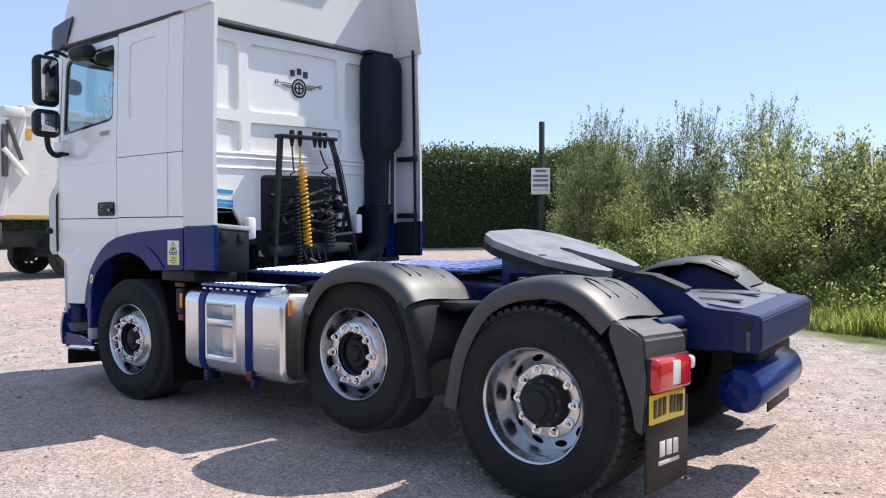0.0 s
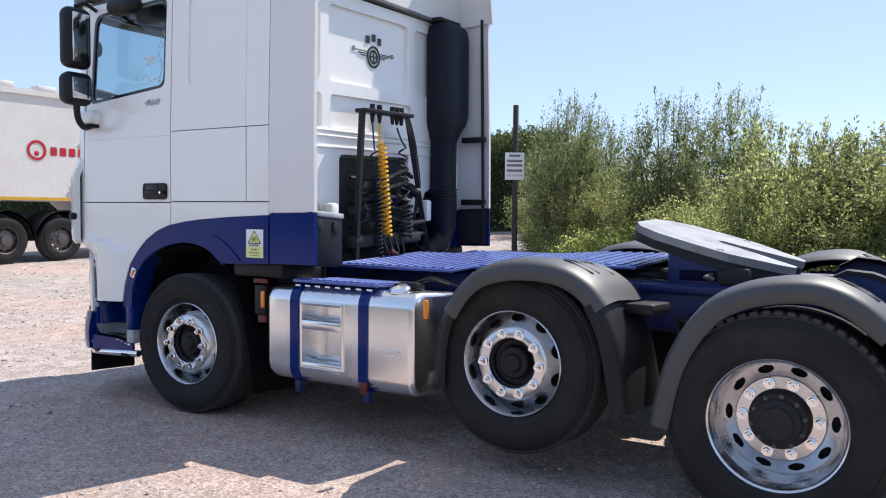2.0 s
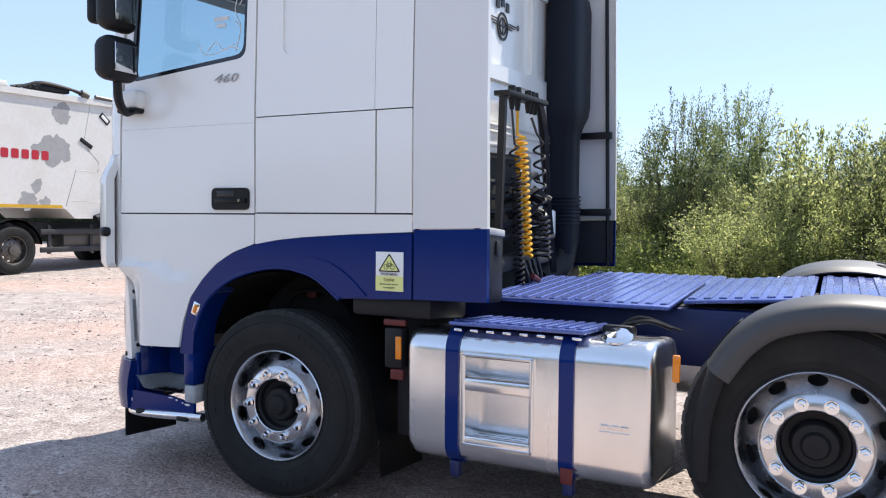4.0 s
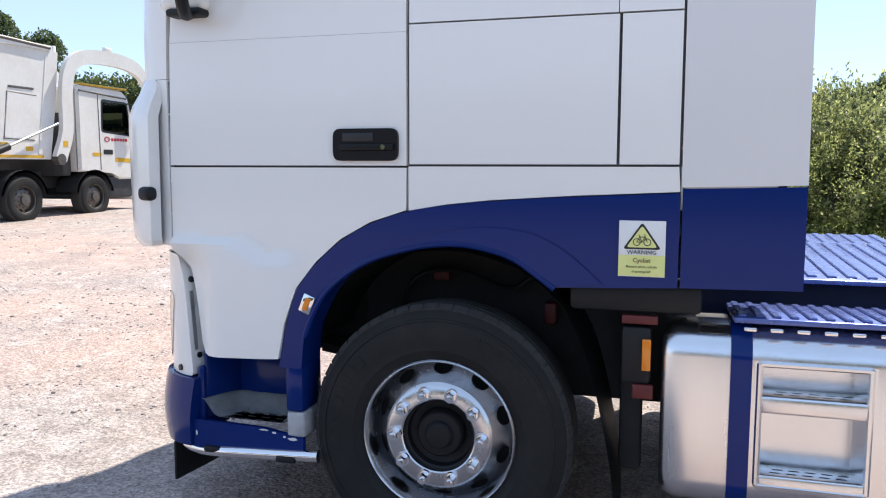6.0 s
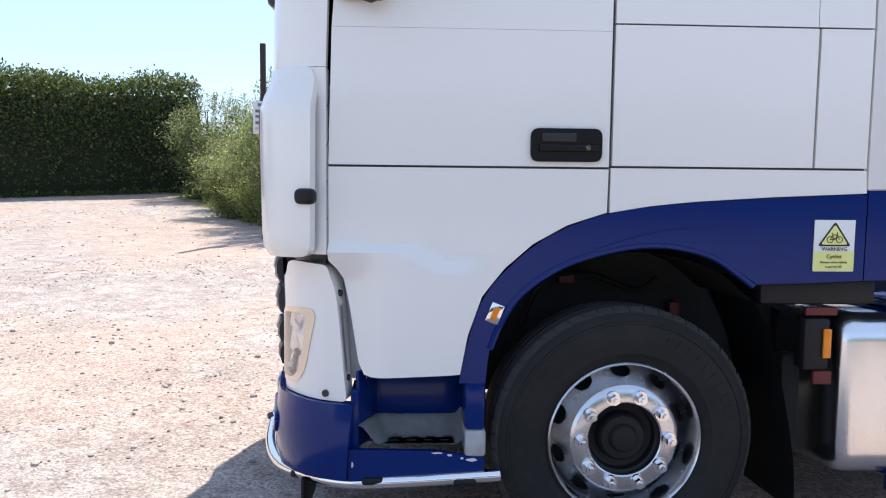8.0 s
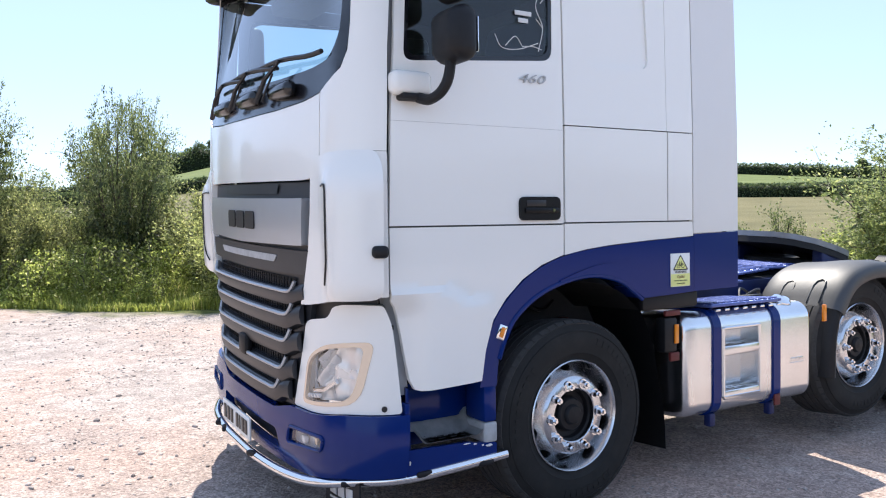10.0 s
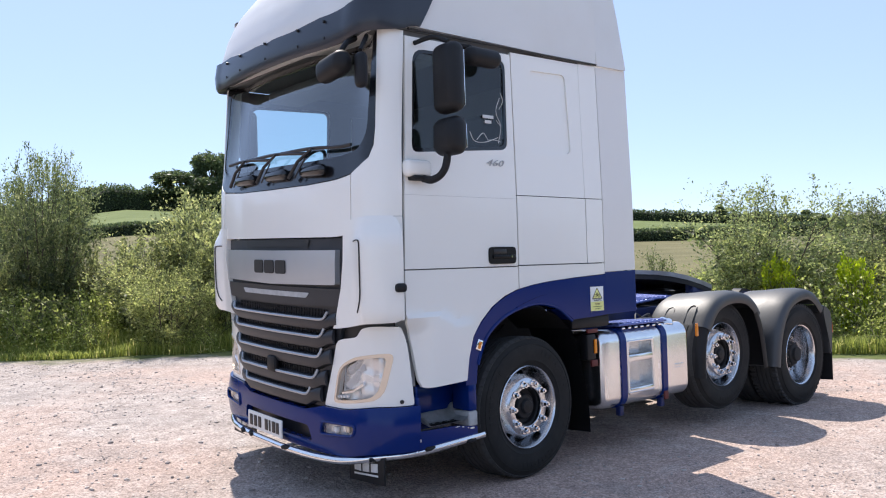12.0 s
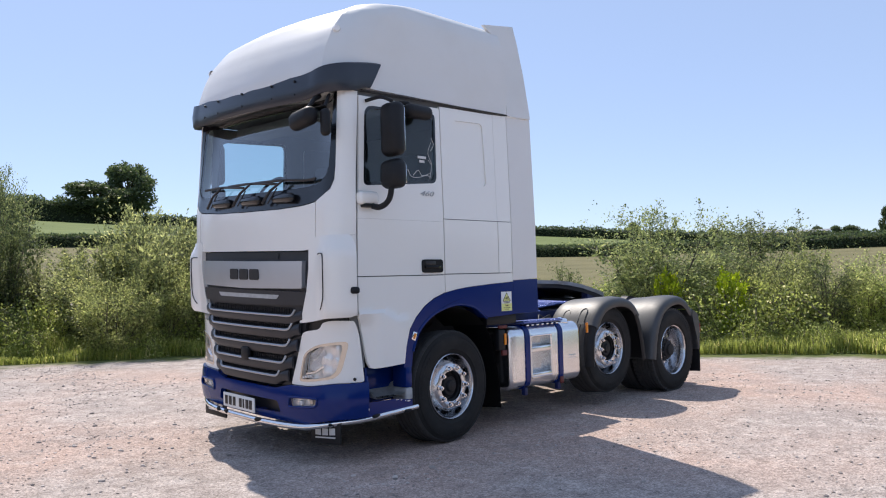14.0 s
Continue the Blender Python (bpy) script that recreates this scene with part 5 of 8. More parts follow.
def flip(side_):
    return Matrix() if side_ < 0 else Matrix.Rotation(math.pi, 4, "Z")


def steer_wheel(name, x, z, R, s, label, y=1.165, width=0.30, turned=0.0):
    m = Matrix.Translation((x, s * y, z)) @ flip(s) @ Matrix.Rotation(radians(turned), 4, "Z")
    w = part(name, tyre_mesh(m, R, width), [RUBBER, TREAD], truck, label)
    bm = B()
    lathe(bm, [(0.277, 0.16), (0.275, 0.075), (0.277, 0.022), (0.280, 0.008), (0.284, -0.004), (0.289, -0.009), (0.294, -0.004), (0.294, 0.012), (0.285, 0.02)], m, 64)
    rim = part("rim", bm, ALU, w, "polished alloy rim")
    bm = B()
    holed_disc(bm, 0.205, 0.277, 0.012, 0.125, 10, 0.030, m, hole_r=0.246, phase=0.31)
    lathe(bm, [(0.205, 0.012), (0.196, 0.004), (0.19, 0.0), (0.143, 0.0), (0.138, 0.004), (0.137, 0.03)], m, 64)
    part("disc", bm, ALU, rim)
    part("back_plate", lathe_part([(0.275, 0.14), (0.10, 0.14)], m), DARK, rim)
    nuts(rim, m, 0.1675, 10, 0.0, 0.0205, 0.038, 0.0, CHROME)
    bm = B()
    lathe(bm, [(0.137, 0.03), (0.128, 0.035), (0.122, 0.06), (0.095, 0.065), (0.088, 0.03), (0.08, 0.022), (0.055, 0.02), (0.05, 0.006), (0.044, 0.0), (0.0, -0.004)], m, 40)
    part("hub", bm, BLACK, rim, "black wheel hub")
    return w


def lathe_part(prof, m, seg=48):
    bm = B()
    lathe(bm, prof, m, seg)
    return bm


def drive_wheel(x, z, R, s):
    m = Matrix.Translation((x, s * 1.215, z)) @ flip(s)
    w = part("drive_wheel", tyre_mesh(m, R, 0.285), [RUBBER, TREAD], truck, "block-tread dual drive wheel with deep alloy rim")
    tagged(part("block_tread", tyre_mesh(m, R, 0.285, "block"), TREAD, w), kind="stuff")
    part("inner_tyre", tyre_mesh(m @ Matrix.Translation((0, 0.325, 0)), R, 0.285), [RUBBER, TREAD], w)
    bm = B()
    lathe(bm, [(0.262, 0.20), (0.270, 0.17), (0.276, 0.09), (0.272, 0.07), (0.276, 0.045), (0.286, 0.02), (0.288, 0.008), (0.294, -0.004), (0.301, -0.008), (0.305, -0.003), (0.303, 0.012), (0.290, 0.02)], m, 64)
    rim = part("rim", bm, ALU, w, "deep polished alloy rim")
    bm = B()
    holed_disc(bm, 0.20, 0.264, 0.165, 0.195, 10, 0.030, m, hole_r=0.233)
    lathe(bm, [(0.20, 0.165), (0.195, 0.155), (0.14, 0.152), (0.138, 0.16)], m, 64)
    part("disc", bm, ALU, rim)
    part("back_plate", lathe_part([(0.262, 0.24), (0.10, 0.24)], m), DARK, rim)
    nuts(rim, m, 0.1675, 10, 0.152, 0.0205, 0.038, 0.0, CHROME)
    bm = B()
    lathe(bm, [(0.138, 0.16), (0.132, 0.10), (0.126, 0.085), (0.105, 0.08), (0.10, 0.06), (0.075, 0.05), (0.07, 0.025), (0.045, 0.02), (0.0, 0.018)], m, 36)
    hub = part("hub", bm, DARK, rim, "greasy black drive hub")
    nuts(hub, m, 0.115, 10, 0.083, 0.008, 0.014, 0.2, STEEL)
    return w


for s in (-1, 1):
    steer_wheel("steer_wheel", 0.0, 0.50, 0.50, s, "steer wheel with polished alloy rim", turned=2.5)
    steer_wheel("lift_wheel", 2.555, 0.63, 0.50, s, "raised mid-lift wheel with polished alloy rim", 1.150, 0.30)
    drive_wheel(3.905, 0.505, 0.51, s)

# ---- chassis ----
chassis = part("chassis", box(B(), (1.92, -0.42, 0.93), (4.24, 0.08, 0.28), 0.008), BLUEC, truck, "dark blue chassis frame with greasy parts")
part("chassis_rail", box(B(), (1.92, 0.42, 0.93), (4.24, 0.08, 0.28), 0.008), BLUEC, chassis)
for x in (0.9, 1.7, 2.2, 3.2, 3.7):
    part("cross_member", box(B(), (x, 0, 0.93), (0.12, 0.78, 0.2), 0.01), BLUEC, chassis)
part("engine_block", box(B(), (-0.1, 0, 0.95), (1.7, 0.85, 0.7), 0.1), DARK, chassis)
part("gearbox", box(B(), (1.2, 0, 0.72), (1.2, 0.5, 0.4), 0.1), DARK, chassis)
for x, z in ((0.0, 0.505), (2.555, 0.63), (3.905, 0.505)):
    part("axle", tube(B(), [(x, -0.95, z), (x, -0.4, z - (0.06 if x < 1 else 0)), (x, 0.4, z - (0.06 if x < 1 else 0)), (x, 0.95, z)], 0.07, 12), DARK, chassis)
bm = B()
lathe(bm, [(0.0, -0.22), (0.12, -0.2), (0.2, 0.0), (0.12, 0.2), (0.0, 0.22)], Matrix.Translation((3.9, 0, 0.52)), 20)
part("differential", bm, DARK, chassis)
for s in (-1, 1):
    part("leaf_spring", tube(B(), smooth_path([(-0.8, s * 0.42, 0.66), (0, s * 0.42, 0.56), (0.85, s * 0.42, 0.7)], 6), 0.05, 6), DARK, chassis)
    for x in (3.45, 4.35):
        bm = B()
        cyl(bm, (x, s * 0.62, 0.62), (x, s * 0.62, 0.90), 0.12, 0.14, 20)
        part("air_bellow", bm, BLACK, chassis)
    # tapered rear rails and ramps
    bm = B()
    o = [Vector(p) for p in [(4.00, 1.10), (4.10, 1.165), (4.22, 1.155), (4.42, 1.085), (4.53, 1.01), (4.60, 1.0), (4.70, 0.995), (4.70, 0.79), (4.55, 0.775), (4.0, 0.80)]]
    f = (lambda ss: (lambda u, v: (Vector((u, ss * 0.46, v)), Vector((0, ss, 0)))))(s)
    sheet(bm, o, f, [rounded([(4.38, 0.90), (4.42, 0.90), (4.42, 0.94), (4.38, 0.94)], 0.015)], 0.2, 0.075)
    part("rear_ramp", bm, BLUEC, chassis, "dark blue coupling ramp")
    bm = B()
    bm2 = [(4.02, 1.13), (4.12, 1.185), (4.24, 1.175), (4.43, 1.105), (4.42, 1.085), (4.23, 1.155), (4.12, 1.165), (4.02, 1.11)]
    sheet(bm, [Vector(p) for p in bm2], f, (), 0.2, 0.10, 0.012)
    part("ramp_edge", bm, BLACK, chassis)
# rear cross member and tube
bm = B()
mo = [(4.70, 1.003), (4.83, 0.985), (4.845, 0.965), (4.845, 0.815), (4.825, 0.79), (4.70, 0.785)]
me_ = [[bm.verts.new((x, y, z)) for x, z in mo] for y in (-0.50, 0.50)]
bm.faces.new(me_[0])
bm.faces.new(me_[1][::-1])
for k in range(len(mo)):
    j = (k + 1) % len(mo)
    bm.faces.new((me_[0][k], me_[0][j], me_[1][j], me_[1][k]))
bmesh.ops.bevel(bm, geom=list(bm.edges), offset=0.006, segments=2, affect="EDGES")
part("rear_member", bm, BLUEC, chassis, "dark blue rear cross member")
TRAY = mat("worn_tray", (0.22, 0.23, 0.26), 0.4, 0.4, stain=0.5, stain_scale=6, stain_color=(0.08, 0.09, 0.14), grain=0.3, rough_var=0.15)
tray = part("rear_deck", sheet(B(), rounded([(4.20, -0.36), (4.70, -0.36), (4.70, 0.36), (4.20, 0.36)], 0.05), lambda u, v: (Vector((u, v, 1.0 + 0.02 * sstep(4.70, 4.5, u))), Vector((0, 0, 1))), (), 0.1, 0.02), TRAY, chassis, "worn grey tray between the ramps")
for y in (-0.17, 0.17):
    part("deck_recess", box(B(), (4.46, y, 1.020), (0.36, 0.075, 0.006), 0.003), DARK, tray)
for s in (-1, 1):
    part("member_hole", cyl(B(), (4.77, s * 0.50, 0.93), (4.77, s * 0.504, 0.93), 0.028, 0.026, 14), INK, chassis)
    part("member_seam", box(B(), (4.775, s * 0.5015, 0.85), (0.02, 0.003, 0.10), 0.001), STEEL, chassis)
    for x, z in ((4.50, 0.90), (4.60, 0.86), (4.35, 0.88), (4.25, 0.98)):
        part("rail_bolt", cyl(B(), (x, s * 0.46, z), (x, s * 0.472, z), 0.012, 0.010, 6), BLUEC, chassis)
bm = B()
lathe(bm, [(0.0, -0.44), (0.06, -0.44), (0.115, -0.40), (0.125, -0.36), (0.125, 0.40), (0.115, 0.44), (0.06, 0.48), (0.0, 0.48)], Matrix.Translation((4.71, -0.02, 0.565)), 28)
tankr = part("air_reservoir", bm, BLUE, truck, "dark blue cylindrical air tank under the frame end")
part("tank_cap", cyl(B(), (4.71, -0.455, 0.565), (4.71, -0.472, 0.565), 0.028, 0.024, 14), BLUEC, tankr)
part("tail_hitch", box(B(), (4.66, 0, 0.72), (0.16, 0.34, 0.22), 0.02), DARK, chassis)
part("guard_stay", tube(B(), [(4.42, -0.5, 0.93), (4.42, -0.85, 0.95)], 0.035, 12), BLUEC, chassis)
part("guard_stay", tube(B(), [(4.42, 0.5, 0.93), (4.42, 0.85, 0.95)], 0.035, 12), BLUEC, chassis)
for k in range(5):
    part("hose", tube(B(), smooth_path([(2.0 + 0.3 * k, -0.36 + 0.02 * k, 1.05 + 0.02 * (k % 2)), (2.4 + 0.25 * k, -0.30, 1.10), (2.9 + 0.2 * k, -0.33, 1.06), (3.4, -0.36, 1.02)], 5), 0.014, 6), BLACK, chassis)

# fifth wheel
fifth = part("fifth_wheel", box(B(), (3.45, 0, 1.12), (0.4, 0.9, 0.10), 0.02), DARK, truck, "greasy grey fifth wheel coupling plate")
TILT5 = Matrix.Translation((3.35, 0, 1.30)) @ Matrix.Rotation(radians(15), 4, "Y")
HALF = [(-0.42, -0.20), (-0.36, -0.34), (-0.22, -0.44), (0.0, -0.47), (0.20, -0.46), (0.46, -0.30), (0.52, -0.24), (0.52, -0.16), (0.16, -0.06), (0.07, -0.055), (0.03, 0.0), (0.07, 0.055), (0.16, 0.06), (0.52, 0.16), (0.52, 0.24), (0.46, 0.30), (0.20, 0.46), (0.0, 0.47), (-0.22, 0.44), (-0.36, 0.34), (-0.42, 0.20)]
f5 = lambda u, v: (TILT5 @ Vector((u, v, 0.0)), TILT5.to_3x3() @ Vector((0, 0, 1)))
GREASE = mat("greased_plate", (0.30, 0.30, 0.305), 0.42, 0.4, grain=0.3, grain_scale=14, stain=0.5, stain_scale=5, stain_color=(0.035, 0.034, 0.033), rough_var=0.15, bump=0.08, bump_scale=25)
part("coupling_plate", sheet(B(), [Vector(p) for p in HALF], f5, [], 0.12, 0.045), GREASE, fifth, "grey greased steel plate")
part("plate_rim", sheet(B(), [Vector((u * 0.99, v * 0.99)) for u, v in HALF], lambda u, v: (TILT5 @ Vector((u, v, -0.046)), TILT5.to_3x3() @ Vector((0, 0, 1))), [], 0.3, 0.05), DARK, fifth)
for s in (-1, 1):
    bm = box(B(), (3.35, s * 0.40, 1.14), (0.30, 0.10, 0.26), 0.02)
    part("pedestal", bm, BLUEC, fifth)
part("mounting_plate", box(B(), (3.5, 0, 1.04), (0.9, 1.0, 0.05), 0.01), BLUEC, fifth)
part("release_handle", tube(B(), [(3.45, -0.3, 1.13), (3.45, -0.62, 1.13), (3.5, -0.66, 1.13)], 0.012, 6), STEEL, fifth)
part("red_bracket", box(B(), (3.25, -0.30, 1.10), (0.10, 0.08, 0.06), 0.01), REDPAINT, fifth)


# ---- mudguards ----
def guard_loft(path, y0, y1, lip, name, label, parent=truck, s=-1, mats=GUARD):
    """A shell along (x, z) points, from y0 (outer) to y1 (inner), with a turned-down outer lip."""
    P = smooth_path([(x, 0, z) for x, z in path], 4)
    bm = B()
    rings = []
    for i, p in enumerate(P):
        d = (P[min(i + 1, len(P) - 1)] - P[max(i - 1, 0)]).normalized()
        nrm = Vector((-d.z, 0, d.x))
        ring = []
        for yy, off in ((y0 + 0.006, -lip), (y0 + 0.001, -lip * 0.75), (y0, -0.05), (y0 + 0.006, -0.03), (y0 + 0.02, -0.014), (y0 + 0.045, -0.004), (y0 + 0.08, 0.003), (y0 + 0.15, 0.011), (y0 + 0.30, 0.016), (y1 - 0.2, 0.014), (y1 - 0.1, 0.006), (y1 - 0.03, 0.0), (y1, -0.02), (y1, -0.05)):
            ring.append(bm.verts.new(Vector((p.x, yy, p.z)) + nrm * off))
        rings.append(ring)
    shell = []
    for ring, p, i in zip(rings, P, range(len(P))):
        d = (P[min(i + 1, len(P) - 1)] - P[max(i - 1, 0)]).normalized()
        nrm = Vector((-d.z, 0, d.x))
        inner = [bm.verts.new(v.co - nrm * 0.007 + Vector((0, 0.006 if k < 4 else 0, 0))) for k, v in enumerate(ring)]
        shell.append(ring + inner[::-1])
    for a, b in zip(shell, shell[1:]):
        for k in range(len(a)):
            j = (k + 1) % len(a)
            bm.faces.new((a[k], b[k], b[j], a[j]))
    m = len(rings[0])
    for end in (shell[0], shell[-1]):
        for k in range(m - 1):
            bm.faces.new((end[k], end[k + 1], end[2 * m - 2 - k], end[2 * m - 1 - k]))
    if s > 0:
        for v in bm.verts:
            v.co.y = -v.co.y
    return part(name, bm, mats, parent, label)


def on_guard(path, at, yy, s):
    """The guard's outer skin round the place at (0 to 1 along its line), for sheet()."""
    line, acc = plan_line([p.xz for p in smooth_path([(x, 0, z) for x, z in path], 6)])

    def f(u, v):
        d = min(max(at * acc[-1] + u, 0.0), acc[-1] - 1e-6)
        i = max(k for k in range(len(acc) - 1) if acc[k] <= d)
        t = (line[i + 1] - line[i]).normalized()
        p = line[i] + t * (d - acc[i])
        nrm = Vector((-t.y, 0, t.x))
        return Vector((p.x, s * abs(yy + v), p.y)) + nrm * 0.014, nrm
    return f


MIDF = [(2.10, 0.46), (2.11, 0.70), (2.165, 0.91)]
MID = [(2.16, 0.915), (2.25, 1.045), (2.37, 1.14), (2.54, 1.19), (2.72, 1.20), (2.89, 1.175), (3.03, 1.10), (3.12, 1.00)]
MIDB = [(3.08, 1.02), (3.15, 0.88), (3.20, 0.70), (3.24, 0.46)]
REAR = [(3.33, 0.44), (3.385, 0.70), (3.465, 0.88), (3.58, 1.03), (3.72, 1.115), (3.89, 1.16), (4.08, 1.165), (4.24, 1.10), (4.38, 0.985)]
TAIL = [(4.36, 0.992), (4.42, 0.965), (4.50, 0.938), (4.533, 0.91), (4.545, 0.72), (4.538, 0.46), (4.485, 0.46), (4.468, 0.60), (4.425, 0.76), (4.345, 0.90)]
for s in (-1, 1):
    g = guard_loft(MID, -1.245, -0.62, 0.10, "mudguard", "dark grey plastic mudguard over the lift wheel", s=s)
    guard_loft(MIDB, -1.245, -0.62, 0.09, "guard_skirt", "", g, s, BLACK)
    guard_loft(MIDF, -1.232, -0.64, 0.07, "guard_skirt", "", g, s, BLACK)
    g2 = guard_loft(REAR, -1.255, -0.62, 0.10, "mudguard", "dark grey plastic mudguard over the drive wheels", s=s)
    bm = B()
    ends = [[bm.verts.new((x, s * y, z)) for x, z in TAIL] for y in (1.254, 0.74)]
    bm.faces.new(ends[0])
    bm.faces.new(ends[1][::-1])
    for k in range(len(TAIL)):
        j = (k + 1) % len(TAIL)
        bm.faces.new((ends[0][k], ends[0][j], ends[1][j], ends[1][k]))
    bmesh.ops.bevel(bm, geom=list(bm.edges), offset=0.014, segments=3, affect="EDGES")
    part("guard_tail", bm, GUARD, g2)
    # tongues moulded into the guard's ends, each within a U-shaped groove
    for gg, path, spots in ((g, MID, (0.10, 0.76)), (g2, REAR, (0.16, 0.86))):
        for at in spots:
            e = 1 if at < 0.5 else -1
            for yy in (-1.06, -0.83):
                f = on_guard(path, at, yy, s)
                line = [(-0.09 * e, -0.045), (0.05 * e, -0.043), (0.085 * e, -0.03), (0.097 * e, 0.0), (0.085 * e, 0.03), (0.05 * e, 0.043), (-0.09 * e, 0.045)]
                part("guard_tongue", tube(B(), [f(u, v)[0] + f(u, v)[1] * 0.001 for u, v in line], 0.004, 5), INK, gg)
    # gap filler between the guards
    part("guard_bracket", box(B(), (3.21, s * 0.84, 0.965), (0.16, 0.34, 0.06), 0.02), BLACK, g)
    # tail light, rear plate and flap
    bm = box(B(), (4.565, s * 1.03, 0.735), (0.075, 0.43, 0.165), 0.03, None, 3)
    tl = part("tail_light", bm, RED, truck, "red rear lamp cluster on the mudguard")
    part("reverse_lens", box(B(), (4.597, s * 1.03, 0.735), (0.02, 0.10, 0.12), 0.01), CLEARW, tl)
    part("lamp_back", box(B(), (4.55, s * 1.0, 0.735), (0.03, 0.50, 0.17), 0.012), BLACK, tl)
    part("side_lens", box(B(), (4.565, s * 0.775, 0.77), (0.06, 0.06, 0.07), 0.02), CLEARW, tl, "clear end-outline lamp")
    fl = part("mud_flap", box(B(), (4.54, s * 0.985, 0.385), (0.012, 0.52, 0.42), 0.004), BLACK, truck, "black rubber mud flap with white marks")
    for k in (-1, 0, 1):
        part("flap_mark", box(B(), (4.549, s * 0.985 + 0.085 * k, 0.36), (0.004, 0.065, 0.075), 0.001), DECAL, fl)
    part("flap_line", box(B(), (4.549, s * 0.985, 0.295), (0.004, 0.26, 0.02), 0.001), DECAL, fl)
pm = Matrix.Translation((4.557, -1.03, 0.575)) @ Matrix.Rotation(math.pi, 4, "Z")
plate("rear_plate", pm, 0.42, 0.14, PLATEY, "yellow number plate with dark marks")

# front wheel housings and flaps behind the front wheels
for s in (-1, 1):
    bm = B()
    P = smooth_path([(-0.57, 0, 0.82), (-0.54, 0, 0.90), (-0.44, 0, 1.04), (-0.24, 0, 1.16), (0.05, 0, 1.20), (0.30, 0, 1.14), (0.46, 0, 1.02)], 4)
    rr = [[bm.verts.new((p.x, s * 1.17, p.z)), bm.verts.new((p.x, s * 0.62, p.z))] for p in P]
    for a, b in zip(rr, rr[1:]):
        bm.faces.new((a[0], b[0], b[1], a[1]))
    bmesh.ops.solidify(bm, geom=bm.faces, thickness=0.01)
    wh = part("wheel_housing", bm, DARK, truck, "black plastic inner wheel housing")
    part("housing_wall", box(B(), (0.15, s * 0.60, 0.90), (1.30, 0.02, 0.68)), DARK, wh)
    part("bracket", box(B(), (-0.13, s * 0.66, 1.06), (0.07, 0.05, 0.04), 0.008), REDPAINT, wh)
    part("bracket", box(B(), (0.34, s * 0.66, 0.92), (0.05, 0.06, 0.09), 0.01), REDPAINT, wh)
    part("hose", tube(B(), smooth_path([(-0.32, s * 0.68, 0.86), (-0.24, s * 0.70, 1.05), (-0.05, s * 0.70, 1.09), (0.16, s * 0.68, 1.02), (0.26, s * 0.67, 1.07)], 4), 0.012, 6), BLACK, wh)
    bm = B()
    P = smooth_path([(0.44, 0, 1.06), (0.54, 0, 0.85), (0.60, 0, 0.62), (0.64, 0, 0.40), (0.65, 0, 0.22)], 4)
    rr = [[bm.verts.new((p.x, s * 1.18, p.z)), bm.verts.new((p.x, s * 0.75, p.z))] for p in P]
    for a, b in zip(rr, rr[1:]):
        bm.faces.new((a[0], b[0], b[1], a[1]))
    bmesh.ops.solidify(bm, geom=bm.faces, thickness=0.045)
    part("splash_guard", bm, BLACK, wh)
    part("cab_underside", box(B(), (0.70, s * 0.98, 1.06), (0.44, 0.40, 0.10), 0.02), BLACK, wh)
    mk = part("side_marker", box(B(), (0.71, s * 1.13, 0.86), (0.10, 0.08, 0.20), 0.015), BLACK, truck, "black bracket with an amber side marker")
    part("marker_lens", box(B(), (0.745, s * 1.175, 0.865), (0.03, 0.012, 0.11), 0.004), ORANGE, mk)
    part("red_clip", box(B(), (0.72, s * 1.165, 0.985), (0.12, 0.02, 0.03), 0.004), REDPAINT, mk)
    part("red_clip", box(B(), (0.735, s * 1.165, 0.735), (0.07, 0.02, 0.05), 0.004), REDPAINT, mk)
    part("bracket_stay", box(B(), (0.69, s * 0.98, 0.60), (0.08, 0.10, 0.40), 0.02), DARK, mk)
    part("side_marker", box(B(), (2.05, s * 1.222, 0.895), (0.03, 0.02, 0.11), 0.006), ORANGE, truck, "amber side marker on the mudguard edge")


# ---- fuel tank ----
def tank_section(cx, cy, w, h, r, n=6):
    out = []
    for qx, qy, a0 in ((1, 1, 0), (-1, 1, 90), (-1, -1, 180), (1, -1, 270)):
        for k in range(n + 1):
            a = radians(a0 + 90 * k / n)
            out.append((cx + qx * (w / 2 - r) + r * math.cos(a), cy + qy * (h / 2 - r) + r * math.sin(a)))
    return out


TY, TZ, TW, TH, TRAD = -0.92, 0.665, 0.56, 0.62, 0.10
RECB = rounded([(1.105, 0.415), (1.432, 0.415), (1.432, 0.925), (1.105, 0.925)], 0.05)


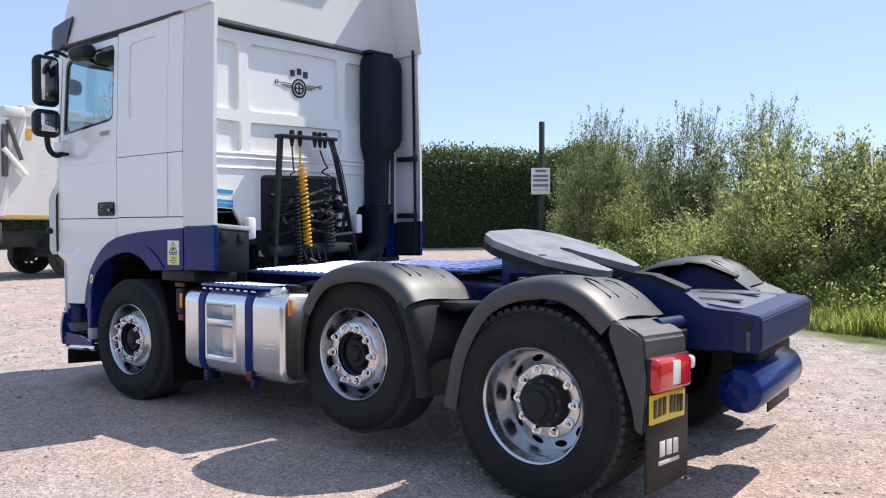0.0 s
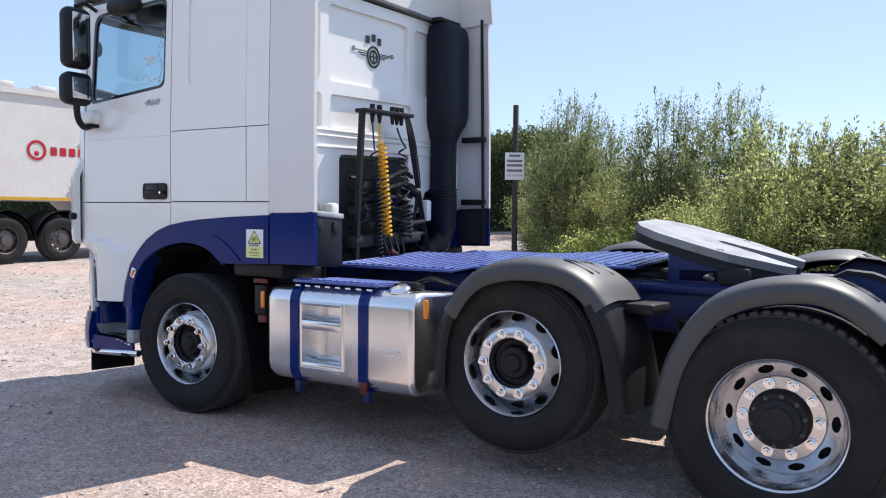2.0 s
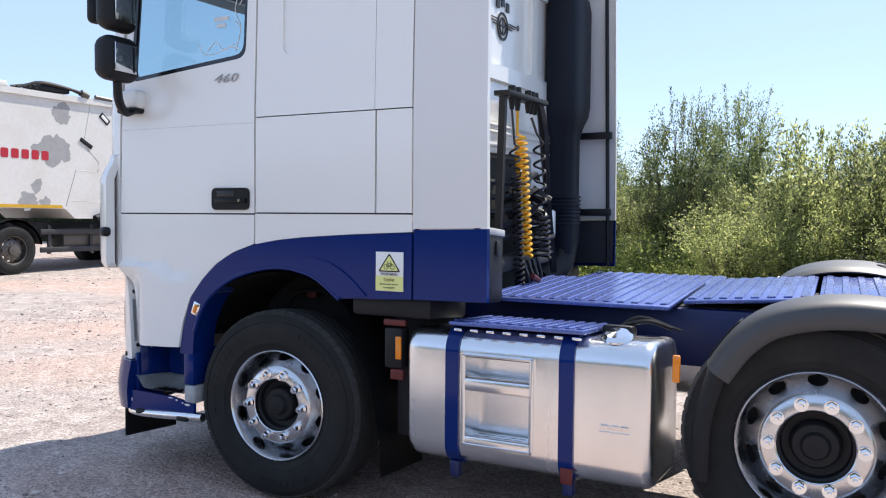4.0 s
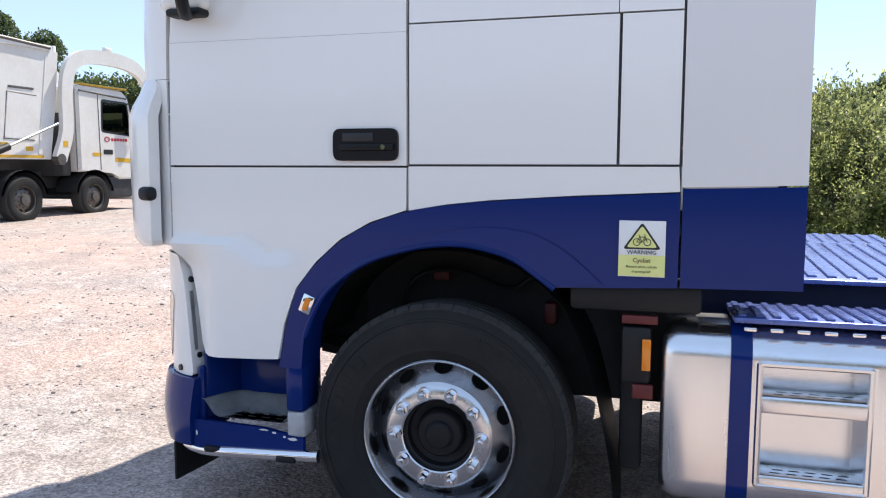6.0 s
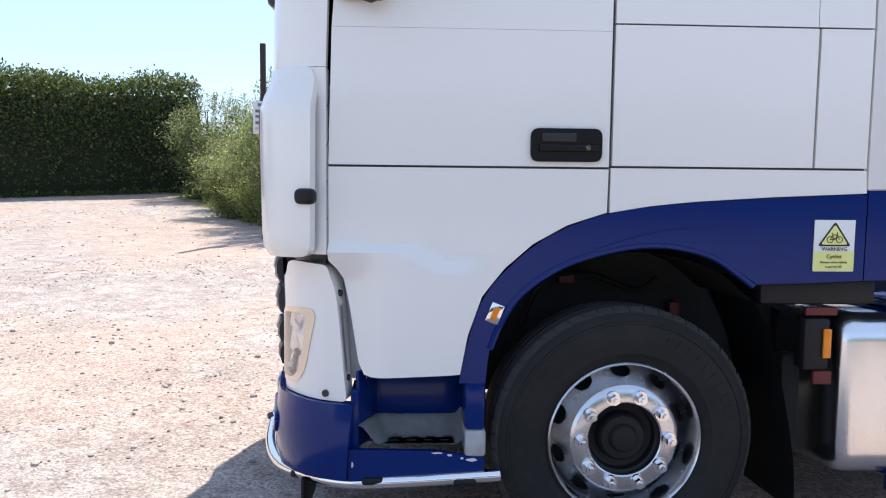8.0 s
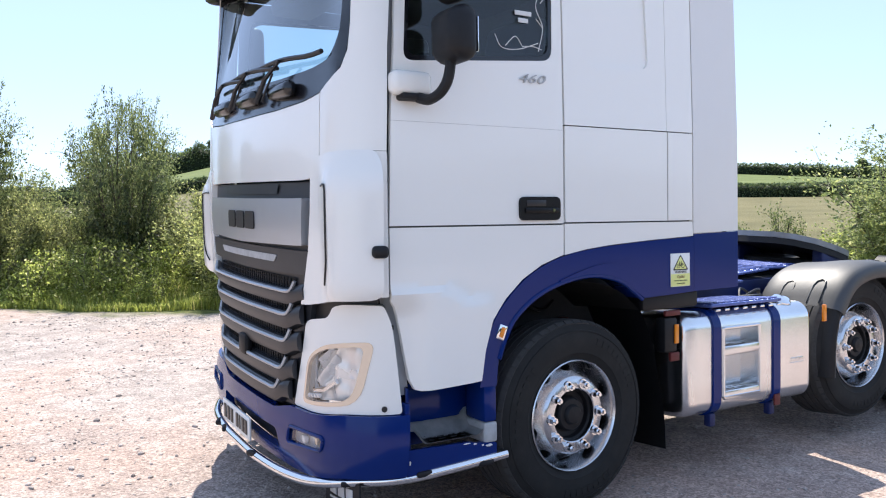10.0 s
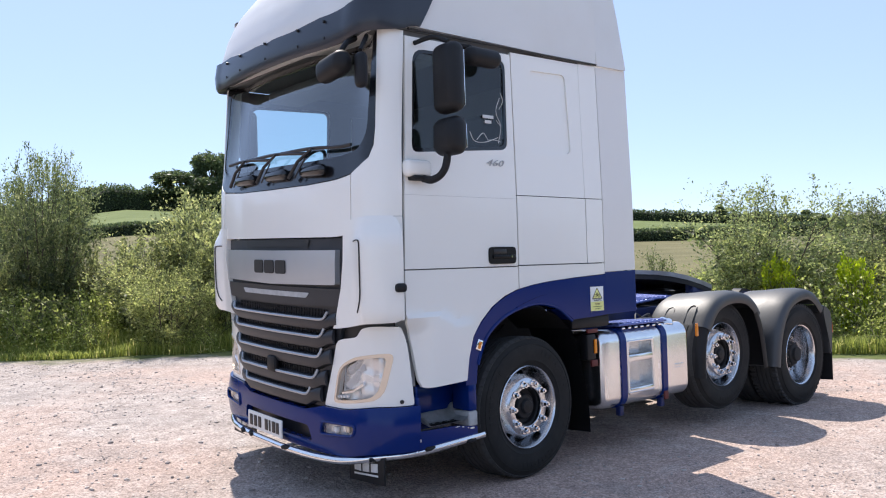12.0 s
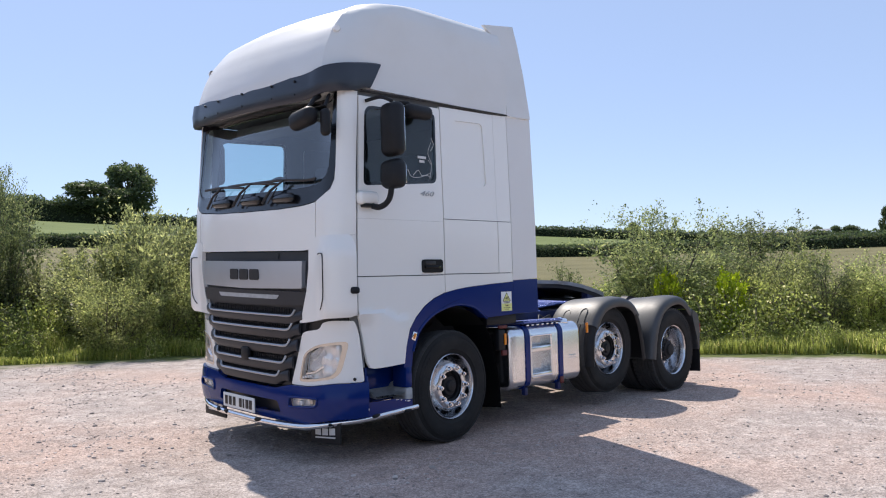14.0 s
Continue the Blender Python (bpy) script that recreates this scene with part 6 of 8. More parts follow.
def fuel_tank(s):
    bm = B()
    rings = []
    sec = lambda e: tank_section(TY, TZ, TW - 2 * e, TH - 2 * e, TRAD - e * 0.3)
    ends = [(0.845, 0.03), (0.852, 0.014), (0.868, 0.003), (0.885, 0.0), (0.887, 0.0)]
    fore = [(0.795, 0.04), (0.802, 0.022), (0.818, 0.008), (0.845, 0.0), (0.887, 0.0)]
    stations = fore + [(1.09, 0.0), (1.45, 0.0)] + [(2.80 - x, e) for x, e in reversed(ends)]
    for x, e in stations:
        rings.append([bm.verts.new((x, y, z)) for y, z in sec(e)])
    for a, b in zip(rings, rings[1:]):
        mid = (a[0].co.x + b[0].co.x) / 2
        for k in range(len(a)):
            j = (k + 1) % len(a)
            c = (a[k].co + b[k].co + a[j].co + b[j].co) / 4
            if 1.09 < mid < 1.45 and c.y < TY - TW / 2 + 0.0004:
                continue
            bm.faces.new((a[k], a[j], b[j], b[k]))
    FACING[id(bm)] = [(bm.faces.new(rings[0]), Vector((-1, 0, 0)))]
    bm.faces.new(rings[-1])
    yf = TY - TW / 2
    f = lambda u, v: (Vector((u, yf, v)), Vector((0, -1, 0)))
    zlo, zhi = TZ - TH / 2 + TRAD, TZ + TH / 2 - TRAD
    # front skin round the step recess
    lo, hi = min(zlo, 0.40), max(zhi, 0.94)
    sheet(bm, [Vector(p) for p in [(1.09, zlo), (1.45, zlo), (1.45, zhi), (1.09, zhi)]], f, [[Vector((p[0], min(max(p[1], zlo + 0.006), zhi - 0.006))) for p in RECB]], 0.2, 0.0)
    tank_ob = part("fuel_tank", bm, TANK, truck, "brushed aluminium fuel tank with recessed steps")
    # recess shell
    bm = B()
    o = [Vector((p[0], min(max(p[1], zlo + 0.006), zhi - 0.006))) for p in RECB]
    ra = [bm.verts.new((p.x, yf - 0.004, p.y)) for p in o]
    rb = [bm.verts.new((1.268 + (p.x - 1.268) * 0.86, yf + 0.12, 0.67 + (p.y - 0.67) * 0.9)) for p in o]
    for k in range(len(o)):
        j = (k + 1) % len(o)
        bm.faces.new((ra[k], ra[j], rb[j], rb[k]))
    bm.faces.new(rb)
    part("step_recess", bm, TANK, tank_ob)
    part("recess_rim", tube(B(), [(p.x, yf - 0.002, p.y) for p in o] + [(o[0].x, yf - 0.002, o[0].y)], 0.011, 8, False), TANK, tank_ob)
    for z in (0.735, 0.47):
        st = part("tank_step", box(B(), (1.268, yf + 0.045, z), (0.318, 0.11, 0.06), 0.010), TANK, tank_ob, "folded aluminium step")
        for k in range(5):
            for q in range(2):
                part("step_slot", box(B(), (1.165 + 0.05 * k + 0.012 * q, yf + 0.02 + 0.03 * q, z + 0.0285), (0.032, 0.010, 0.003)), INK, st)
    for x in (1.047, 1.591):
        bm = B()
        P, Q = tank_section(TY, TZ, TW + 0.020, TH + 0.020, TRAD + 0.010), tank_section(TY, TZ, TW - 0.01, TH - 0.01, TRAD)
        rr = [[bm.verts.new((x - 0.033, *q)), bm.verts.new((x - 0.033, *p)), bm.verts.new((x + 0.033, *p)), bm.verts.new((x + 0.033, *q))] for p, q in zip(P, Q)]
        for k in range(len(P)):
            a, b = rr[k], rr[(k + 1) % len(P)]
            for j in range(3):
                bm.faces.new((a[j], b[j], b[j + 1], a[j + 1]))
        sp = part("tank_strap", bm, BLUE, tank_ob, "dark blue tank strap")
        part("strap_foot", box(B(), (x, yf + 0.05, TZ - TH / 2 - 0.03), (0.05, 0.05, 0.08), 0.01), BLUEC, sp)
        if x > 1.3:
            part("red_tag", box(B(), (x + 0.005, yf - 0.004, TZ - TH / 2 + 0.03), (0.055, 0.012, 0.07), 0.004), REDPAINT, sp)
    bm = B()
    m = Matrix.Translation((1.78, TY - 0.16, TZ + TH / 2 - 0.03)) @ Matrix.Rotation(radians(20), 4, "X") @ Matrix.Rotation(radians(-90), 4, "X")
    lathe(bm, [(0.058, 0.03), (0.058, -0.03), (0.05, -0.032)], m, 28)
    cap = part("filler_neck", bm, TANK, tank_ob)
    bm = B()
    lathe(bm, [(0.060, -0.022), (0.066, -0.026), (0.066, -0.048), (0.058, -0.054), (0.05, -0.064), (0.0, -0.07)], m, 28)
    part("filler_cap", bm, CHROME, cap, "chrome filler cap")
    part("cap_gasket", lathe_part([(0.068, -0.024), (0.069, -0.03), (0.069, -0.036), (0.066, -0.04)], m, 28), INK, cap)
    bm = B()
    box(bm, (1.74, TY + 0.02, TZ + TH / 2 + 0.03), (0.14, 0.10, 0.05), 0.015)
    tube(bm, smooth_path([(1.74, TY + 0.05, TZ + TH / 2 + 0.05), (1.86, TY + 0.06, TZ + TH / 2 + 0.08), (1.95, TY + 0.12, TZ + TH / 2 + 0.05)], 4), 0.012, 6)
    tube(bm, smooth_path([(1.70, TY + 0.08, TZ + TH / 2 + 0.02), (1.80, TY + 0.15, TZ + TH / 2 + 0.09), (1.98, TY + 0.2, TZ + TH / 2 + 0.03)], 4), 0.008, 6)
    part("sender_unit", bm, BLACK, tank_ob)
    for k in (-1, 0, 1):
        part("embossed_shape", box(B(), (1.80 + 0.042 * k, yf - 0.001, 0.62), (0.034, 0.004, 0.022), 0.003), TANK, tank_ob)
    part("embossed_line", box(B(), (1.80, yf - 0.001, 0.598), (0.13, 0.004, 0.005), 0.001), TANK, tank_ob)
    return tank_ob


mirror_y(fuel_tank(-1))


# ---- catwalk ----
def ribbed_plate(name, x0, x1, y0, y1, z, along, label, m=None, n=8, rib=0.03):
    """A blue tread plate with raised pressed ribs."""
    ob = part(name, box(B(), ((x0 + x1) / 2, (y0 + y1) / 2, z), (x1 - x0, y1 - y0, 0.02), 0.006, m), BLUECW, truck, label)
    for k in range(n):
        t = (k + 0.5) / n
        if along == "y":
            c, sz = (x0 + (x1 - x0) * t, (y0 + y1) / 2, z + 0.013), (rib, (y1 - y0) * 0.92, 0.010)
        else:
            c, sz = ((x0 + x1) / 2, y0 + (y1 - y0) * t, z + 0.013), ((x1 - x0) * 0.92, rib, 0.010)
        part("tread_rib", box(B(), c, sz, 0.004, m, 1), BLUECW, ob)
    return ob


BLUECW = mat("catwalk_blue", (0.12, 0.165, 0.44), 0.25, 0.4, stain=0.5, stain_scale=10, stain_color=(0.10, 0.12, 0.22), grain=0.3, grain_scale=80, rough_var=0.12)
ribbed_plate("tank_catwalk", 1.02, 1.66, -1.19, -0.72, 1.005, "y", "blue pressed tread plate over the tank", None, 12, 0.026)
ribbed_plate("catwalk", 0.95, 1.92, -0.70, 0.42, 1.10, "y", "blue pressed catwalk tread plate", None, 14, 0.034)
ribbed_plate("catwalk", 1.94, 2.52, -0.46, 0.60, 1.10, "y", "blue sloping catwalk tread plate", Matrix.Translation((1.94, 0, 1.10)) @ Matrix.Rotation(radians(-4), 4, "Y") @ Matrix.Translation((-1.94, 0, -1.10)), 8, 0.038)
ribbed_plate("catwalk", 2.54, 3.0, -0.40, 0.62, 1.14, "y", "blue catwalk tread plate by the coupling", None, 6, 0.038)
ribbed_plate("catwalk", 1.05, 1.95, 0.44, 1.16, 1.06, "y", "blue pressed catwalk tread plate", None, 12, 0.034)
# small chrome blocks stand for the bright bits along the plate's edge
for k in range(8):
    part("edge_clip", box(B(), (1.07 + 0.08 * k, -1.193, 0.978), (0.04, 0.010, 0.014), 0.004), CHROME, chassis)

part("frame_cover", box(B(), (2.0, 0, 1.065), (2.1, 0.80, 0.02), 0.004), DARK, chassis)
part("frame_cover", box(B(), (1.35, 0, 0.90), (1.0, 1.3, 0.02), 0.004), DARK, chassis)

# battery box and bits behind the cab
bb = part("battery_box", box(B(), (1.0, -1.0, 1.27), (0.29, 0.33, 0.34), 0.02), BLACK, truck, "black box behind the cab with a grey lid")
part("box_lid", box(B(), (1.0, -1.0, 1.44), (0.30, 0.34, 0.035), 0.008), STEPG, bb)
for y in (-1.08, -0.92):
    part("latch", box(B(), (1.149, y, 1.36), (0.012, 0.05, 0.07), 0.004), INK, bb)
for s in (-1, 1):
    part("cab_mount", box(B(), (0.87, s * 0.62, 1.44), (0.08, 0.08, 0.18), 0.02), WHITE, back)
part("mount_block", box(B(), (0.90, 0.0, 1.24), (0.10, 0.9, 0.10), 0.03), DARK, chassis)

# gantry and suzi lines
GX = 0.93
gant = part("suzi_gantry", tube(B(), [(GX, -0.42, 1.10), (GX, -0.345, 2.19)], 0.026, 4), BLACK, truck, "black steel gantry with coiled air lines")
part("gantry_leg", tube(B(), [(GX, 0.56, 1.12), (GX, 0.24, 2.20)], 0.026, 4), BLACK, gant)
part("gantry_head", box(B(), (GX, -0.05, 2.20), (0.10, 0.64, 0.03), 0.006), BLACK, gant)
part("gantry_tie", tube(B(), [(GX, -0.40, 1.24), (GX, 0.52, 1.26)], 0.018, 6), BLACK, gant)
part("gantry_brace", tube(B(), [(GX, 0.10, 1.34), (GX + 0.02, 0.48, 1.36)], 0.016, 6), BLACK, gant)
for k, y in enumerate((-0.22, -0.13, 0.04, 0.10, 0.16)):
    head = part("coupling_head", cyl(B(), (GX, y, 2.215), (GX, y, 2.255), 0.024, 0.02, 10), BLACK, gant)
    part("line_socket", cyl(B(), (GX, y, 2.185), (GX, y, 2.12), 0.022, 0.012, 10), BLACK, head)
part("coiled_line", tube(B(), [(GX, -0.13, 2.15), (GX, -0.13, 1.98)] + helix((GX + 0.02, -0.13, 1.96), (GX + 0.05, -0.09, 1.27), 0.033, 20, 9), 0.0095, 6), YELLOW, gant, "yellow coiled air line")
bm = tube(B(), [(GX, -0.22, 2.12), (GX + 0.02, -0.22, 1.92)] + helix((GX + 0.02, -0.22, 1.90), (GX + 0.03, -0.215, 1.76), 0.03, 2, 10) + helix((GX + 0.03, -0.21, 1.74), (GX + 0.05, -0.19, 1.12), 0.026, 20, 8), 0.007, 6)
part("coiled_line", bm, INK, gant, "black coiled air line")
bm = tube(B(), [(GX, 0.10, 2.1), (GX + 0.03, 0.12, 2.0)] + helix((GX + 0.04, 0.13, 1.94), (GX + 0.05, 0.15, 1.5), 0.034, 5, 10) + helix((GX + 0.05, 0.15, 1.5), (GX + 0.06, 0.16, 1.24), 0.05, 8, 10), 0.008, 6)
part("coiled_line", bm, INK, gant, "black coiled electric line")
bm = B()
for k in range(4):
    o = 0.02 * k
    tube(bm, smooth_path([(GX, 0.02 + o, 2.19), (GX + 0.02, 0.15 + o, 2.21), (GX + 0.04, 0.22 + o, 2.05), (GX + 0.02, 0.30 + o, 1.9), (GX, 0.38 + o, 1.6), (GX - 0.05, 0.40, 1.3)], 5), 0.0055, 5)
    tube(bm, smooth_path([(GX + 0.05, -0.15 + 0.08 * k, 1.25), (GX + 0.08, -0.12 + 0.07 * k, 1.14), (GX + 0.02, -0.05 + 0.05 * k, 1.12), (GX - 0.05, 0.1, 1.15)], 4), 0.011, 6)
part("loose_line", bm, INK, gant)
part("line_plug", cyl(B(), (GX + 0.1, -0.12, 1.16), (GX + 0.12, -0.06, 1.13), 0.018, 0.014, 10), REDPAINT, gant)
# clutter inside the engine tunnel
bm = B()
for k in range(6):
    y = -0.36 + 0.14 * k
    cyl(bm, (0.84, y, 1.45 + 0.1 * (k % 3)), (0.95, y + 0.05, 1.50 + 0.08 * (k % 2)), 0.05, 0.04, 10)
for k in range(5):
    tube(bm, smooth_path([(0.86, -0.4, 1.35 + 0.09 * k), (0.95, -0.1, 1.42 + 0.07 * k), (0.92, 0.2, 1.36 + 0.1 * k), (0.86, 0.42, 1.4 + 0.08 * k)], 4), 0.018, 6)
part("tunnel_unit", bm, BLACK, back)

# intake stack
bm = B()
secs = [(1.20, 0.09, 0.085, 0.80), (1.30, 0.115, 0.10, 0.815), (1.45, 0.118, 0.102, 0.82), (1.63, 0.108, 0.095, 0.82), (2.02, 0.112, 0.095, 0.825), (2.05, 0.125, 0.10, 0.83), (2.11, 0.15, 0.112, 0.845), (2.17, 0.20, 0.125, 0.87), (2.25, 0.225, 0.127, 0.89), (2.92, 0.225, 0.127, 0.89), (2.99, 0.215, 0.115, 0.885), (3.03, 0.18, 0.085, 0.88), (3.04, 0.13, 0.05, 0.88)]
rr = []
for z, wy, wx, cy in secs:
    ring = []
    for k in range(32):
        a = 2 * math.pi * k / 32
        c, s_ = math.cos(a), math.sin(a)
        ring.append(bm.verts.new((0.89 + wx * math.copysign(abs(c) ** 0.6, c), cy + 0.05 + wy * math.copysign(abs(s_) ** 0.6, s_), z)))
    rr.append(ring)
for a, b in zip(rr, rr[1:]):
    for k in range(32):
        j = (k + 1) % 32
        bm.faces.new((a[k], a[j], b[j], b[k]))
bm.faces.new(rr[0])
bm.faces.new(rr[-1])
SNORK = mat("stack_plastic", (0.008, 0.011, 0.020), 0.5, spec=0.2, stain=0.3, stain_scale=4, bump=0.04, bump_scale=200)
stack = part("air_intake", bm, SNORK, truck, "black plastic air intake stack behind the cab")
for k in range(8):
    z = 1.43 + 0.026 * k
    pts = []
    for q in range(25):
        a = 2 * math.pi * q / 24
        c, s_ = math.cos(a), math.sin(a)
        pts.append((0.89 + 0.102 * math.copysign(abs(c) ** 0.6, c), 0.87 + 0.117 * math.copysign(abs(s_) ** 0.6, s_), z))
    part("bellows_ring", tube(B(), pts, 0.008, 6, False), SNORK, stack)
part("stack_seam", box(B(), (0.986, 0.89, 1.85), (0.008, 0.012, 0.36), 0.003), INK, stack)
part("stack_foot", tube(B(), smooth_path([(0.89, 0.86, 1.27), (0.88, 0.80, 1.14), (0.80, 0.64, 1.05)], 5), 0.10, 16), BLACK, stack)
part("stack_top_pipe", box(B(), (0.87, 0.90, 3.055), (0.14, 0.34, 0.035), 0.012), BLACK, stack)
# right-hand fairing stays
bm = B()
tube(bm, [(1.12, 1.17, 3.1), (1.16, 1.17, 1.12)], 0.014, 6)
for z in (2.05, 1.50):
    box(bm, (1.05, 1.15, z), (0.26, 0.05, 0.05), 0.008)
part("fairing_stay", bm, BLACK, truck, "black fairing stay")
bm = B()
tube(bm, [(1.12, -1.17, 3.1), (1.14, -1.17, 1.12)], 0.014, 6)
part("fairing_stay", bm, BLACK, truck, "black fairing stay")


# the truck stands with its off side a little higher, as the yard falls towards the near side
low_front = {o for o in (grille, *grille.children_recursive)} | {o for o in truck.children if o.name.startswith(("hood_panel", "front_side_strip"))}
for ob in truck.children_recursive:
    for v in ob.data.vertices:
        x, y, z = v.co
        dz = 0.035 * y * (1 - sstep(0.75, 1.1, -y))
        if ob.name.startswith(("side_fairing", "lower_fairing", "fairing_")):
            v.co.x += (0.014 if y < 0 else -0.03) * sstep(0.95, 1.15, x)
        if ob in low_front:
            dz -= 0.045 * sstep(1.1, 1.5, z) * (1 - sstep(1.85, 2.1, z))
        v.co.z = z + dz


# ---- vegetation ----
def leaf_material(name, dark, light, dry, trans=0.35):
    m = bpy.data.materials.new(name)
    m.use_nodes = True
    n, link = m.node_tree.nodes, m.node_tree.links.new
    b = n["Principled BSDF"]
    b.inputs["Roughness"].default_value = 0.5
    b.inputs["Specular IOR Level"].default_value = 0.35
    geo = n.new("ShaderNodeNewGeometry")
    cr = n.new("ShaderNodeValToRGB")
    cr.color_ramp.elements[0].color, cr.color_ramp.elements[1].color = (*dark, 1), (*light, 1)
    cr.color_ramp.elements[1].position = 0.9
    e = cr.color_ramp.elements.new(0.97)
    e.color = (*dry, 1)
    link(geo.outputs["Random Per Island"], cr.inputs[0])
    oi = n.new("ShaderNodeObjectInfo")
    hs = n.new("ShaderNodeHueSaturation")
    mr = n.new("ShaderNodeMapRange")
    mr.inputs["To Min"].default_value, mr.inputs["To Max"].default_value = 0.8, 1.2
    link(oi.outputs["Random"], mr.inputs["Value"])
    link(mr.outputs[0], hs.inputs["Value"])
    link(cr.outputs[0], hs.inputs["Color"])
    link(hs.outputs[0], b.inputs["Base Color"])
    tr, mx = n.new("ShaderNodeBsdfTranslucent"), n.new("ShaderNodeMixShader")
    br = n.new("ShaderNodeHueSaturation")
    br.inputs["Value"].default_value, br.inputs["Saturation"].default_value = 2.6, 1.05
    link(hs.outputs[0], br.inputs["Color"])
    link(br.outputs[0], tr.inputs["Color"])
    mx.inputs[0].default_value = trans
    link(b.outputs[0], mx.inputs[1])
    link(tr.outputs[0], mx.inputs[2])
    link(mx.outputs[0], n["Material Output"].inputs[0])
    return m


WILLOW = leaf_material("willow_leaf", (0.077, 0.092, 0.036), (0.288, 0.312, 0.119), (0.36, 0.35, 0.15), 0.52)
BIRCH = leaf_material("birch_leaf", (0.043, 0.060, 0.029), (0.174, 0.204, 0.082), (0.32, 0.33, 0.16), 0.44)
BRAMBLE = leaf_material("bramble_leaf", (0.089, 0.116, 0.034), (0.315, 0.347, 0.105), (0.52, 0.50, 0.28), 0.52)
HAZEL = leaf_material("hazel_leaf", (0.056, 0.073, 0.034), (0.217, 0.245, 0.098), (0.30, 0.30, 0.13), 0.42)
HAZELW = leaf_material("sallow_leaf", (0.043, 0.053, 0.025), (0.240, 0.258, 0.106), (0.38, 0.37, 0.17), 0.44)
HEDGE = leaf_material("hedge_leaf", (0.030, 0.046, 0.016), (0.085, 0.108, 0.036), (0.15, 0.15, 0.06), 0.30)
FARLEAF = leaf_material("far_leaf", (0.04, 0.062, 0.03), (0.085, 0.11, 0.045), (0.12, 0.13, 0.06), 0.3)
LIMELEAF = leaf_material("lime_leaf", (0.20, 0.27, 0.02), (0.34, 0.40, 0.03), (0.42, 0.42, 0.06), 0.45)
GRASS = leaf_material("grass_blade", (0.11, 0.135, 0.036), (0.26, 0.28, 0.08), (0.50, 0.44, 0.21), 0.46)
BARK = mat("bark", (0.10, 0.08, 0.06), 0.9, grain=0.5, grain_scale=30, bump=0.3, bump_scale=40)
rng = np.random.default_rng(7)


def leaf_mesh(name, pos, size, material, out=None, width=0.45, droop=0.3, smooth=False):
    """One small pointed leaf (two triangles, folded) at each place."""
    n = len(pos)
    d = rng.normal(size=(n, 3))
    if out is not None:
        d += out * 1.2
    d[:, 2] -= droop * 0.3
    d /= np.linalg.norm(d, axis=1)[:, None]
    e = np.cross(d, rng.normal(size=(n, 3)))
    e /= np.linalg.norm(e, axis=1)[:, None] + 1e-9
    nn = np.cross(d, e)
    L = (size * rng.uniform(0.6, 1.35, n))[:, None]
    v = np.empty((n, 4, 3))
    v[:, 0] = pos
    v[:, 1] = pos + d * L * 0.5 + e * L * width * 0.5 + nn * L * 0.06
    v[:, 2] = pos + d * L
    v[:, 3] = pos + d * L * 0.5 - e * L * width * 0.5 + nn * L * 0.06
    me = bpy.data.meshes.new(name)
    me.vertices.add(4 * n)
    me.vertices.foreach_set("co", v.reshape(-1))
    idx = (np.arange(n)[:, None] * 4 + np.array([0, 1, 2, 0, 2, 3])).reshape(-1)
    me.loops.add(6 * n)
    me.loops.foreach_set("vertex_index", idx.astype(np.int32))
    me.polygons.add(2 * n)
    me.polygons.foreach_set("loop_start", np.arange(0, 6 * n, 3, dtype=np.int32))
    me.materials.append(material)
    me.update()
    me.validate()
    return me


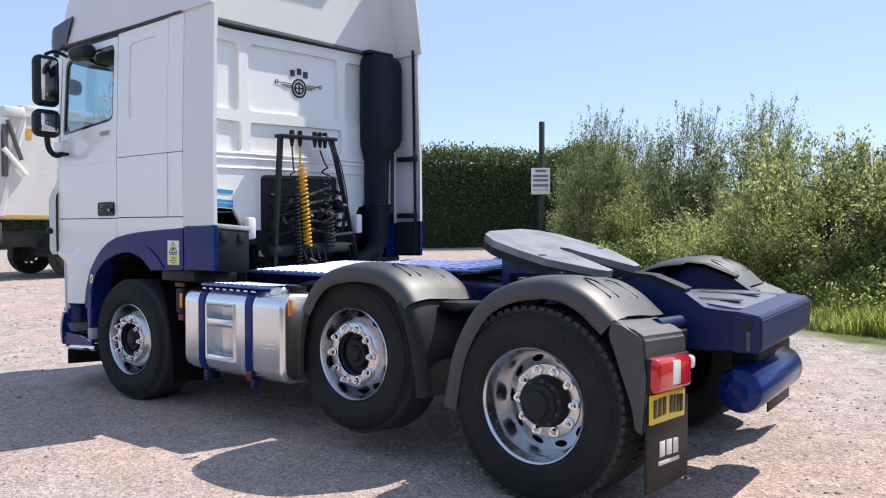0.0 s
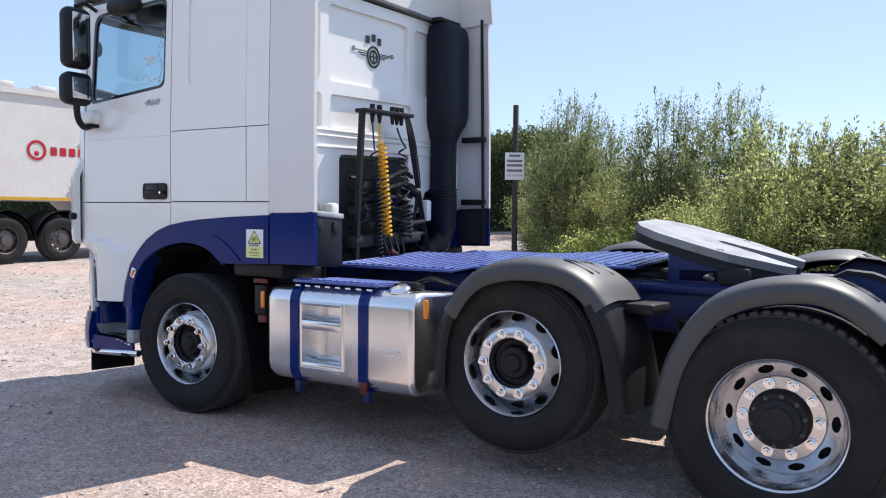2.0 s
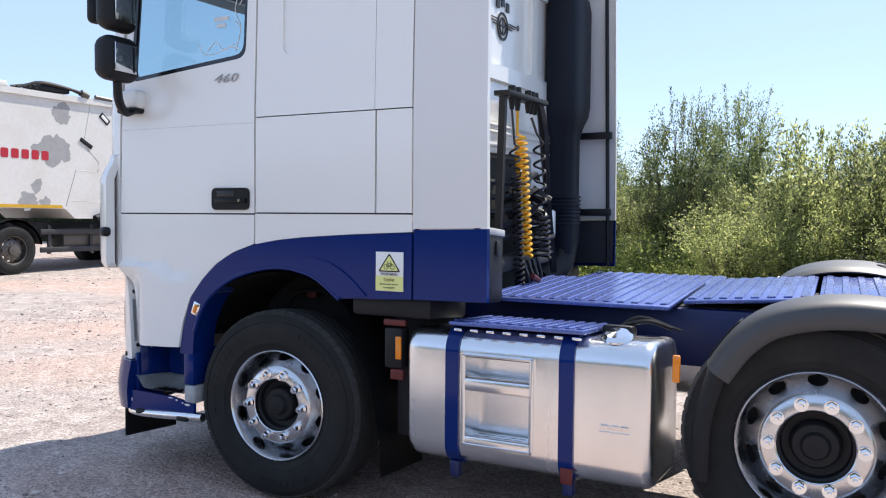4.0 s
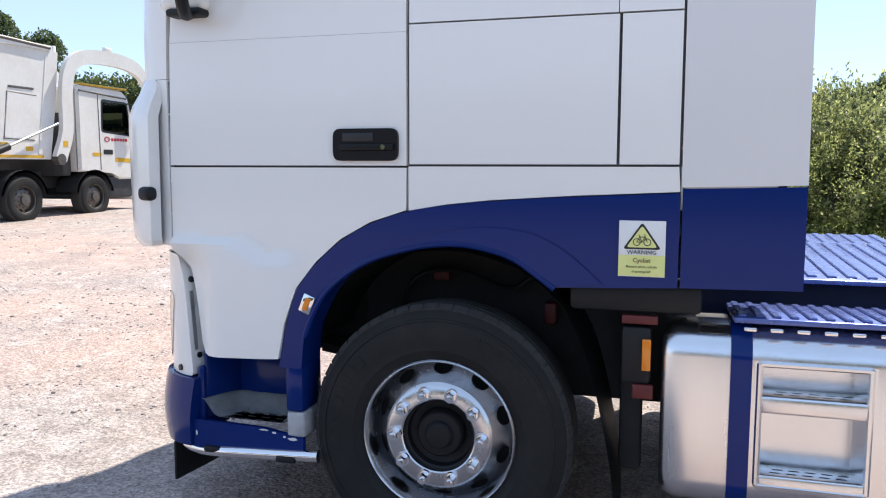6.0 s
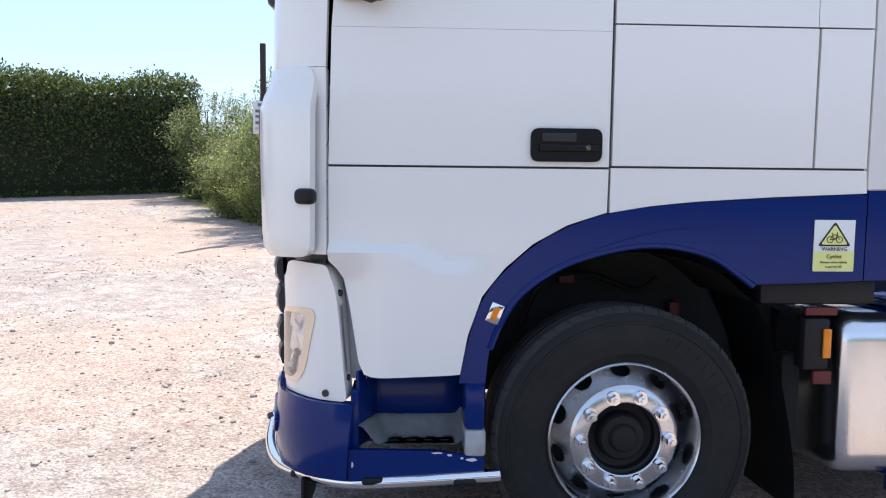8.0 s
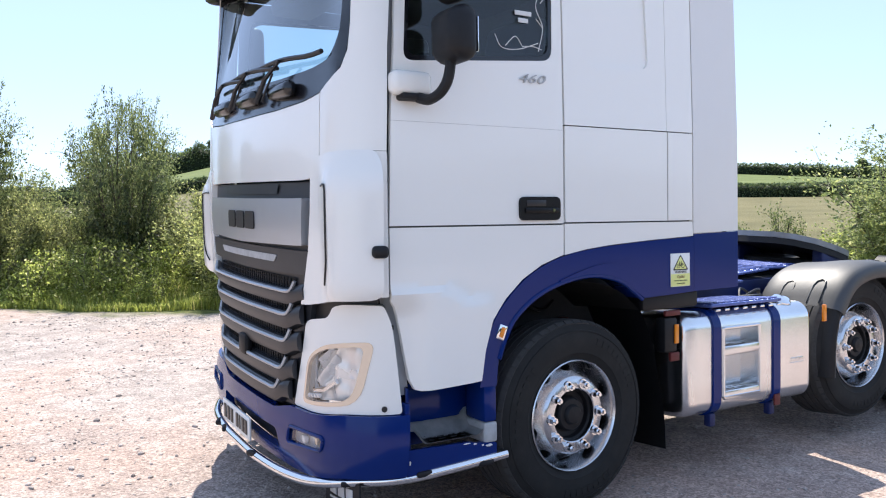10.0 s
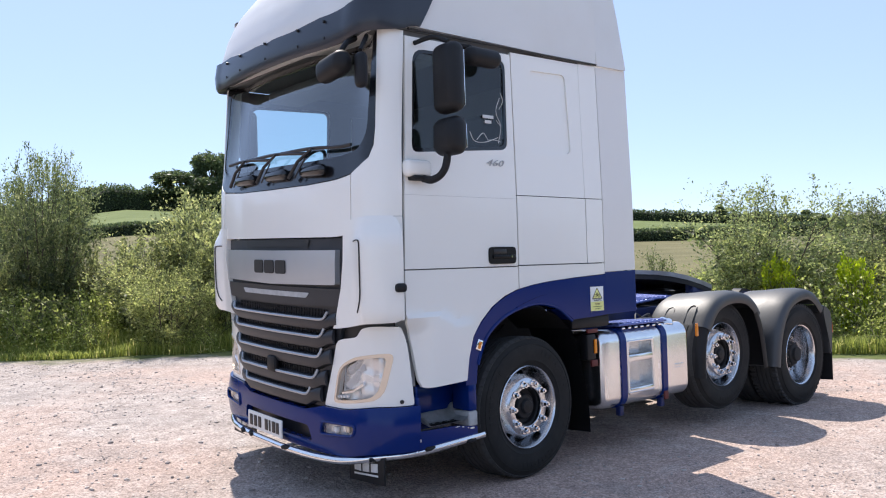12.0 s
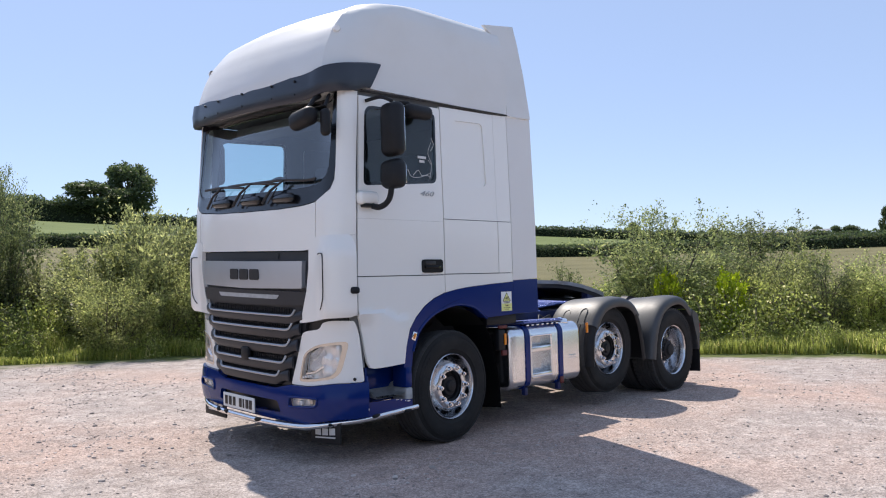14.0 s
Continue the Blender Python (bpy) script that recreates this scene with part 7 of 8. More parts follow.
def shrub(name, label, h, r, stems, leaves, size, material, category="bush", spread=0.6, wisps=10, low=0.14, full=0.0):
    """Many stems from one stool; rounded heads of leafy sprays on them, with gaps between, and thin shoots out of the top."""
    root = thing(name, label, category)
    wood = B()
    P, O = [], []

    def spray(p, q, count, loose):
        t = rng.uniform(0.0, 1.05, count)[:, None]
        sag = np.array([[0, 0, 1.0]]) * (t * (1 - t)) * 0.25 * (q - p).length
        pts = np.array(p)[None] * (1 - t) + np.array(q)[None] * t + sag + rng.normal(scale=loose, size=(count, 3))
        P.append(pts)
        o = pts - np.array([[0, 0, h * 0.35]])
        O.append(o / (np.linalg.norm(o, axis=1)[:, None] + 1e-6))

    heads = []
    for k in range(stems):
        a = 2 * math.pi * (k + rng.uniform(-0.4, 0.4)) / stems
        out_ = r * spread * rng.uniform(0.2, 1.15)
        hh = h * rng.uniform(0.55, 0.9) * (1 - 0.25 * (out_ / r) ** 2)
        b0 = Vector((0.12 * r * math.cos(a), 0.12 * r * math.sin(a), -0.1))
        b1 = Vector((out_ * 0.6 * math.cos(a), out_ * 0.6 * math.sin(a), hh * 0.45))
        b2 = Vector((out_ * math.cos(a + 0.2), out_ * math.sin(a + 0.2), hh * 0.94))
        path = smooth_path([b0, b1, b2], 5)
        tube(wood, path, [0.028 * h / 3 * (1 - 0.85 * i / (len(path) - 1)) + 0.004 for i in range(len(path))], 5, False)
        for f in (low, 0.32, 0.53, 0.74, 0.95):
            i = f * (len(path) - 1)
            c = path[int(i)].lerp(path[min(int(i) + 1, len(path) - 1)], i % 1)
            off = r * 0.30 * rng.uniform(0.3, 1.2)
            an = a + rng.uniform(-1.3, 1.3)
            heads.append((path[max(int(i) - 1, 0)], c + Vector((math.cos(an) * off, math.sin(an) * off, rng.uniform(-0.05, 0.2) * r)), r * rng.uniform(0.24, 0.40)))
    per = leaves / len(heads)
    for foot, c, rad in heads:
        tube(wood, [foot, foot.lerp(c, 0.6) + Vector((0, 0, 0.04)), c], [0.012, 0.009, 0.005], 4, False)
        n = 11
        for q in range(n):
            d = Vector(rng.normal(size=3))
            d.normalize()
            d.z = d.z * 0.75 + 0.35
            tipp = c + d * rad * rng.uniform(0.7, 1.35)
            if q % 3 == 0:
                tube(wood, [c, c.lerp(tipp, 0.5) + Vector((0, 0, 0.03)), tipp], [0.006, 0.004, 0.002], 3, False)
            spray(c.lerp(tipp, 0.15), tipp, max(3, int(per / n)), 0.045 + 0.09 * rad)
    for k in range(wisps):
        a, d = rng.uniform(0, 2 * math.pi), r * rng.uniform(0.05, 0.75)
        p = Vector((d * math.cos(a), d * math.sin(a), h * rng.uniform(0.62, 0.8)))
        q = p + Vector((rng.uniform(-0.15, 0.15) * r, rng.uniform(-0.15, 0.15) * r, h * rng.uniform(0.14, 0.27)))
        tube(wood, [p, q], [0.006, 0.002], 3, False)
        spray(p, q, 70, 0.035)
    # oversized leaves added deep inside the crown to block the light
    sizes = np.full(sum(len(q) for q in P), size)
    if full:
        for foot, c, rad in heads:
            m = int(full)
            d = rng.normal(size=(m, 3))
            d /= np.linalg.norm(d, axis=1)[:, None]
            pts = np.array(c)[None] * 0.94 + d * (rad * 0.7 * rng.uniform(0.1, 1.0, m))[:, None]
            pts[:, 2] = np.maximum(pts[:, 2], 0.05)
            P.append(pts)
            O.append(d * 0.2)
            sizes = np.concatenate([sizes, np.full(m, size * 2.3)])
    part("trunk", wood, BARK, root)
    me = leaf_mesh("crown", np.concatenate(P), sizes, material, np.concatenate(O))
    cr = new("crown", me)
    cr.parent = root
    return root


def mound(name, label, h, r, leaves, size, material, category="bramble"):
    """Low scrambling growth: leaves over an uneven heap with arching canes."""
    root = thing(name, label, category)
    wood = B()
    P, O = [], []
    for k in range(26):
        a = rng.uniform(0, 2 * math.pi)
        d = r * rng.uniform(0.3, 1.15)
        top = h * rng.uniform(0.55, 1.12)
        path = smooth_path([(0.15 * math.cos(a), 0.15 * math.sin(a), -0.05), (d * 0.5 * math.cos(a), d * 0.5 * math.sin(a), top), (d * math.cos(a + 0.3), d * math.sin(a + 0.3), top * rng.uniform(0.25, 0.8))], 6)
        tube(wood, path, 0.006, 3, False)
        m = int(leaves * 0.5 / 26)
        i = rng.integers(2, len(path), m)
        P.append(np.array([path[j] for j in i]) + rng.normal(scale=0.10, size=(m, 3)))
        O.append(np.tile([0, 0, 0.7], (m, 1)))
    m = leaves // 2
    rr = r * np.sqrt(rng.uniform(0, 1, m))
    aa = rng.uniform(0, 2 * math.pi, m)
    bumpy = 0.72 + 0.28 * np.sin(aa * 3 + rr * 4) * np.cos(aa * 2 - rr * 3)
    zz = h * bumpy * (1 - (rr / r) ** 2.2) * rng.uniform(0.25, 1.0, m) ** 0.4
    P.append(np.stack([rr * np.cos(aa), rr * np.sin(aa), zz], 1))
    O.append(np.stack([np.cos(aa) * 0.6, np.sin(aa) * 0.6, np.ones(m) * 0.6], 1))
    tagged(part("cane", wood, BARK, root), kind="stuff")
    me = leaf_mesh("foliage", np.concatenate(P), size, material, np.concatenate(O), 0.6)
    cr = new("foliage", me)
    cr.parent = root
    return root


def plant(src, places, group):
    """Copies of each source in turn; the first place of each takes the source itself. places: x, y, scale (across, up), source."""
    used = set()
    for x, y, sx, sz, k in places:
        a = rng.uniform(0, 360)
        if k in used:
            ob = copy_thing(src[k], Matrix())
        else:
            ob = src[k]
            used.add(k)
        tagged(ob, group=group)
        ob.location, ob.rotation_euler, ob.scale = (x, y, height(x, y)), (0, 0, radians(a)), (sx, sx, sz)


tall = [shrub("willow_bush", "broad olive-green willow bush with upright shoots", 2.7, 1.5, 14, 17000, 0.062, WILLOW, spread=0.75, wisps=16, full=22),
        shrub("birch_sapling", "tall dense dark green birch clump behind the gravel", 4.1, 1.75, 15, 26000, 0.066, BIRCH, spread=0.62, wisps=22, full=46),
        shrub("willow_bush", "tall green willow bush at the yard edge", 3.4, 1.5, 15, 23000, 0.062, HAZEL, spread=0.66, wisps=16, full=42),
        shrub("sapling", "young slender green sapling in the verge", 2.1, 0.75, 6, 5000, 0.050, BIRCH, spread=0.4, wisps=5),
        shrub("willow_bush", "tall tangled willow bush with long upright shoots", 2.7, 1.5, 15, 24000, 0.074, HAZELW, spread=0.75, wisps=18, full=40)]
plant(tall, [(-0.2, 12.0, 0.62, 0.95, 1), (-2.75, 12.7, 0.62, 1.0, 1), (-3.5, 14.2, 0.7, 0.85, 1), (0.45, 15.2, 0.72, 1.06, 1), (-1.5, 14.2, 0.9, 0.74, 2), (-1.35, 12.3, 0.62, 0.62, 0), (-2.0, 12.2, 0.6, 0.75, 4), (-3.0, 13.7, 0.7, 0.8, 4), (-0.75, 12.2, 0.5, 0.6, 4), (0.35, 12.0, 0.5, 0.75, 4), (-4.2, 15.2, 0.6, 0.5, 0), (-3.5, 14.6, 0.55, 0.5, 0),
             (2.5, 10.4, 0.9, 1.14, 4), (3.5, 10.6, 0.95, 1.06, 4), (1.5, 10.6, 0.85, 0.78, 4), (1.2, 9.0, 0.62, 0.6, 0), (2.2, 9.2, 0.6, 0.72, 0), (3.2, 9.0, 0.7, 0.7, 0), (4.6, 9.3, 1.0, 0.9, 4), (2.6, 12.4, 1.0, 0.9, 4), (5.8, 8.2, 1.0, 0.8, 0), (7.2, 7.0, 0.95, 0.75, 0), (4.4, 13.4, 1.0, 0.85, 2), (-3.4, 16.5, 0.7, 1.0, 1), (5.6, 11.6, 1.0, 0.8, 2),
             (9.9, 2.3, 1.0, 0.86, 2), (10.9, 3.2, 0.8, 0.62, 2), (8.4, 3.7, 0.75, 0.85, 3), (8.0, 4.4, 0.8, 0.75, 3), (11.0, -0.1, 0.7, 0.72, 0), (11.9, -1.7, 0.75, 0.7, 0), (12.7, -3.6, 0.85, 0.75, 0), (10.6, -0.8, 0.8, 0.8, 3), (11.4, 1.1, 0.9, 0.9, 3),
             (2.9, 11.6, 0.9, 1.5, 3), (13.5, -5.4, 0.9, 0.75, 0), (-4.9, 16.5, 0.9, 0.7, 2), (-5.0, 19.5, 1.1, 0.85, 2), (-7.2, 23.4, 1.1, 0.9, 1), (12.6, 1.4, 1.0, 0.8, 2)], "bushes along the yard edge")
lime = shrub("lime_leaf_bush", "small bush with bright lime-yellow leaves", 1.75, 0.65, 6, 1800, 0.10, LIMELEAF, spread=0.5)
plant([lime], [(8.9, 1.6, 0.5, 0.84, 0), (9.7, 0.7, 0.55, 0.82, 0)], "lime-leaved bushes")
mounds = [mound("bramble", "tangled green bramble bush at the gravel edge", 1.15, 1.3, 5200, 0.070, BRAMBLE), mound("weed_clump", "low green weeds and nettles on the verge", 0.75, 1.0, 3400, 0.060, BRAMBLE)]
pl = []
for (ax, ay), (bx, by) in zip(EDGE[2:10], EDGE[3:11]):
    L = math.hypot(bx - ax, by - ay)
    nx, ny = (by - ay) / L, -(bx - ax) / L
    for k in range(int(L / 0.75)):
        t = (k + rng.uniform(0, 1)) / max(1, int(L / 0.75))
        for off, kk, lo, hi in ((1.4, 1, 0.5, 0.85), (2.5, 0, 0.6, 0.95), (3.9, 0, 0.65, 1.0)):
            o = off + rng.uniform(-0.4, 0.4)
            x, y = ax + (bx - ax) * t + nx * o, ay + (by - ay) * t + ny * o
            if edge_distance(x, y) > 0.9:
                s_ = rng.uniform(lo, hi)
                pl.append((x, y, s_, s_ * rng.uniform(0.8, 1.1), kk))
pl += [(-2.7, 12.0, 0.6, 0.6, 1), (-2.2, 11.6, 0.75, 0.7, 0), (-1.6, 11.1, 0.75, 0.7, 0), (-0.9, 10.7, 0.8, 0.75, 0), (-3.1, 13.1, 0.5, 0.55, 1)]
plant(mounds, pl, "undergrowth along the yard edge")


def grass(n, lo, hi, length, seed_pts, name, label, density=1.0):
    pos, ln = [], []
    while len(pos) < n:
        k = rng.integers(0, len(seed_pts) - 1)
        (ax, ay), (bx, by) = seed_pts[k], seed_pts[k + 1]
        L = math.hypot(bx - ax, by - ay)
        if rng.uniform(0, 14) > L:
            continue
        t, o = rng.uniform(0, 1), lo + (hi - lo) * rng.uniform(0, 1) ** 1.3
        x, y = ax + (bx - ax) * t + (by - ay) / L * o, ay + (by - ay) * t - (bx - ax) / L * o
        c = noise.noise((x * 0.8, y * 0.8, 7))
        if o < 0.35 + 0.5 * c + 0.2 or c < -0.55:
            continue
        pos.append((x, y, height(x, y) - 0.01))
        ln.append(length * (0.5 + 0.6 * (c + 0.5)) * min(1, 0.4 + o * 0.5))
    pos, ln = np.array(pos), np.array(ln) * rng.uniform(0.6, 1.3, n)
    a = rng.uniform(0, 2 * math.pi, n)
    bend = rng.uniform(0.1, 0.7, n)
    side_ = np.stack([-np.sin(a), np.cos(a), np.zeros(n)], 1) * (0.004 + 0.006 * rng.uniform(0, 1, n))[:, None]
    fw = np.stack([np.cos(a), np.sin(a), np.zeros(n)], 1)
    up_ = np.array([[0, 0, 1.0]])
    v = np.empty((n, 5, 3))
    mid = pos + up_ * (ln * 0.6)[:, None] + fw * (ln * bend * 0.25)[:, None]
    v[:, 0], v[:, 1], v[:, 2], v[:, 3] = pos - side_, pos + side_, mid + side_ * 0.8, mid - side_ * 0.8
    v[:, 4] = pos + up_ * (ln * (1 - bend * 0.25))[:, None] + fw * (ln * bend * 0.8)[:, None]
    me = bpy.data.meshes.new(name)
    me.vertices.add(5 * n)
    me.vertices.foreach_set("co", v.reshape(-1))
    base = np.arange(n)[:, None] * 5
    idx = np.concatenate([base + np.array([0, 1, 2]), base + np.array([0, 2, 3]), base + np.array([3, 2, 4])], 1).reshape(-1)
    me.loops.add(9 * n)
    me.loops.foreach_set("vertex_index", idx.astype(np.int32))
    me.polygons.add(3 * n)
    me.polygons.foreach_set("loop_start", np.arange(0, 9 * n, 3, dtype=np.int32))
    me.materials.append(GRASS)
    me.update()
    tagged(new(name, me), label, "grass", kind="stuff")


grass(110000, 0.0, 3.0, 0.36, EDGE[2:11], "verge_grass", "long green and straw-coloured verge grass")
grass(12000, 0.0, 2.0, 0.35, EDGE[10:15], "hedge_grass", "green grass strip below the hedge")


def hedge_row(name, pts, h, w, n, size, material, label, kind="", wild=0.5, core=True, lump=0.35):
    """A long hedge on the ground: leaves over an uneven core, coloured dark as its inner shade."""
    segs = [(Vector(a), Vector(b)) for a, b in zip(pts, pts[1:])]
    tot = sum((b - a).length for a, b in segs)
    root = thing(name, label, "hedge", kind=kind)
    P, O = [], []
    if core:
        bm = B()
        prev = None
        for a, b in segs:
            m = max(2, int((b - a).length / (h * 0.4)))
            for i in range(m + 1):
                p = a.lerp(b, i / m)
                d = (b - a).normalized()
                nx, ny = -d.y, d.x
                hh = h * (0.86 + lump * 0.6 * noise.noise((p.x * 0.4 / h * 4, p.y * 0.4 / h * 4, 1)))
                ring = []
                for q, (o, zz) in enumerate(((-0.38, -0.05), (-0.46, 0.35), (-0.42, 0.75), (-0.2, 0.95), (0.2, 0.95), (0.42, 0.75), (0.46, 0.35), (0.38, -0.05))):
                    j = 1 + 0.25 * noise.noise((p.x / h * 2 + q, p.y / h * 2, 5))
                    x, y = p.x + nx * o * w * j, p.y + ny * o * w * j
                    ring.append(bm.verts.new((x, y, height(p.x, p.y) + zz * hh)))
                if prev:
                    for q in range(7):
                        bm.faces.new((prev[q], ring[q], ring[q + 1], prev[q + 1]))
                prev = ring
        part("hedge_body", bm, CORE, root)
    for a, b in segs:
        m = int(n * (b - a).length / tot)
        t = rng.uniform(0, 1, m)
        d = (b - a).normalized()
        th = rng.uniform(-0.15, math.pi + 0.15, m)
        rad = 1 + rng.normal(scale=0.05 * wild, size=m)
        x0, y0 = a.x + (b.x - a.x) * t, a.y + (b.y - a.y) * t
        hh = np.array([h * (0.92 + lump * 0.6 * noise.noise((x * 0.4 / h * 4, y * 0.4 / h * 4, 1))) for x, y in zip(x0, y0)])
        c, s_ = np.cos(th), np.sin(th)
        o = np.sign(c) * np.abs(c) ** 0.5 * 0.5 * w * rad
        z = np.abs(s_) ** 0.55 * np.sign(s_) * hh * rad
        g = np.array([height(x, y) for x, y in zip(x0, y0)])
        P.append(np.stack([x0 - d.y * o, y0 + d.x * o, g + np.maximum(z, 0.02)], 1))
        O.append(np.stack([-d.y * c, d.x * c, s_], 1))
    me = leaf_mesh("foliage", np.concatenate(P), size, material, np.concatenate(O), 0.6)
    cr = new("foliage", me)
    cr.parent = root
    return root


# near-black green of the hedge cores, shade put in as colour
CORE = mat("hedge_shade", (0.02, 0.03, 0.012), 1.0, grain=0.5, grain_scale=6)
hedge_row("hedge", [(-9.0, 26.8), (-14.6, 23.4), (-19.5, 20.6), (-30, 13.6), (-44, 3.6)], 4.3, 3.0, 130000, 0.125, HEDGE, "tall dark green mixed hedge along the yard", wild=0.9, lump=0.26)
# unseen hedge behind the camera, added so the paintwork reflects something dark
hedge_row("hedge", [(-26, -30), (-6, -24), (14, -23), (34, -32)], 4.0, 3.0, 16000, 0.30, HEDGE, "unseen green hedge added behind the camera for dark reflections", wild=0.8)


def arc(r, a0, a1, n, wob=2.0):
    return [(r * math.cos(radians(a0 + (a1 - a0) * i / n)) + wob * math.sin(i * 1.7), r * math.sin(radians(a0 + (a1 - a0) * i / n)) + wob * math.cos(i * 2.3)) for i in range(n + 1)]


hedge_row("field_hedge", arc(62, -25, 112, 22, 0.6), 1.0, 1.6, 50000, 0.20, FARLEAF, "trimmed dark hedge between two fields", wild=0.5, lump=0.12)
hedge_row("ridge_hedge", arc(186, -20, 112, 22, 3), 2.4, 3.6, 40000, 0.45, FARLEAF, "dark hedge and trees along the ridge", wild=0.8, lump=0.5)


def far_tree(x, y, h, r, n, size):
    root = thing("field_tree", "large dark green broadleaf tree on the ridge", "tree")
    bm = tube(B(), smooth_path([(0, 0, -0.3), (0.1, 0, h * 0.3), (0, 0.1, h * 0.6)], 4), [0.06 * r, 0.055 * r, 0.05 * r, 0.05 * r, 0.045 * r, 0.04 * r, 0.03 * r, 0.02 * r, 0.02 * r], 8)
    P, O = [], []
    for k in range(26):
        a, e = rng.uniform(0, 2 * math.pi), rng.uniform(-0.9, 1.1)
        c = np.array([math.cos(a) * r * 0.72 * math.cos(e) * rng.uniform(0.6, 1.15), math.sin(a) * r * 0.72 * math.cos(e) * rng.uniform(0.6, 1.15), h * 0.50 + h * 0.38 * math.sin(e)])
        tube(bm, [(0, 0, h * 0.35), tuple(c * 0.6 + np.array([0, 0, h * 0.16])), tuple(c)], [0.03 * r, 0.02 * r, 0.006 * r], 5, False)
        m = n // 26
        d = rng.normal(size=(m, 3))
        d /= np.linalg.norm(d, axis=1)[:, None]
        P.append(c + d * (r * rng.uniform(0.22, 0.4) * rng.uniform(0.4, 1.2, m))[:, None] * np.array([1, 1, 0.8]))
        O.append(d)
    part("trunk", bm, BARK, root)
    me = leaf_mesh("crown", np.concatenate(P), size, FARLEAF, np.concatenate(O), 0.7)
    cr = new("crown", me)
    cr.parent = root
    root.location = (x, y, height(x, y))
    return root


def polar(az, r, cx=-5.0, cy=-6.1):
    return cx + r * math.cos(radians(az)), cy + r * math.sin(radians(az))


hedge_row("copse", [polar(a, 187) for a in (66.5, 68.5, 70.5, 73, 76, 80)], 5.2, 6.0, 9000, 0.5, FARLEAF, "dark wood along the ridge", wild=1.2, lump=0.7)
x, y = polar(66.8, 190)
tree = far_tree(x, y, 15.0, 5.6, 12000, 0.6)
x, y = polar(68.9, 186)
t2 = copy_thing(tree, Matrix.Translation((x, y, height(x, y))))
t2.scale = (1.3, 1.3, 0.66)
for az, r, sx, sz in ((31.2, 188, 0.25, 0.3), (25.8, 205, 0.3, 0.28), (23.3, 205, 0.25, 0.26), (22.2, 205, 0.28, 0.27), (20.8, 205, 0.3, 0.3), (19.3, 205, 0.3, 0.3), (18.2, 205, 0.3, 0.3), (17.3, 205, 0.45, 0.3), (15.2, 205, 0.35, 0.6), (74.5, 190, 0.6, 0.42), (94, 190, 1.0, 0.35), (115, 75, 0.55, 0.5)):
    x, y = polar(az, r) if r > 100 else polar(az, r, 1.2, -4.0)
    o = copy_thing(tree, Matrix.Translation((x, y, height(x, y))))
    o.scale = (sx, sx, sz)
x, y = polar(136.4, 66, 1.7, -4.2)
ash = far_tree(x, y, 12.9, 2.5, 9000, 0.24)
tagged(ash, "slender dark green tree beyond the refuse truck", "tree")
for az, r, sx, sz in ((133.6, 68, 0.9, 0.92), (141.5, 72, 1.1, 0.86), (134.9, 70, 0.9, 0.84)):
    x, y = polar(az, r, 1.7, -4.2)
    o = copy_thing(ash, Matrix.Translation((x, y, height(x, y))))
    o.scale = (sx, sx, sz)
for az in (22.6, 19.8):
    x, y = polar(az, 198)
    m = Matrix.Translation((x, y, height(x, y))) @ Matrix.Rotation(radians(az), 4, "Z")
    ob = finish("farm_shed", box(B(), (0, 0, 1.2), (6, 8, 2.4), 0.05, m), mat("shed_wall", (0.30, 0.31, 0.31), 0.7, stain=0.3))
    tagged(ob, "low grey farm shed on the far ridge", "shed")
    bm = B()
    prof = [(-3.3, 2.35), (0, 3.1), (3.3, 2.35)]
    rr = [[bm.verts.new(m @ Vector((a, yy, z))) for a, z in prof] for yy in (-4.3, 4.3)]
    for k in range(2):
        bm.faces.new((rr[0][k], rr[0][k + 1], rr[1][k + 1], rr[1][k]))
    bmesh.ops.solidify(bm, geom=bm.faces, thickness=0.12)
    part("roof", bm, mat("shed_roof", (0.42, 0.43, 0.44), 0.6, stain=0.2), ob)

# sign post
POST = mat("weathered_post", (0.035, 0.03, 0.027), 0.85, grain=0.4, grain_scale=30, bump=0.2, bump_scale=60)
px, py = -3.52, 11.35
pg = height(px, py)
post = tagged(finish("sign_post", box(B(), (px, py, (3.92 + pg) / 2 - 0.1), (0.10, 0.10, 3.92 - pg + 0.2), 0.008), POST), "dark wooden post with a small white notice", "sign")
SB = mat("notice_board", (0.72, 0.72, 0.70), 0.5, stain=0.3, stain_scale=6)
sm = Matrix.Translation((px + 0.02, py - 0.08, 2.52)) @ Matrix.Rotation(radians(35), 4, "Z")
board = part("notice_board", box(B(), (0, 0, 0), (0.44, 0.02, 0.62), 0.006, sm), SB, post, "white notice board")
fm_ = sm @ Matrix.Translation((0, -0.0125, 0)) @ Matrix.Rotation(radians(90), 4, "X")
GREYINK = mat("faded_ink", (0.16, 0.16, 0.17), 0.6)
for z, w in ((0.24, 0.26), (0.12, 0.36), (0.02, 0.36), (-0.10, 0.36)):
    part("notice_bar", box(B(), (0, -0.013, z), (w, 0.003, 0.055), 0.001, sm), GREYINK, board)
part("notice_text", text_mesh("FOR FURTHER", 0.058, fm_ @ Matrix.Translation((0, -0.21, 0)), 0.001), GREYINK, board)

# loose stones on the gravel
STONE = mat("stone", (0.50, 0.44, 0.40), 0.9, grain=0.4, grain_scale=40)
sn = STONE.node_tree.nodes
tone, pick = sn.new("ShaderNodeValToRGB"), sn.new("ShaderNodeNewGeometry")
tone.color_ramp.elements[0].color, tone.color_ramp.elements[1].color = (0.20, 0.175, 0.16, 1), (0.60, 0.53, 0.485, 1)
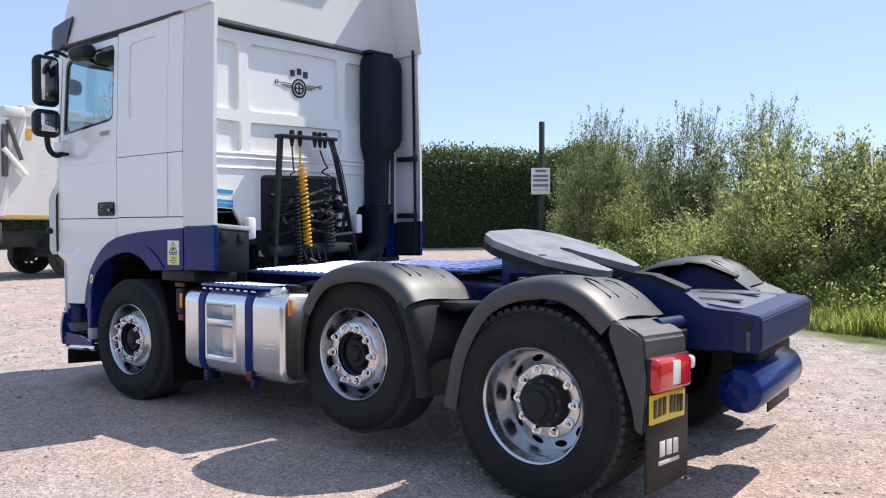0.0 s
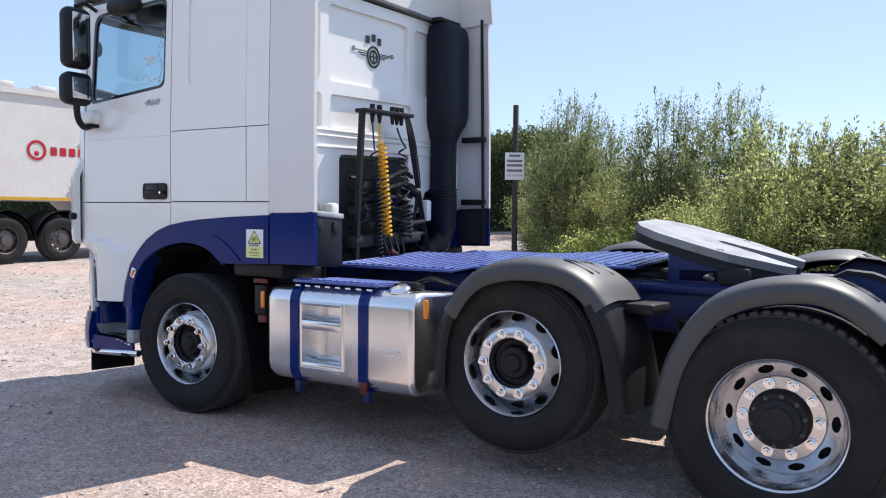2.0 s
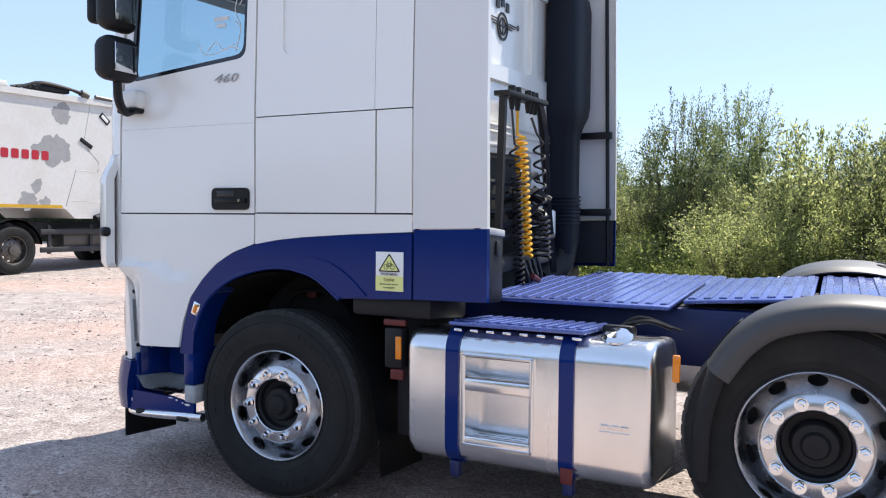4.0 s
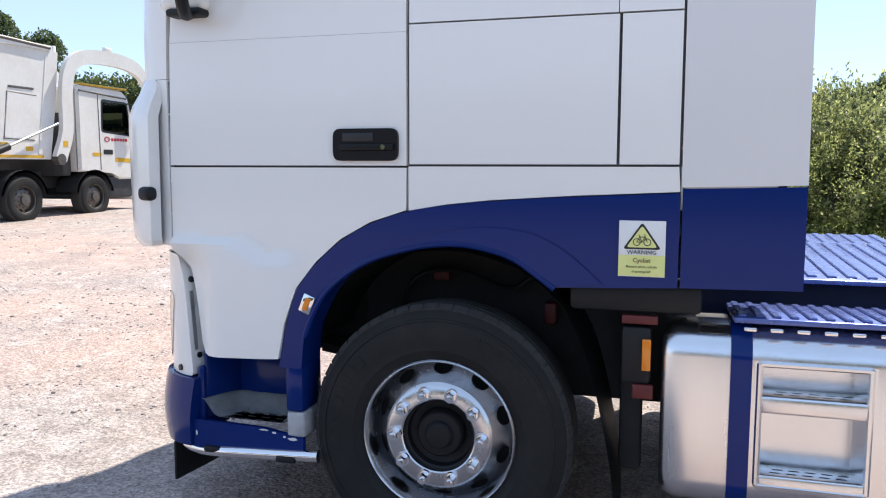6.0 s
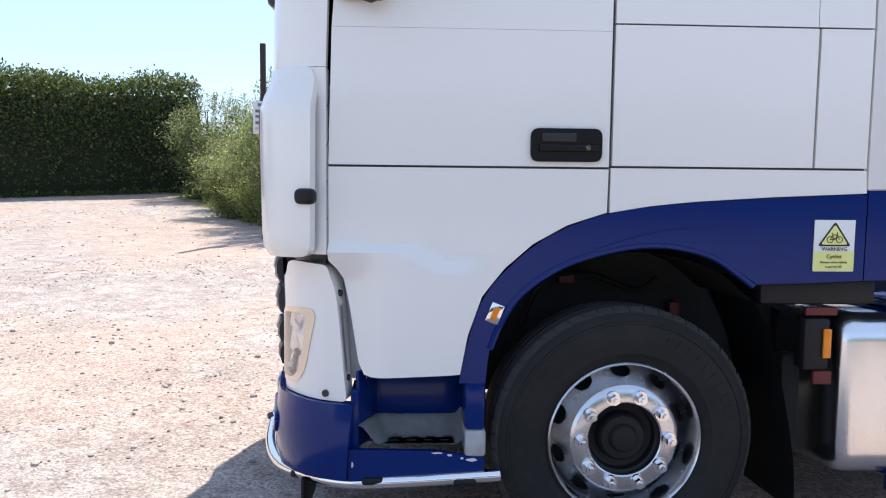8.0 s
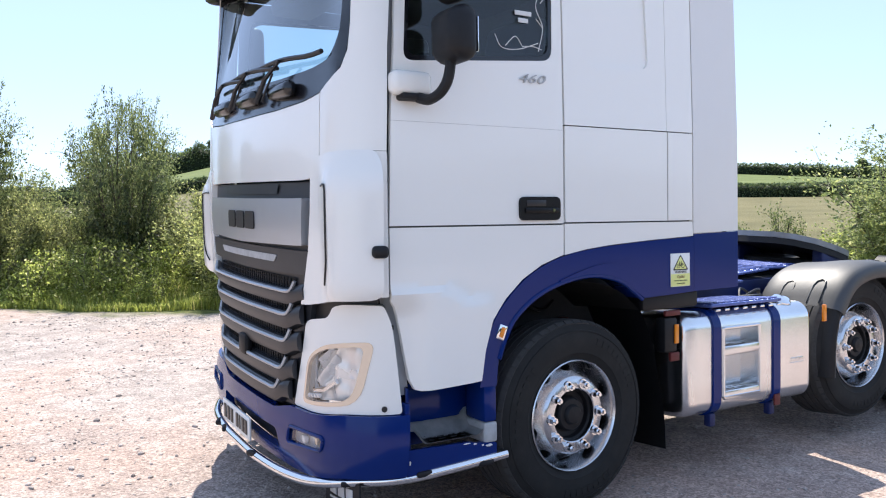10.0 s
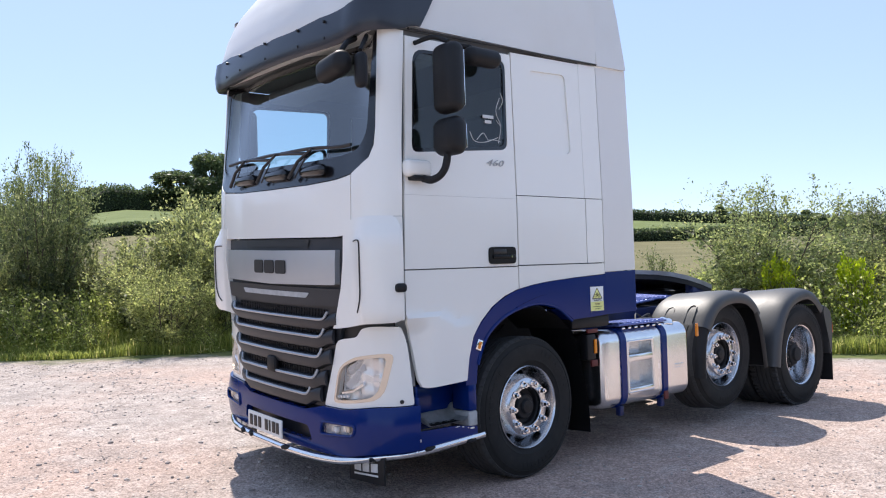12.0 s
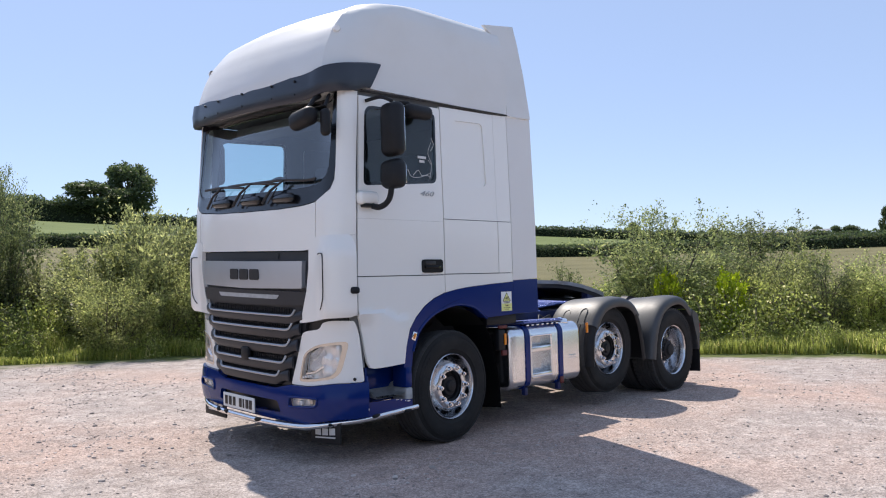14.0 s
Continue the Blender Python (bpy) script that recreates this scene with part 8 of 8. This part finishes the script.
STONE.node_tree.links.new(pick.outputs["Random Per Island"], tone.inputs[0])
STONE.node_tree.links.new(tone.outputs[0], sn["Principled BSDF"].inputs["Base Color"])


def stone_field(n, x0, x1, y0, y1, lo, hi, name, label, patch=0.5, least=-0.6, most=0.35):
    bm = bmesh.new()
    bmesh.ops.create_icosphere(bm, subdivisions=1, radius=1)
    base = np.array([v.co for v in bm.verts])
    faces = np.array([[v.index for v in f.verts] for f in bm.faces])
    bm.free()
    V, F = [], []
    k = 0
    while k < n:
        x, y = rng.uniform(x0, x1), rng.uniform(y0, y1)
        if edge_distance(x, y) > 0.1:
            continue
        if noise.noise((x * patch, y * patch, 11)) < rng.uniform(least, most):
            continue
        s_ = lo + (hi - lo) * rng.uniform(0, 1) ** 3
        sc = s_ * np.array([rng.uniform(0.7, 1.3), rng.uniform(0.6, 1.1), rng.uniform(0.35, 0.7)])
        a = rng.uniform(0, 6.28)
        R = np.array([[math.cos(a), -math.sin(a), 0], [math.sin(a), math.cos(a), 0], [0, 0, 1]])
        V.append((base * sc * rng.uniform(0.8, 1.2, base.shape)) @ R.T + np.array([x, y, height(x, y) + sc[2] * 0.3]))
        F.append(faces + k * len(base))
        k += 1
    V, F = np.concatenate(V), np.concatenate(F)
    me = bpy.data.meshes.new(name)
    me.from_pydata(V.tolist(), [], F.tolist())
    me.materials.append(STONE)
    me.update()
    tagged(new(name, me), label, "stones", kind="stuff")


stone_field(16000, -8, 9, -5.2, 8.6, 0.003, 0.018, "gravel_stones", "loose small stones scattered over the gravel")
stone_field(6000, -8, 3, -3.5, 9, 0.004, 0.013, "coarse_stones", "drifts of coarser dark stones between the wheel tracks", 0.9, 0.05, 0.4)
stone_field(5000, -22, 0, -2, 20, 0.008, 0.03, "scattered_stones", "loose stones scattered over the far gravel")


# ---- refuse truck parked across the yard; built along +y, its flank facing +x ----
RW = mat("dirty_white", (0.71, 0.695, 0.66), 0.45, stain=0.3, stain_scale=1.6, stain_color=(0.55, 0.47, 0.37), grain=0.15, grain_scale=12, bump=0.05, bump_scale=20)
RGREY = mat("worn_primer", (0.34, 0.34, 0.34), 0.7, stain=0.4, stain_scale=5)
RCH = mat("truck_frame", (0.045, 0.047, 0.052), 0.7, grain=0.3, stain=0.5, stain_scale=4, stain_color=(0.10, 0.085, 0.07))
RYEL = mat("yellow_strip", (0.62, 0.36, 0.02), 0.5, stain=0.4, stain_scale=4)
RRED = mat("red_marking", (0.45, 0.015, 0.03), 0.5, stain=0.2)
RGLASS = glass("dark_glass", (0.10, 0.13, 0.13))
XF, XC, GZ = -13.0, -14.25, 0.42
refuse = thing("refuse_truck", "dirty white front-loading refuse truck with red markings", "truck", at=(0, 0.35, -0.2))


def flank(name, pts, material, off=0.0, depth=0.03, parent=None, label="", holes=(), x=None):
    f = lambda u, v: (Vector(((XF if x is None else x) + off, u, v)), Vector((1, 0, 0)))
    return part(name, sheet(B(), [Vector(p) for p in pts], f, [[Vector(q) for q in h] for h in holes], 0.5, depth), material, parent or refuse, label)


# body
bm = B()
prof = [(2.9, 1.84), (7.2, 1.84), (7.45, 1.62), (8.35, 1.62), (8.6, 1.84), (10.62, 1.84), (10.82, 3.0), (10.98, 4.30), (8.0, 4.42), (3.3, 4.30), (2.55, 3.4)]
ra = [bm.verts.new((XF, y, z)) for y, z in prof]
rb = [bm.verts.new((XF - 2.5, y, z)) for y, z in prof]
bm.faces.new(ra)
bm.faces.new(rb)
for k in range(len(prof)):
    j = (k + 1) % len(prof)
    bm.faces.new((ra[k], ra[j], rb[j], rb[k]))
rbody = part("hopper_body", bm, RW, refuse, "dirty white steel hopper body with worn patches")
flank("top_rail", [(3.0, 4.22), (10.75, 4.30), (10.77, 4.42), (3.2, 4.36)], RW, 0.05, 0.05, rbody)
part("top_pipe", cyl(B(), (XF + 0.03, 8.0, 4.46), (XF + 0.03, 10.7, 4.36), 0.045, None, 10), STEEL, rbody)
for y in (3.6, 4.6, 5.6):
    part("roof_block", box(B(), (XF - 0.1, y, 4.42), (0.3, 0.45, 0.14), 0.02), RW, rbody)
bm = B()
for k in range(5):
    tube(bm, smooth_path([(XF - 0.25 + 0.06 * k, 6.1 + 0.1 * k, 4.44), (XF - 0.2 + 0.05 * k, 6.7, 4.56 + 0.025 * (k % 3)), (XF - 0.1 + 0.03 * k, 7.3 + 0.08 * k, 4.58 - 0.02 * k), (XF, 7.78, 4.44 - 0.02 * k)], 4), 0.035, 6)
box(bm, (XF - 0.15, 6.9, 4.48), (0.3, 0.9, 0.10), 0.03)
part("hose_bundle", bm, BLACK, rbody)
part("hose_coupling", cyl(B(), (XF + 0.02, 7.62, 4.50), (XF + 0.02, 7.80, 4.44), 0.075, None, 14), STEEL, rbody)
flank("yellow_band", [(2.95, 1.85), (7.15, 1.85), (7.1, 1.92), (2.92, 1.92)], RYEL, 0.006, 0.004, rbody)
flank("yellow_band", [(8.65, 1.87), (10.4, 1.87), (10.42, 1.93), (8.68, 1.93)], RYEL, 0.006, 0.004, rbody)
for y, z in ((9.9, 2.02), (9.22, 2.10)):
    flank("yellow_tag", [(y, z), (y + 0.2, z), (y + 0.2, z + 0.1), (y, z + 0.1)], RYEL, 0.008, 0.005, rbody)
for pts in ([(7.88, 4.25), (7.70, 3.40)], [(7.72, 3.30), (8.10, 2.95), (8.08, 2.72)], [(7.22, 1.9), (7.48, 2.72), (8.06, 2.72)], [(7.35, 2.02), (8.05, 2.02)]):
    part("panel_seam", tube(B(), [(XF - 0.005, y, z) for y, z in pts], 0.009, 4), INK, rbody)
hatch = flank("side_hatch", rounded([(9.34, 2.30), (10.16, 2.28), (10.26, 3.24), (9.48, 3.28)], 0.04), RW, 0.008, 0.02, rbody, "white side hatch with rusty edge")
part("hatch_edge", tube(B(), [(XF, 10.16, 2.26), (XF, 9.32, 2.28), (XF, 9.46, 3.30), (XF, 10.27, 3.26)], 0.014, 5), STEEL, hatch)
part("hatch_rail", box(B(), (XF + 0.006, 9.85, 3.40), (0.016, 0.7, 0.05), 0.004), STEEL, rbody)
flank("ribbed_panel", [(10.25, 1.95), (10.4, 1.95), (10.75, 4.2), (10.6, 4.2)], RW, 0.012, 0.03, rbody)
part("hinge_box", box(B(), (XF + 0.010, 7.76, 3.36), (0.024, 0.36, 0.10), 0.012, Matrix.Translation((XF, 7.76, 3.36)) @ Matrix.Rotation(radians(-30), 4, "X") @ Matrix.Translation((-XF, -7.76, -3.36))), BLACK, rbody)
# long handle on the flank, dark round a white middle; no lamp
handle_m = Matrix.Translation((XF, 8.28, 3.98)) @ Matrix.Rotation(radians(-40), 4, "X")
shandle = part("side_lamp", box(B(), (0.004, 0, 0), (0.014, 0.30, 0.15), 0.006, handle_m), BLACK, rbody)
part("lamp_lens", box(B(), (0.009, 0, 0), (0.012, 0.22, 0.08), 0.005, handle_m), CLEARW, shandle)


def worn(y, z, r, k):
    o = []
    for i in range(44):
        a = 2 * math.pi * i / 44
        rr = r * (1 + 0.55 * noise.noise((math.cos(a) * 1.3 + k, math.sin(a) * 1.3, k * 3.1)) + 0.28 * noise.noise((math.cos(a) * 4 + k, math.sin(a) * 4, k)))
        o.append((y + rr * math.cos(a) * 1.1, z + rr * math.sin(a)))
    flank("worn_patch", o, RGREY, 0.002 + 0.0003 * k, 0.001, rbody)


for k, (y, z, r) in enumerate(((7.15, 3.95, 0.22), (6.95, 3.15, 0.32), (7.2, 3.05, 0.17), (6.55, 3.15, 0.14), (6.5, 2.32, 0.13), (6.3, 1.99, 0.18), (6.7, 1.98, 0.1), (8.55, 2.68, 0.15), (8.72, 2.42, 0.035), (8.58, 2.34, 0.06), (8.50, 2.20, 0.08), (8.78, 2.76, 0.05), (8.88, 2.66, 0.04), (8.70, 2.30, 0.04))):
    worn(y, z, r, k)
# red ring and plain red bars
bm = B()
lathe(bm, [(0.235, 0.0), (0.235, 0.006), (0.17, 0.006), (0.17, 0.0)], Matrix.Translation((XF + 0.004, 5.35, 3.0)) @ Matrix.Rotation(radians(-90), 4, "Z"), 28)
lathe(bm, [(0.06, 0.0), (0.05, 0.006), (0.0, 0.006)], Matrix.Translation((XF + 0.004, 5.35, 2.93)) @ Matrix.Rotation(radians(-90), 4, "Z"), 16)
part("red_ring", bm, RRED, rbody)
for k in range(5):
    y = 5.68 + 0.235 * k
    flank("red_bar", rounded([(y, 2.90), (y + 0.17, 2.90), (y + 0.17, 3.10), (y, 3.10)], 0.04), RRED, 0.006, 0.004, rbody)
# tail gear at the back
tg = part("tailgate_frame", tube(B(), smooth_path([(XF - 0.05, 2.9, 1.9), (XF - 0.05, 3.2, 3.2), (XF - 0.05, 3.5, 4.35)], 4), 0.10, 6), RW, rbody, "white tailgate frame with rams")
part("tail_ram", cyl(B(), (XF + 0.08, 3.35, 3.2), (XF + 0.08, 3.05, 4.1), 0.05, None, 10), STEEL, tg)
part("tail_ram", cyl(B(), (XF + 0.08, 3.45, 2.85), (XF + 0.08, 2.95, 3.45), 0.06, None, 10), CLEARW, tg)
part("tail_hinge", box(B(), (XF, 3.2, 4.3), (0.25, 0.5, 0.25), 0.06), RW, tg)
part("tail_hinge", box(B(), (XF + 0.03, 3.0, 3.4), (0.12, 0.12, 1.2), 0.03), STEEL, tg)
flank("yellow_tag", [(3.5, 3.7), (3.62, 3.7), (3.62, 3.95), (3.5, 3.95)], RYEL, 0.01, 0.006, rbody)
part("tail_step", box(B(), (XF - 0.3, 2.7, 1.5), (0.6, 0.5, 0.5), 0.05), RCH, tg)
# frame
rfr = part("truck_frame", box(B(), (XC, 7.4, 1.35), (0.9, 9.6, 0.4), 0.02), RCH, refuse, "dark grey chassis with side guards")
for z in (1.32, 0.92):
    part("side_guard", box(B(), (XF - 0.12, 7.9, z), (0.05, 2.5, 0.12), 0.015), RCH, rfr)
for y in (6.9, 8.0, 9.0):
    part("guard_post", box(B(), (XF - 0.16, y, 1.15), (0.05, 0.08, 0.65), 0.01), RCH, rfr)
part("side_tank", box(B(), (XF - 0.45, 7.9, 1.15), (0.5, 1.2, 0.5), 0.1), STEEL, rfr)
part("side_box", box(B(), (XF - 0.45, 8.75, 1.15), (0.5, 0.4, 0.55), 0.05), RCH, rfr)


def truck_wheel(y, s=1):
    m = Matrix.Translation((XF if s > 0 else XF - 2.5, y, GZ + 0.52)) @ Matrix.Rotation(radians(90 if s > 0 else -90), 4, "Z")
    w = part("road_wheel", tyre_mesh(m, 0.52, 0.30), [RUBBER, TREAD], refuse, "dirty black truck wheel")
    bm = B()
    lathe(bm, [(0.29, 0.10), (0.285, 0.03), (0.29, 0.0), (0.302, -0.006), (0.303, 0.01)], m, 32)
    holed_disc(bm, 0.19, 0.288, 0.03, 0.09, 10, 0.03, m, hole_r=0.24)
    lathe(bm, [(0.19, 0.03), (0.15, 0.02), (0.12, 0.02), (0.115, -0.03), (0.0, -0.04)], m, 32)
    rim = part("rim", bm, STEEL, w, "rusty steel rim")
    nuts(rim, m, 0.165, 10, 0.024, 0.014, 0.02, 0.1, STEEL)


for y in (4.6, 5.95, 9.8, 12.0):
    truck_wheel(y, 1)
    truck_wheel(y, -1)
    part("axle", cyl(B(), (XF - 0.3, y, GZ + 0.52), (XF - 2.2, y, GZ + 0.52), 0.08, None, 10), RCH, rfr)


def arch_guard(y, R=0.66, a0=10, a1=170):
    bm = B()
    rr = []
    for k in range(13):
        a = radians(a0 + (a1 - a0) * k / 12)
        c = (y + R * math.cos(a), GZ + 0.52 + R * math.sin(a))
        rr.append([bm.verts.new((x, *c)) for x in (XF + 0.03, XF + 0.03, XF - 0.6)])
        rr[-1][0].co.z -= 0.05 * math.sin(a)
        rr[-1][0].co.y -= 0.05 * math.cos(a)
    for a, b in zip(rr, rr[1:]):
        for k in range(2):
            bm.faces.new((a[k], b[k], b[k + 1], a[k + 1]))
    bmesh.ops.solidify(bm, geom=bm.faces, thickness=0.02)
    part("wheel_guard", bm, RCH, refuse, "dark grey wheel guard")


for y in (4.6, 5.95, 9.8, 12.0):
    arch_guard(y)
# cab
CY0, CY1 = 11.02, 12.62
before = set(bpy.data.objects)
bm = B()
cp = [(CY0, 1.55), (11.9, 1.55), (12.06, 1.35), (CY1 - 0.04, 1.35), (CY1 + 0.02, 2.2), (CY1 - 0.05, 2.5), (CY1 - 0.22, 3.45), (CY1 - 0.40, 3.62), (CY0 + 0.1, 3.66), (CY0, 3.55)]
ra = [bm.verts.new((XF + 0.02, y, z)) for y, z in cp]
rb = [bm.verts.new((XF - 2.4, y, z)) for y, z in cp]
bm.faces.new(ra)
bm.faces.new(rb)
for k in range(len(cp)):
    j = (k + 1) % len(cp)
    bm.faces.new((ra[k], ra[j], rb[j], rb[k]))
bmesh.ops.bevel(bm, geom=list(bm.edges), offset=0.04, segments=2, affect="EDGES")
rc = part("day_cab", bm, RW, refuse, "white day cab with a dark side window")
flank("cab_side_grey", [(CY0 + 0.01, 1.6), (CY0 + 0.10, 1.6), (CY0 + 0.10, 3.5), (CY0 + 0.01, 3.5)], RGREY, 0.026, 0.02, rc)
flank("cab_window", rounded([(11.68, 2.58), (12.42, 2.50), (12.30, 3.28), (11.70, 3.30)], 0.06), RGLASS, 0.03, 0.01, rc, "dark tinted cab window")
flank("window_rubber", rounded([(11.64, 2.53), (12.47, 2.45), (12.34, 3.33), (11.66, 3.35)], 0.07), INK, 0.024, 0.01, rc)
flank("cab_handle", rounded([(11.68, 1.98), (11.92, 1.98), (11.92, 2.10), (11.68, 2.10)], 0.02), INK, 0.026, 0.01, rc)
flank("yellow_tag", [(11.4, 1.93), (11.62, 1.93), (11.62, 2.02), (11.4, 2.02)], RYEL, 0.026, 0.01, rc)
flank("yellow_tag", [(11.98, 1.80), (12.5, 1.78), (12.5, 1.88), (11.98, 1.90)], RYEL, 0.026, 0.01, rc)
part("door_seam", tube(B(), [(XF + 0.022, 11.60, 1.6), (XF + 0.022, 11.58, 3.45)], 0.008, 4), INK, rc)
part("roof_gutter", tube(B(), [(XF + 0.03, CY0 + 0.1, 3.50), (XF + 0.03, CY1 - 0.3, 3.42)], 0.02, 5), INK, rc)
part("roof_strip", box(B(), (XF - 0.2, 11.75, 3.66), (0.5, 1.2, 0.05), 0.02), RYEL, rc)
bm = B()
lathe(bm, [(0.07, 0.0), (0.07, 0.006), (0.045, 0.006), (0.045, 0.0)], Matrix.Translation((XF + 0.022, 11.78, 2.36)) @ Matrix.Rotation(radians(-90), 4, "Z"), 20)
part("red_ring", bm, RRED, rc)
for k in range(6):
    y = 11.89 + 0.075 * k
    flank("red_bar", [(y, 2.32), (y + 0.055, 2.32), (y + 0.055, 2.39), (y, 2.39)], RRED, 0.026, 0.004, rc)
part("cab_mirror", box(B(), (XF + 0.16, 12.42, 2.95), (0.12, 0.14, 0.55), 0.04, None, 3), BLACK, rc)
part("cab_mirror", box(B(), (XF + 0.14, 12.42, 2.45), (0.10, 0.12, 0.22), 0.03, None, 3), BLACK, rc)
part("mirror_arm", tube(B(), [(XF + 0.02, 12.35, 3.3), (XF + 0.15, 12.42, 3.28), (XF + 0.15, 12.42, 2.3), (XF + 0.02, 12.40, 2.25)], 0.018, 6), BLACK, rc)
part("lower_cab", box(B(), (XC, 12.2, 1.15), (2.4, 0.9, 0.55), 0.06), RCH, rc)
part("cab_bumper", box(B(), (XC, 12.58, 1.05), (2.45, 0.25, 0.5), 0.06), RW, rc)
part("bumper_corner", box(B(), (XF - 0.05, 12.62, 1.75), (0.2, 0.16, 0.7), 0.05), RW, rc)
part("cab_back", box(B(), (XC, 10.92, 2.2), (2.2, 0.2, 1.5), 0.05), RCH, rc)
# the cab's length along the truck
for ob in [o for o in bpy.data.objects if o not in before]:
    for v in ob.data.vertices:
        v.co.y = 11.42 + (v.co.y - CY0) * 1.4
# loading arms
pts = smooth_path([(0, 10.75, 1.85), (0, 11.0, 2.5), (0, 11.03, 3.4), (0, 11.17, 3.95), (0, 11.55, 4.24), (0, 12.3, 4.34), (0, 13.2, 4.30), (0, 13.75, 4.08), (0, 14.15, 3.5), (0, 14.45, 2.8), (0, 14.62, 1.8)], 4)
for s in (1, -1):
    x = XF + 0.12 if s > 0 else XF - 2.62
    bm = B()
    rr = []
    for i, p in enumerate(pts):
        d = (pts[min(i + 1, len(pts) - 1)] - pts[max(i - 1, 0)]).normalized()
        n_ = Vector((0, -d.z, d.y))
        w = 0.17 if i < 26 else 0.17 - 0.10 * (i - 26) / (len(pts) - 27)
        c = Vector((x, p.y, p.z))
        rr.append([bm.verts.new(c + n_ * a + Vector((b, 0, 0))) for a, b in ((w, 0.06), (w, -0.06), (-w, -0.06), (-w, 0.06))])
    for a, b in zip(rr, rr[1:]):
        for k in range(4):
            bm.faces.new((a[k], a[(k + 1) % 4], b[(k + 1) % 4], b[k]))
    bm.faces.new(rr[0])
    bm.faces.new(rr[-1])
    arm = part("loading_arm", bm, RW, refuse, "white curved loading arm over the cab")
    part("arm_pivot", cyl(B(), (x + 0.08, 10.75, 1.84), (x - 0.1, 10.75, 1.84), 0.13, None, 16), STEEL, arm)
    part("arm_ridge", box(B(), (x, 12.5, 4.55), (0.10, 0.26, 0.14), 0.03), RW, arm)
    part("arm_ram", cyl(B(), (x + 0.05, 14.15, 3.4), (x + 0.05, 14.62, 1.85), 0.05, None, 8), STEEL, arm)
    part("fork", box(B(), (x - 0.1, 14.2, 1.72), (0.12, 0.9, 0.10), 0.03), RYEL, arm)
    part("arm_tag", box(B(), (x + 0.062, 10.9, 2.2), (0.006, 0.14, 0.14)), RYEL, arm)
    part("lift_ram", cyl(B(), (x, 7.9, 1.62), (x, 9.3, 2.10), 0.085, None, 12), BLACK, arm)
    part("ram_rod", cyl(B(), (x, 9.3, 2.10), (x, 10.75, 2.66), 0.032, None, 10), ALU, arm)
part("body_headboard", box(B(), (XC, 10.95, 4.2), (2.4, 0.1, 0.5), 0.02), RW, rbody)
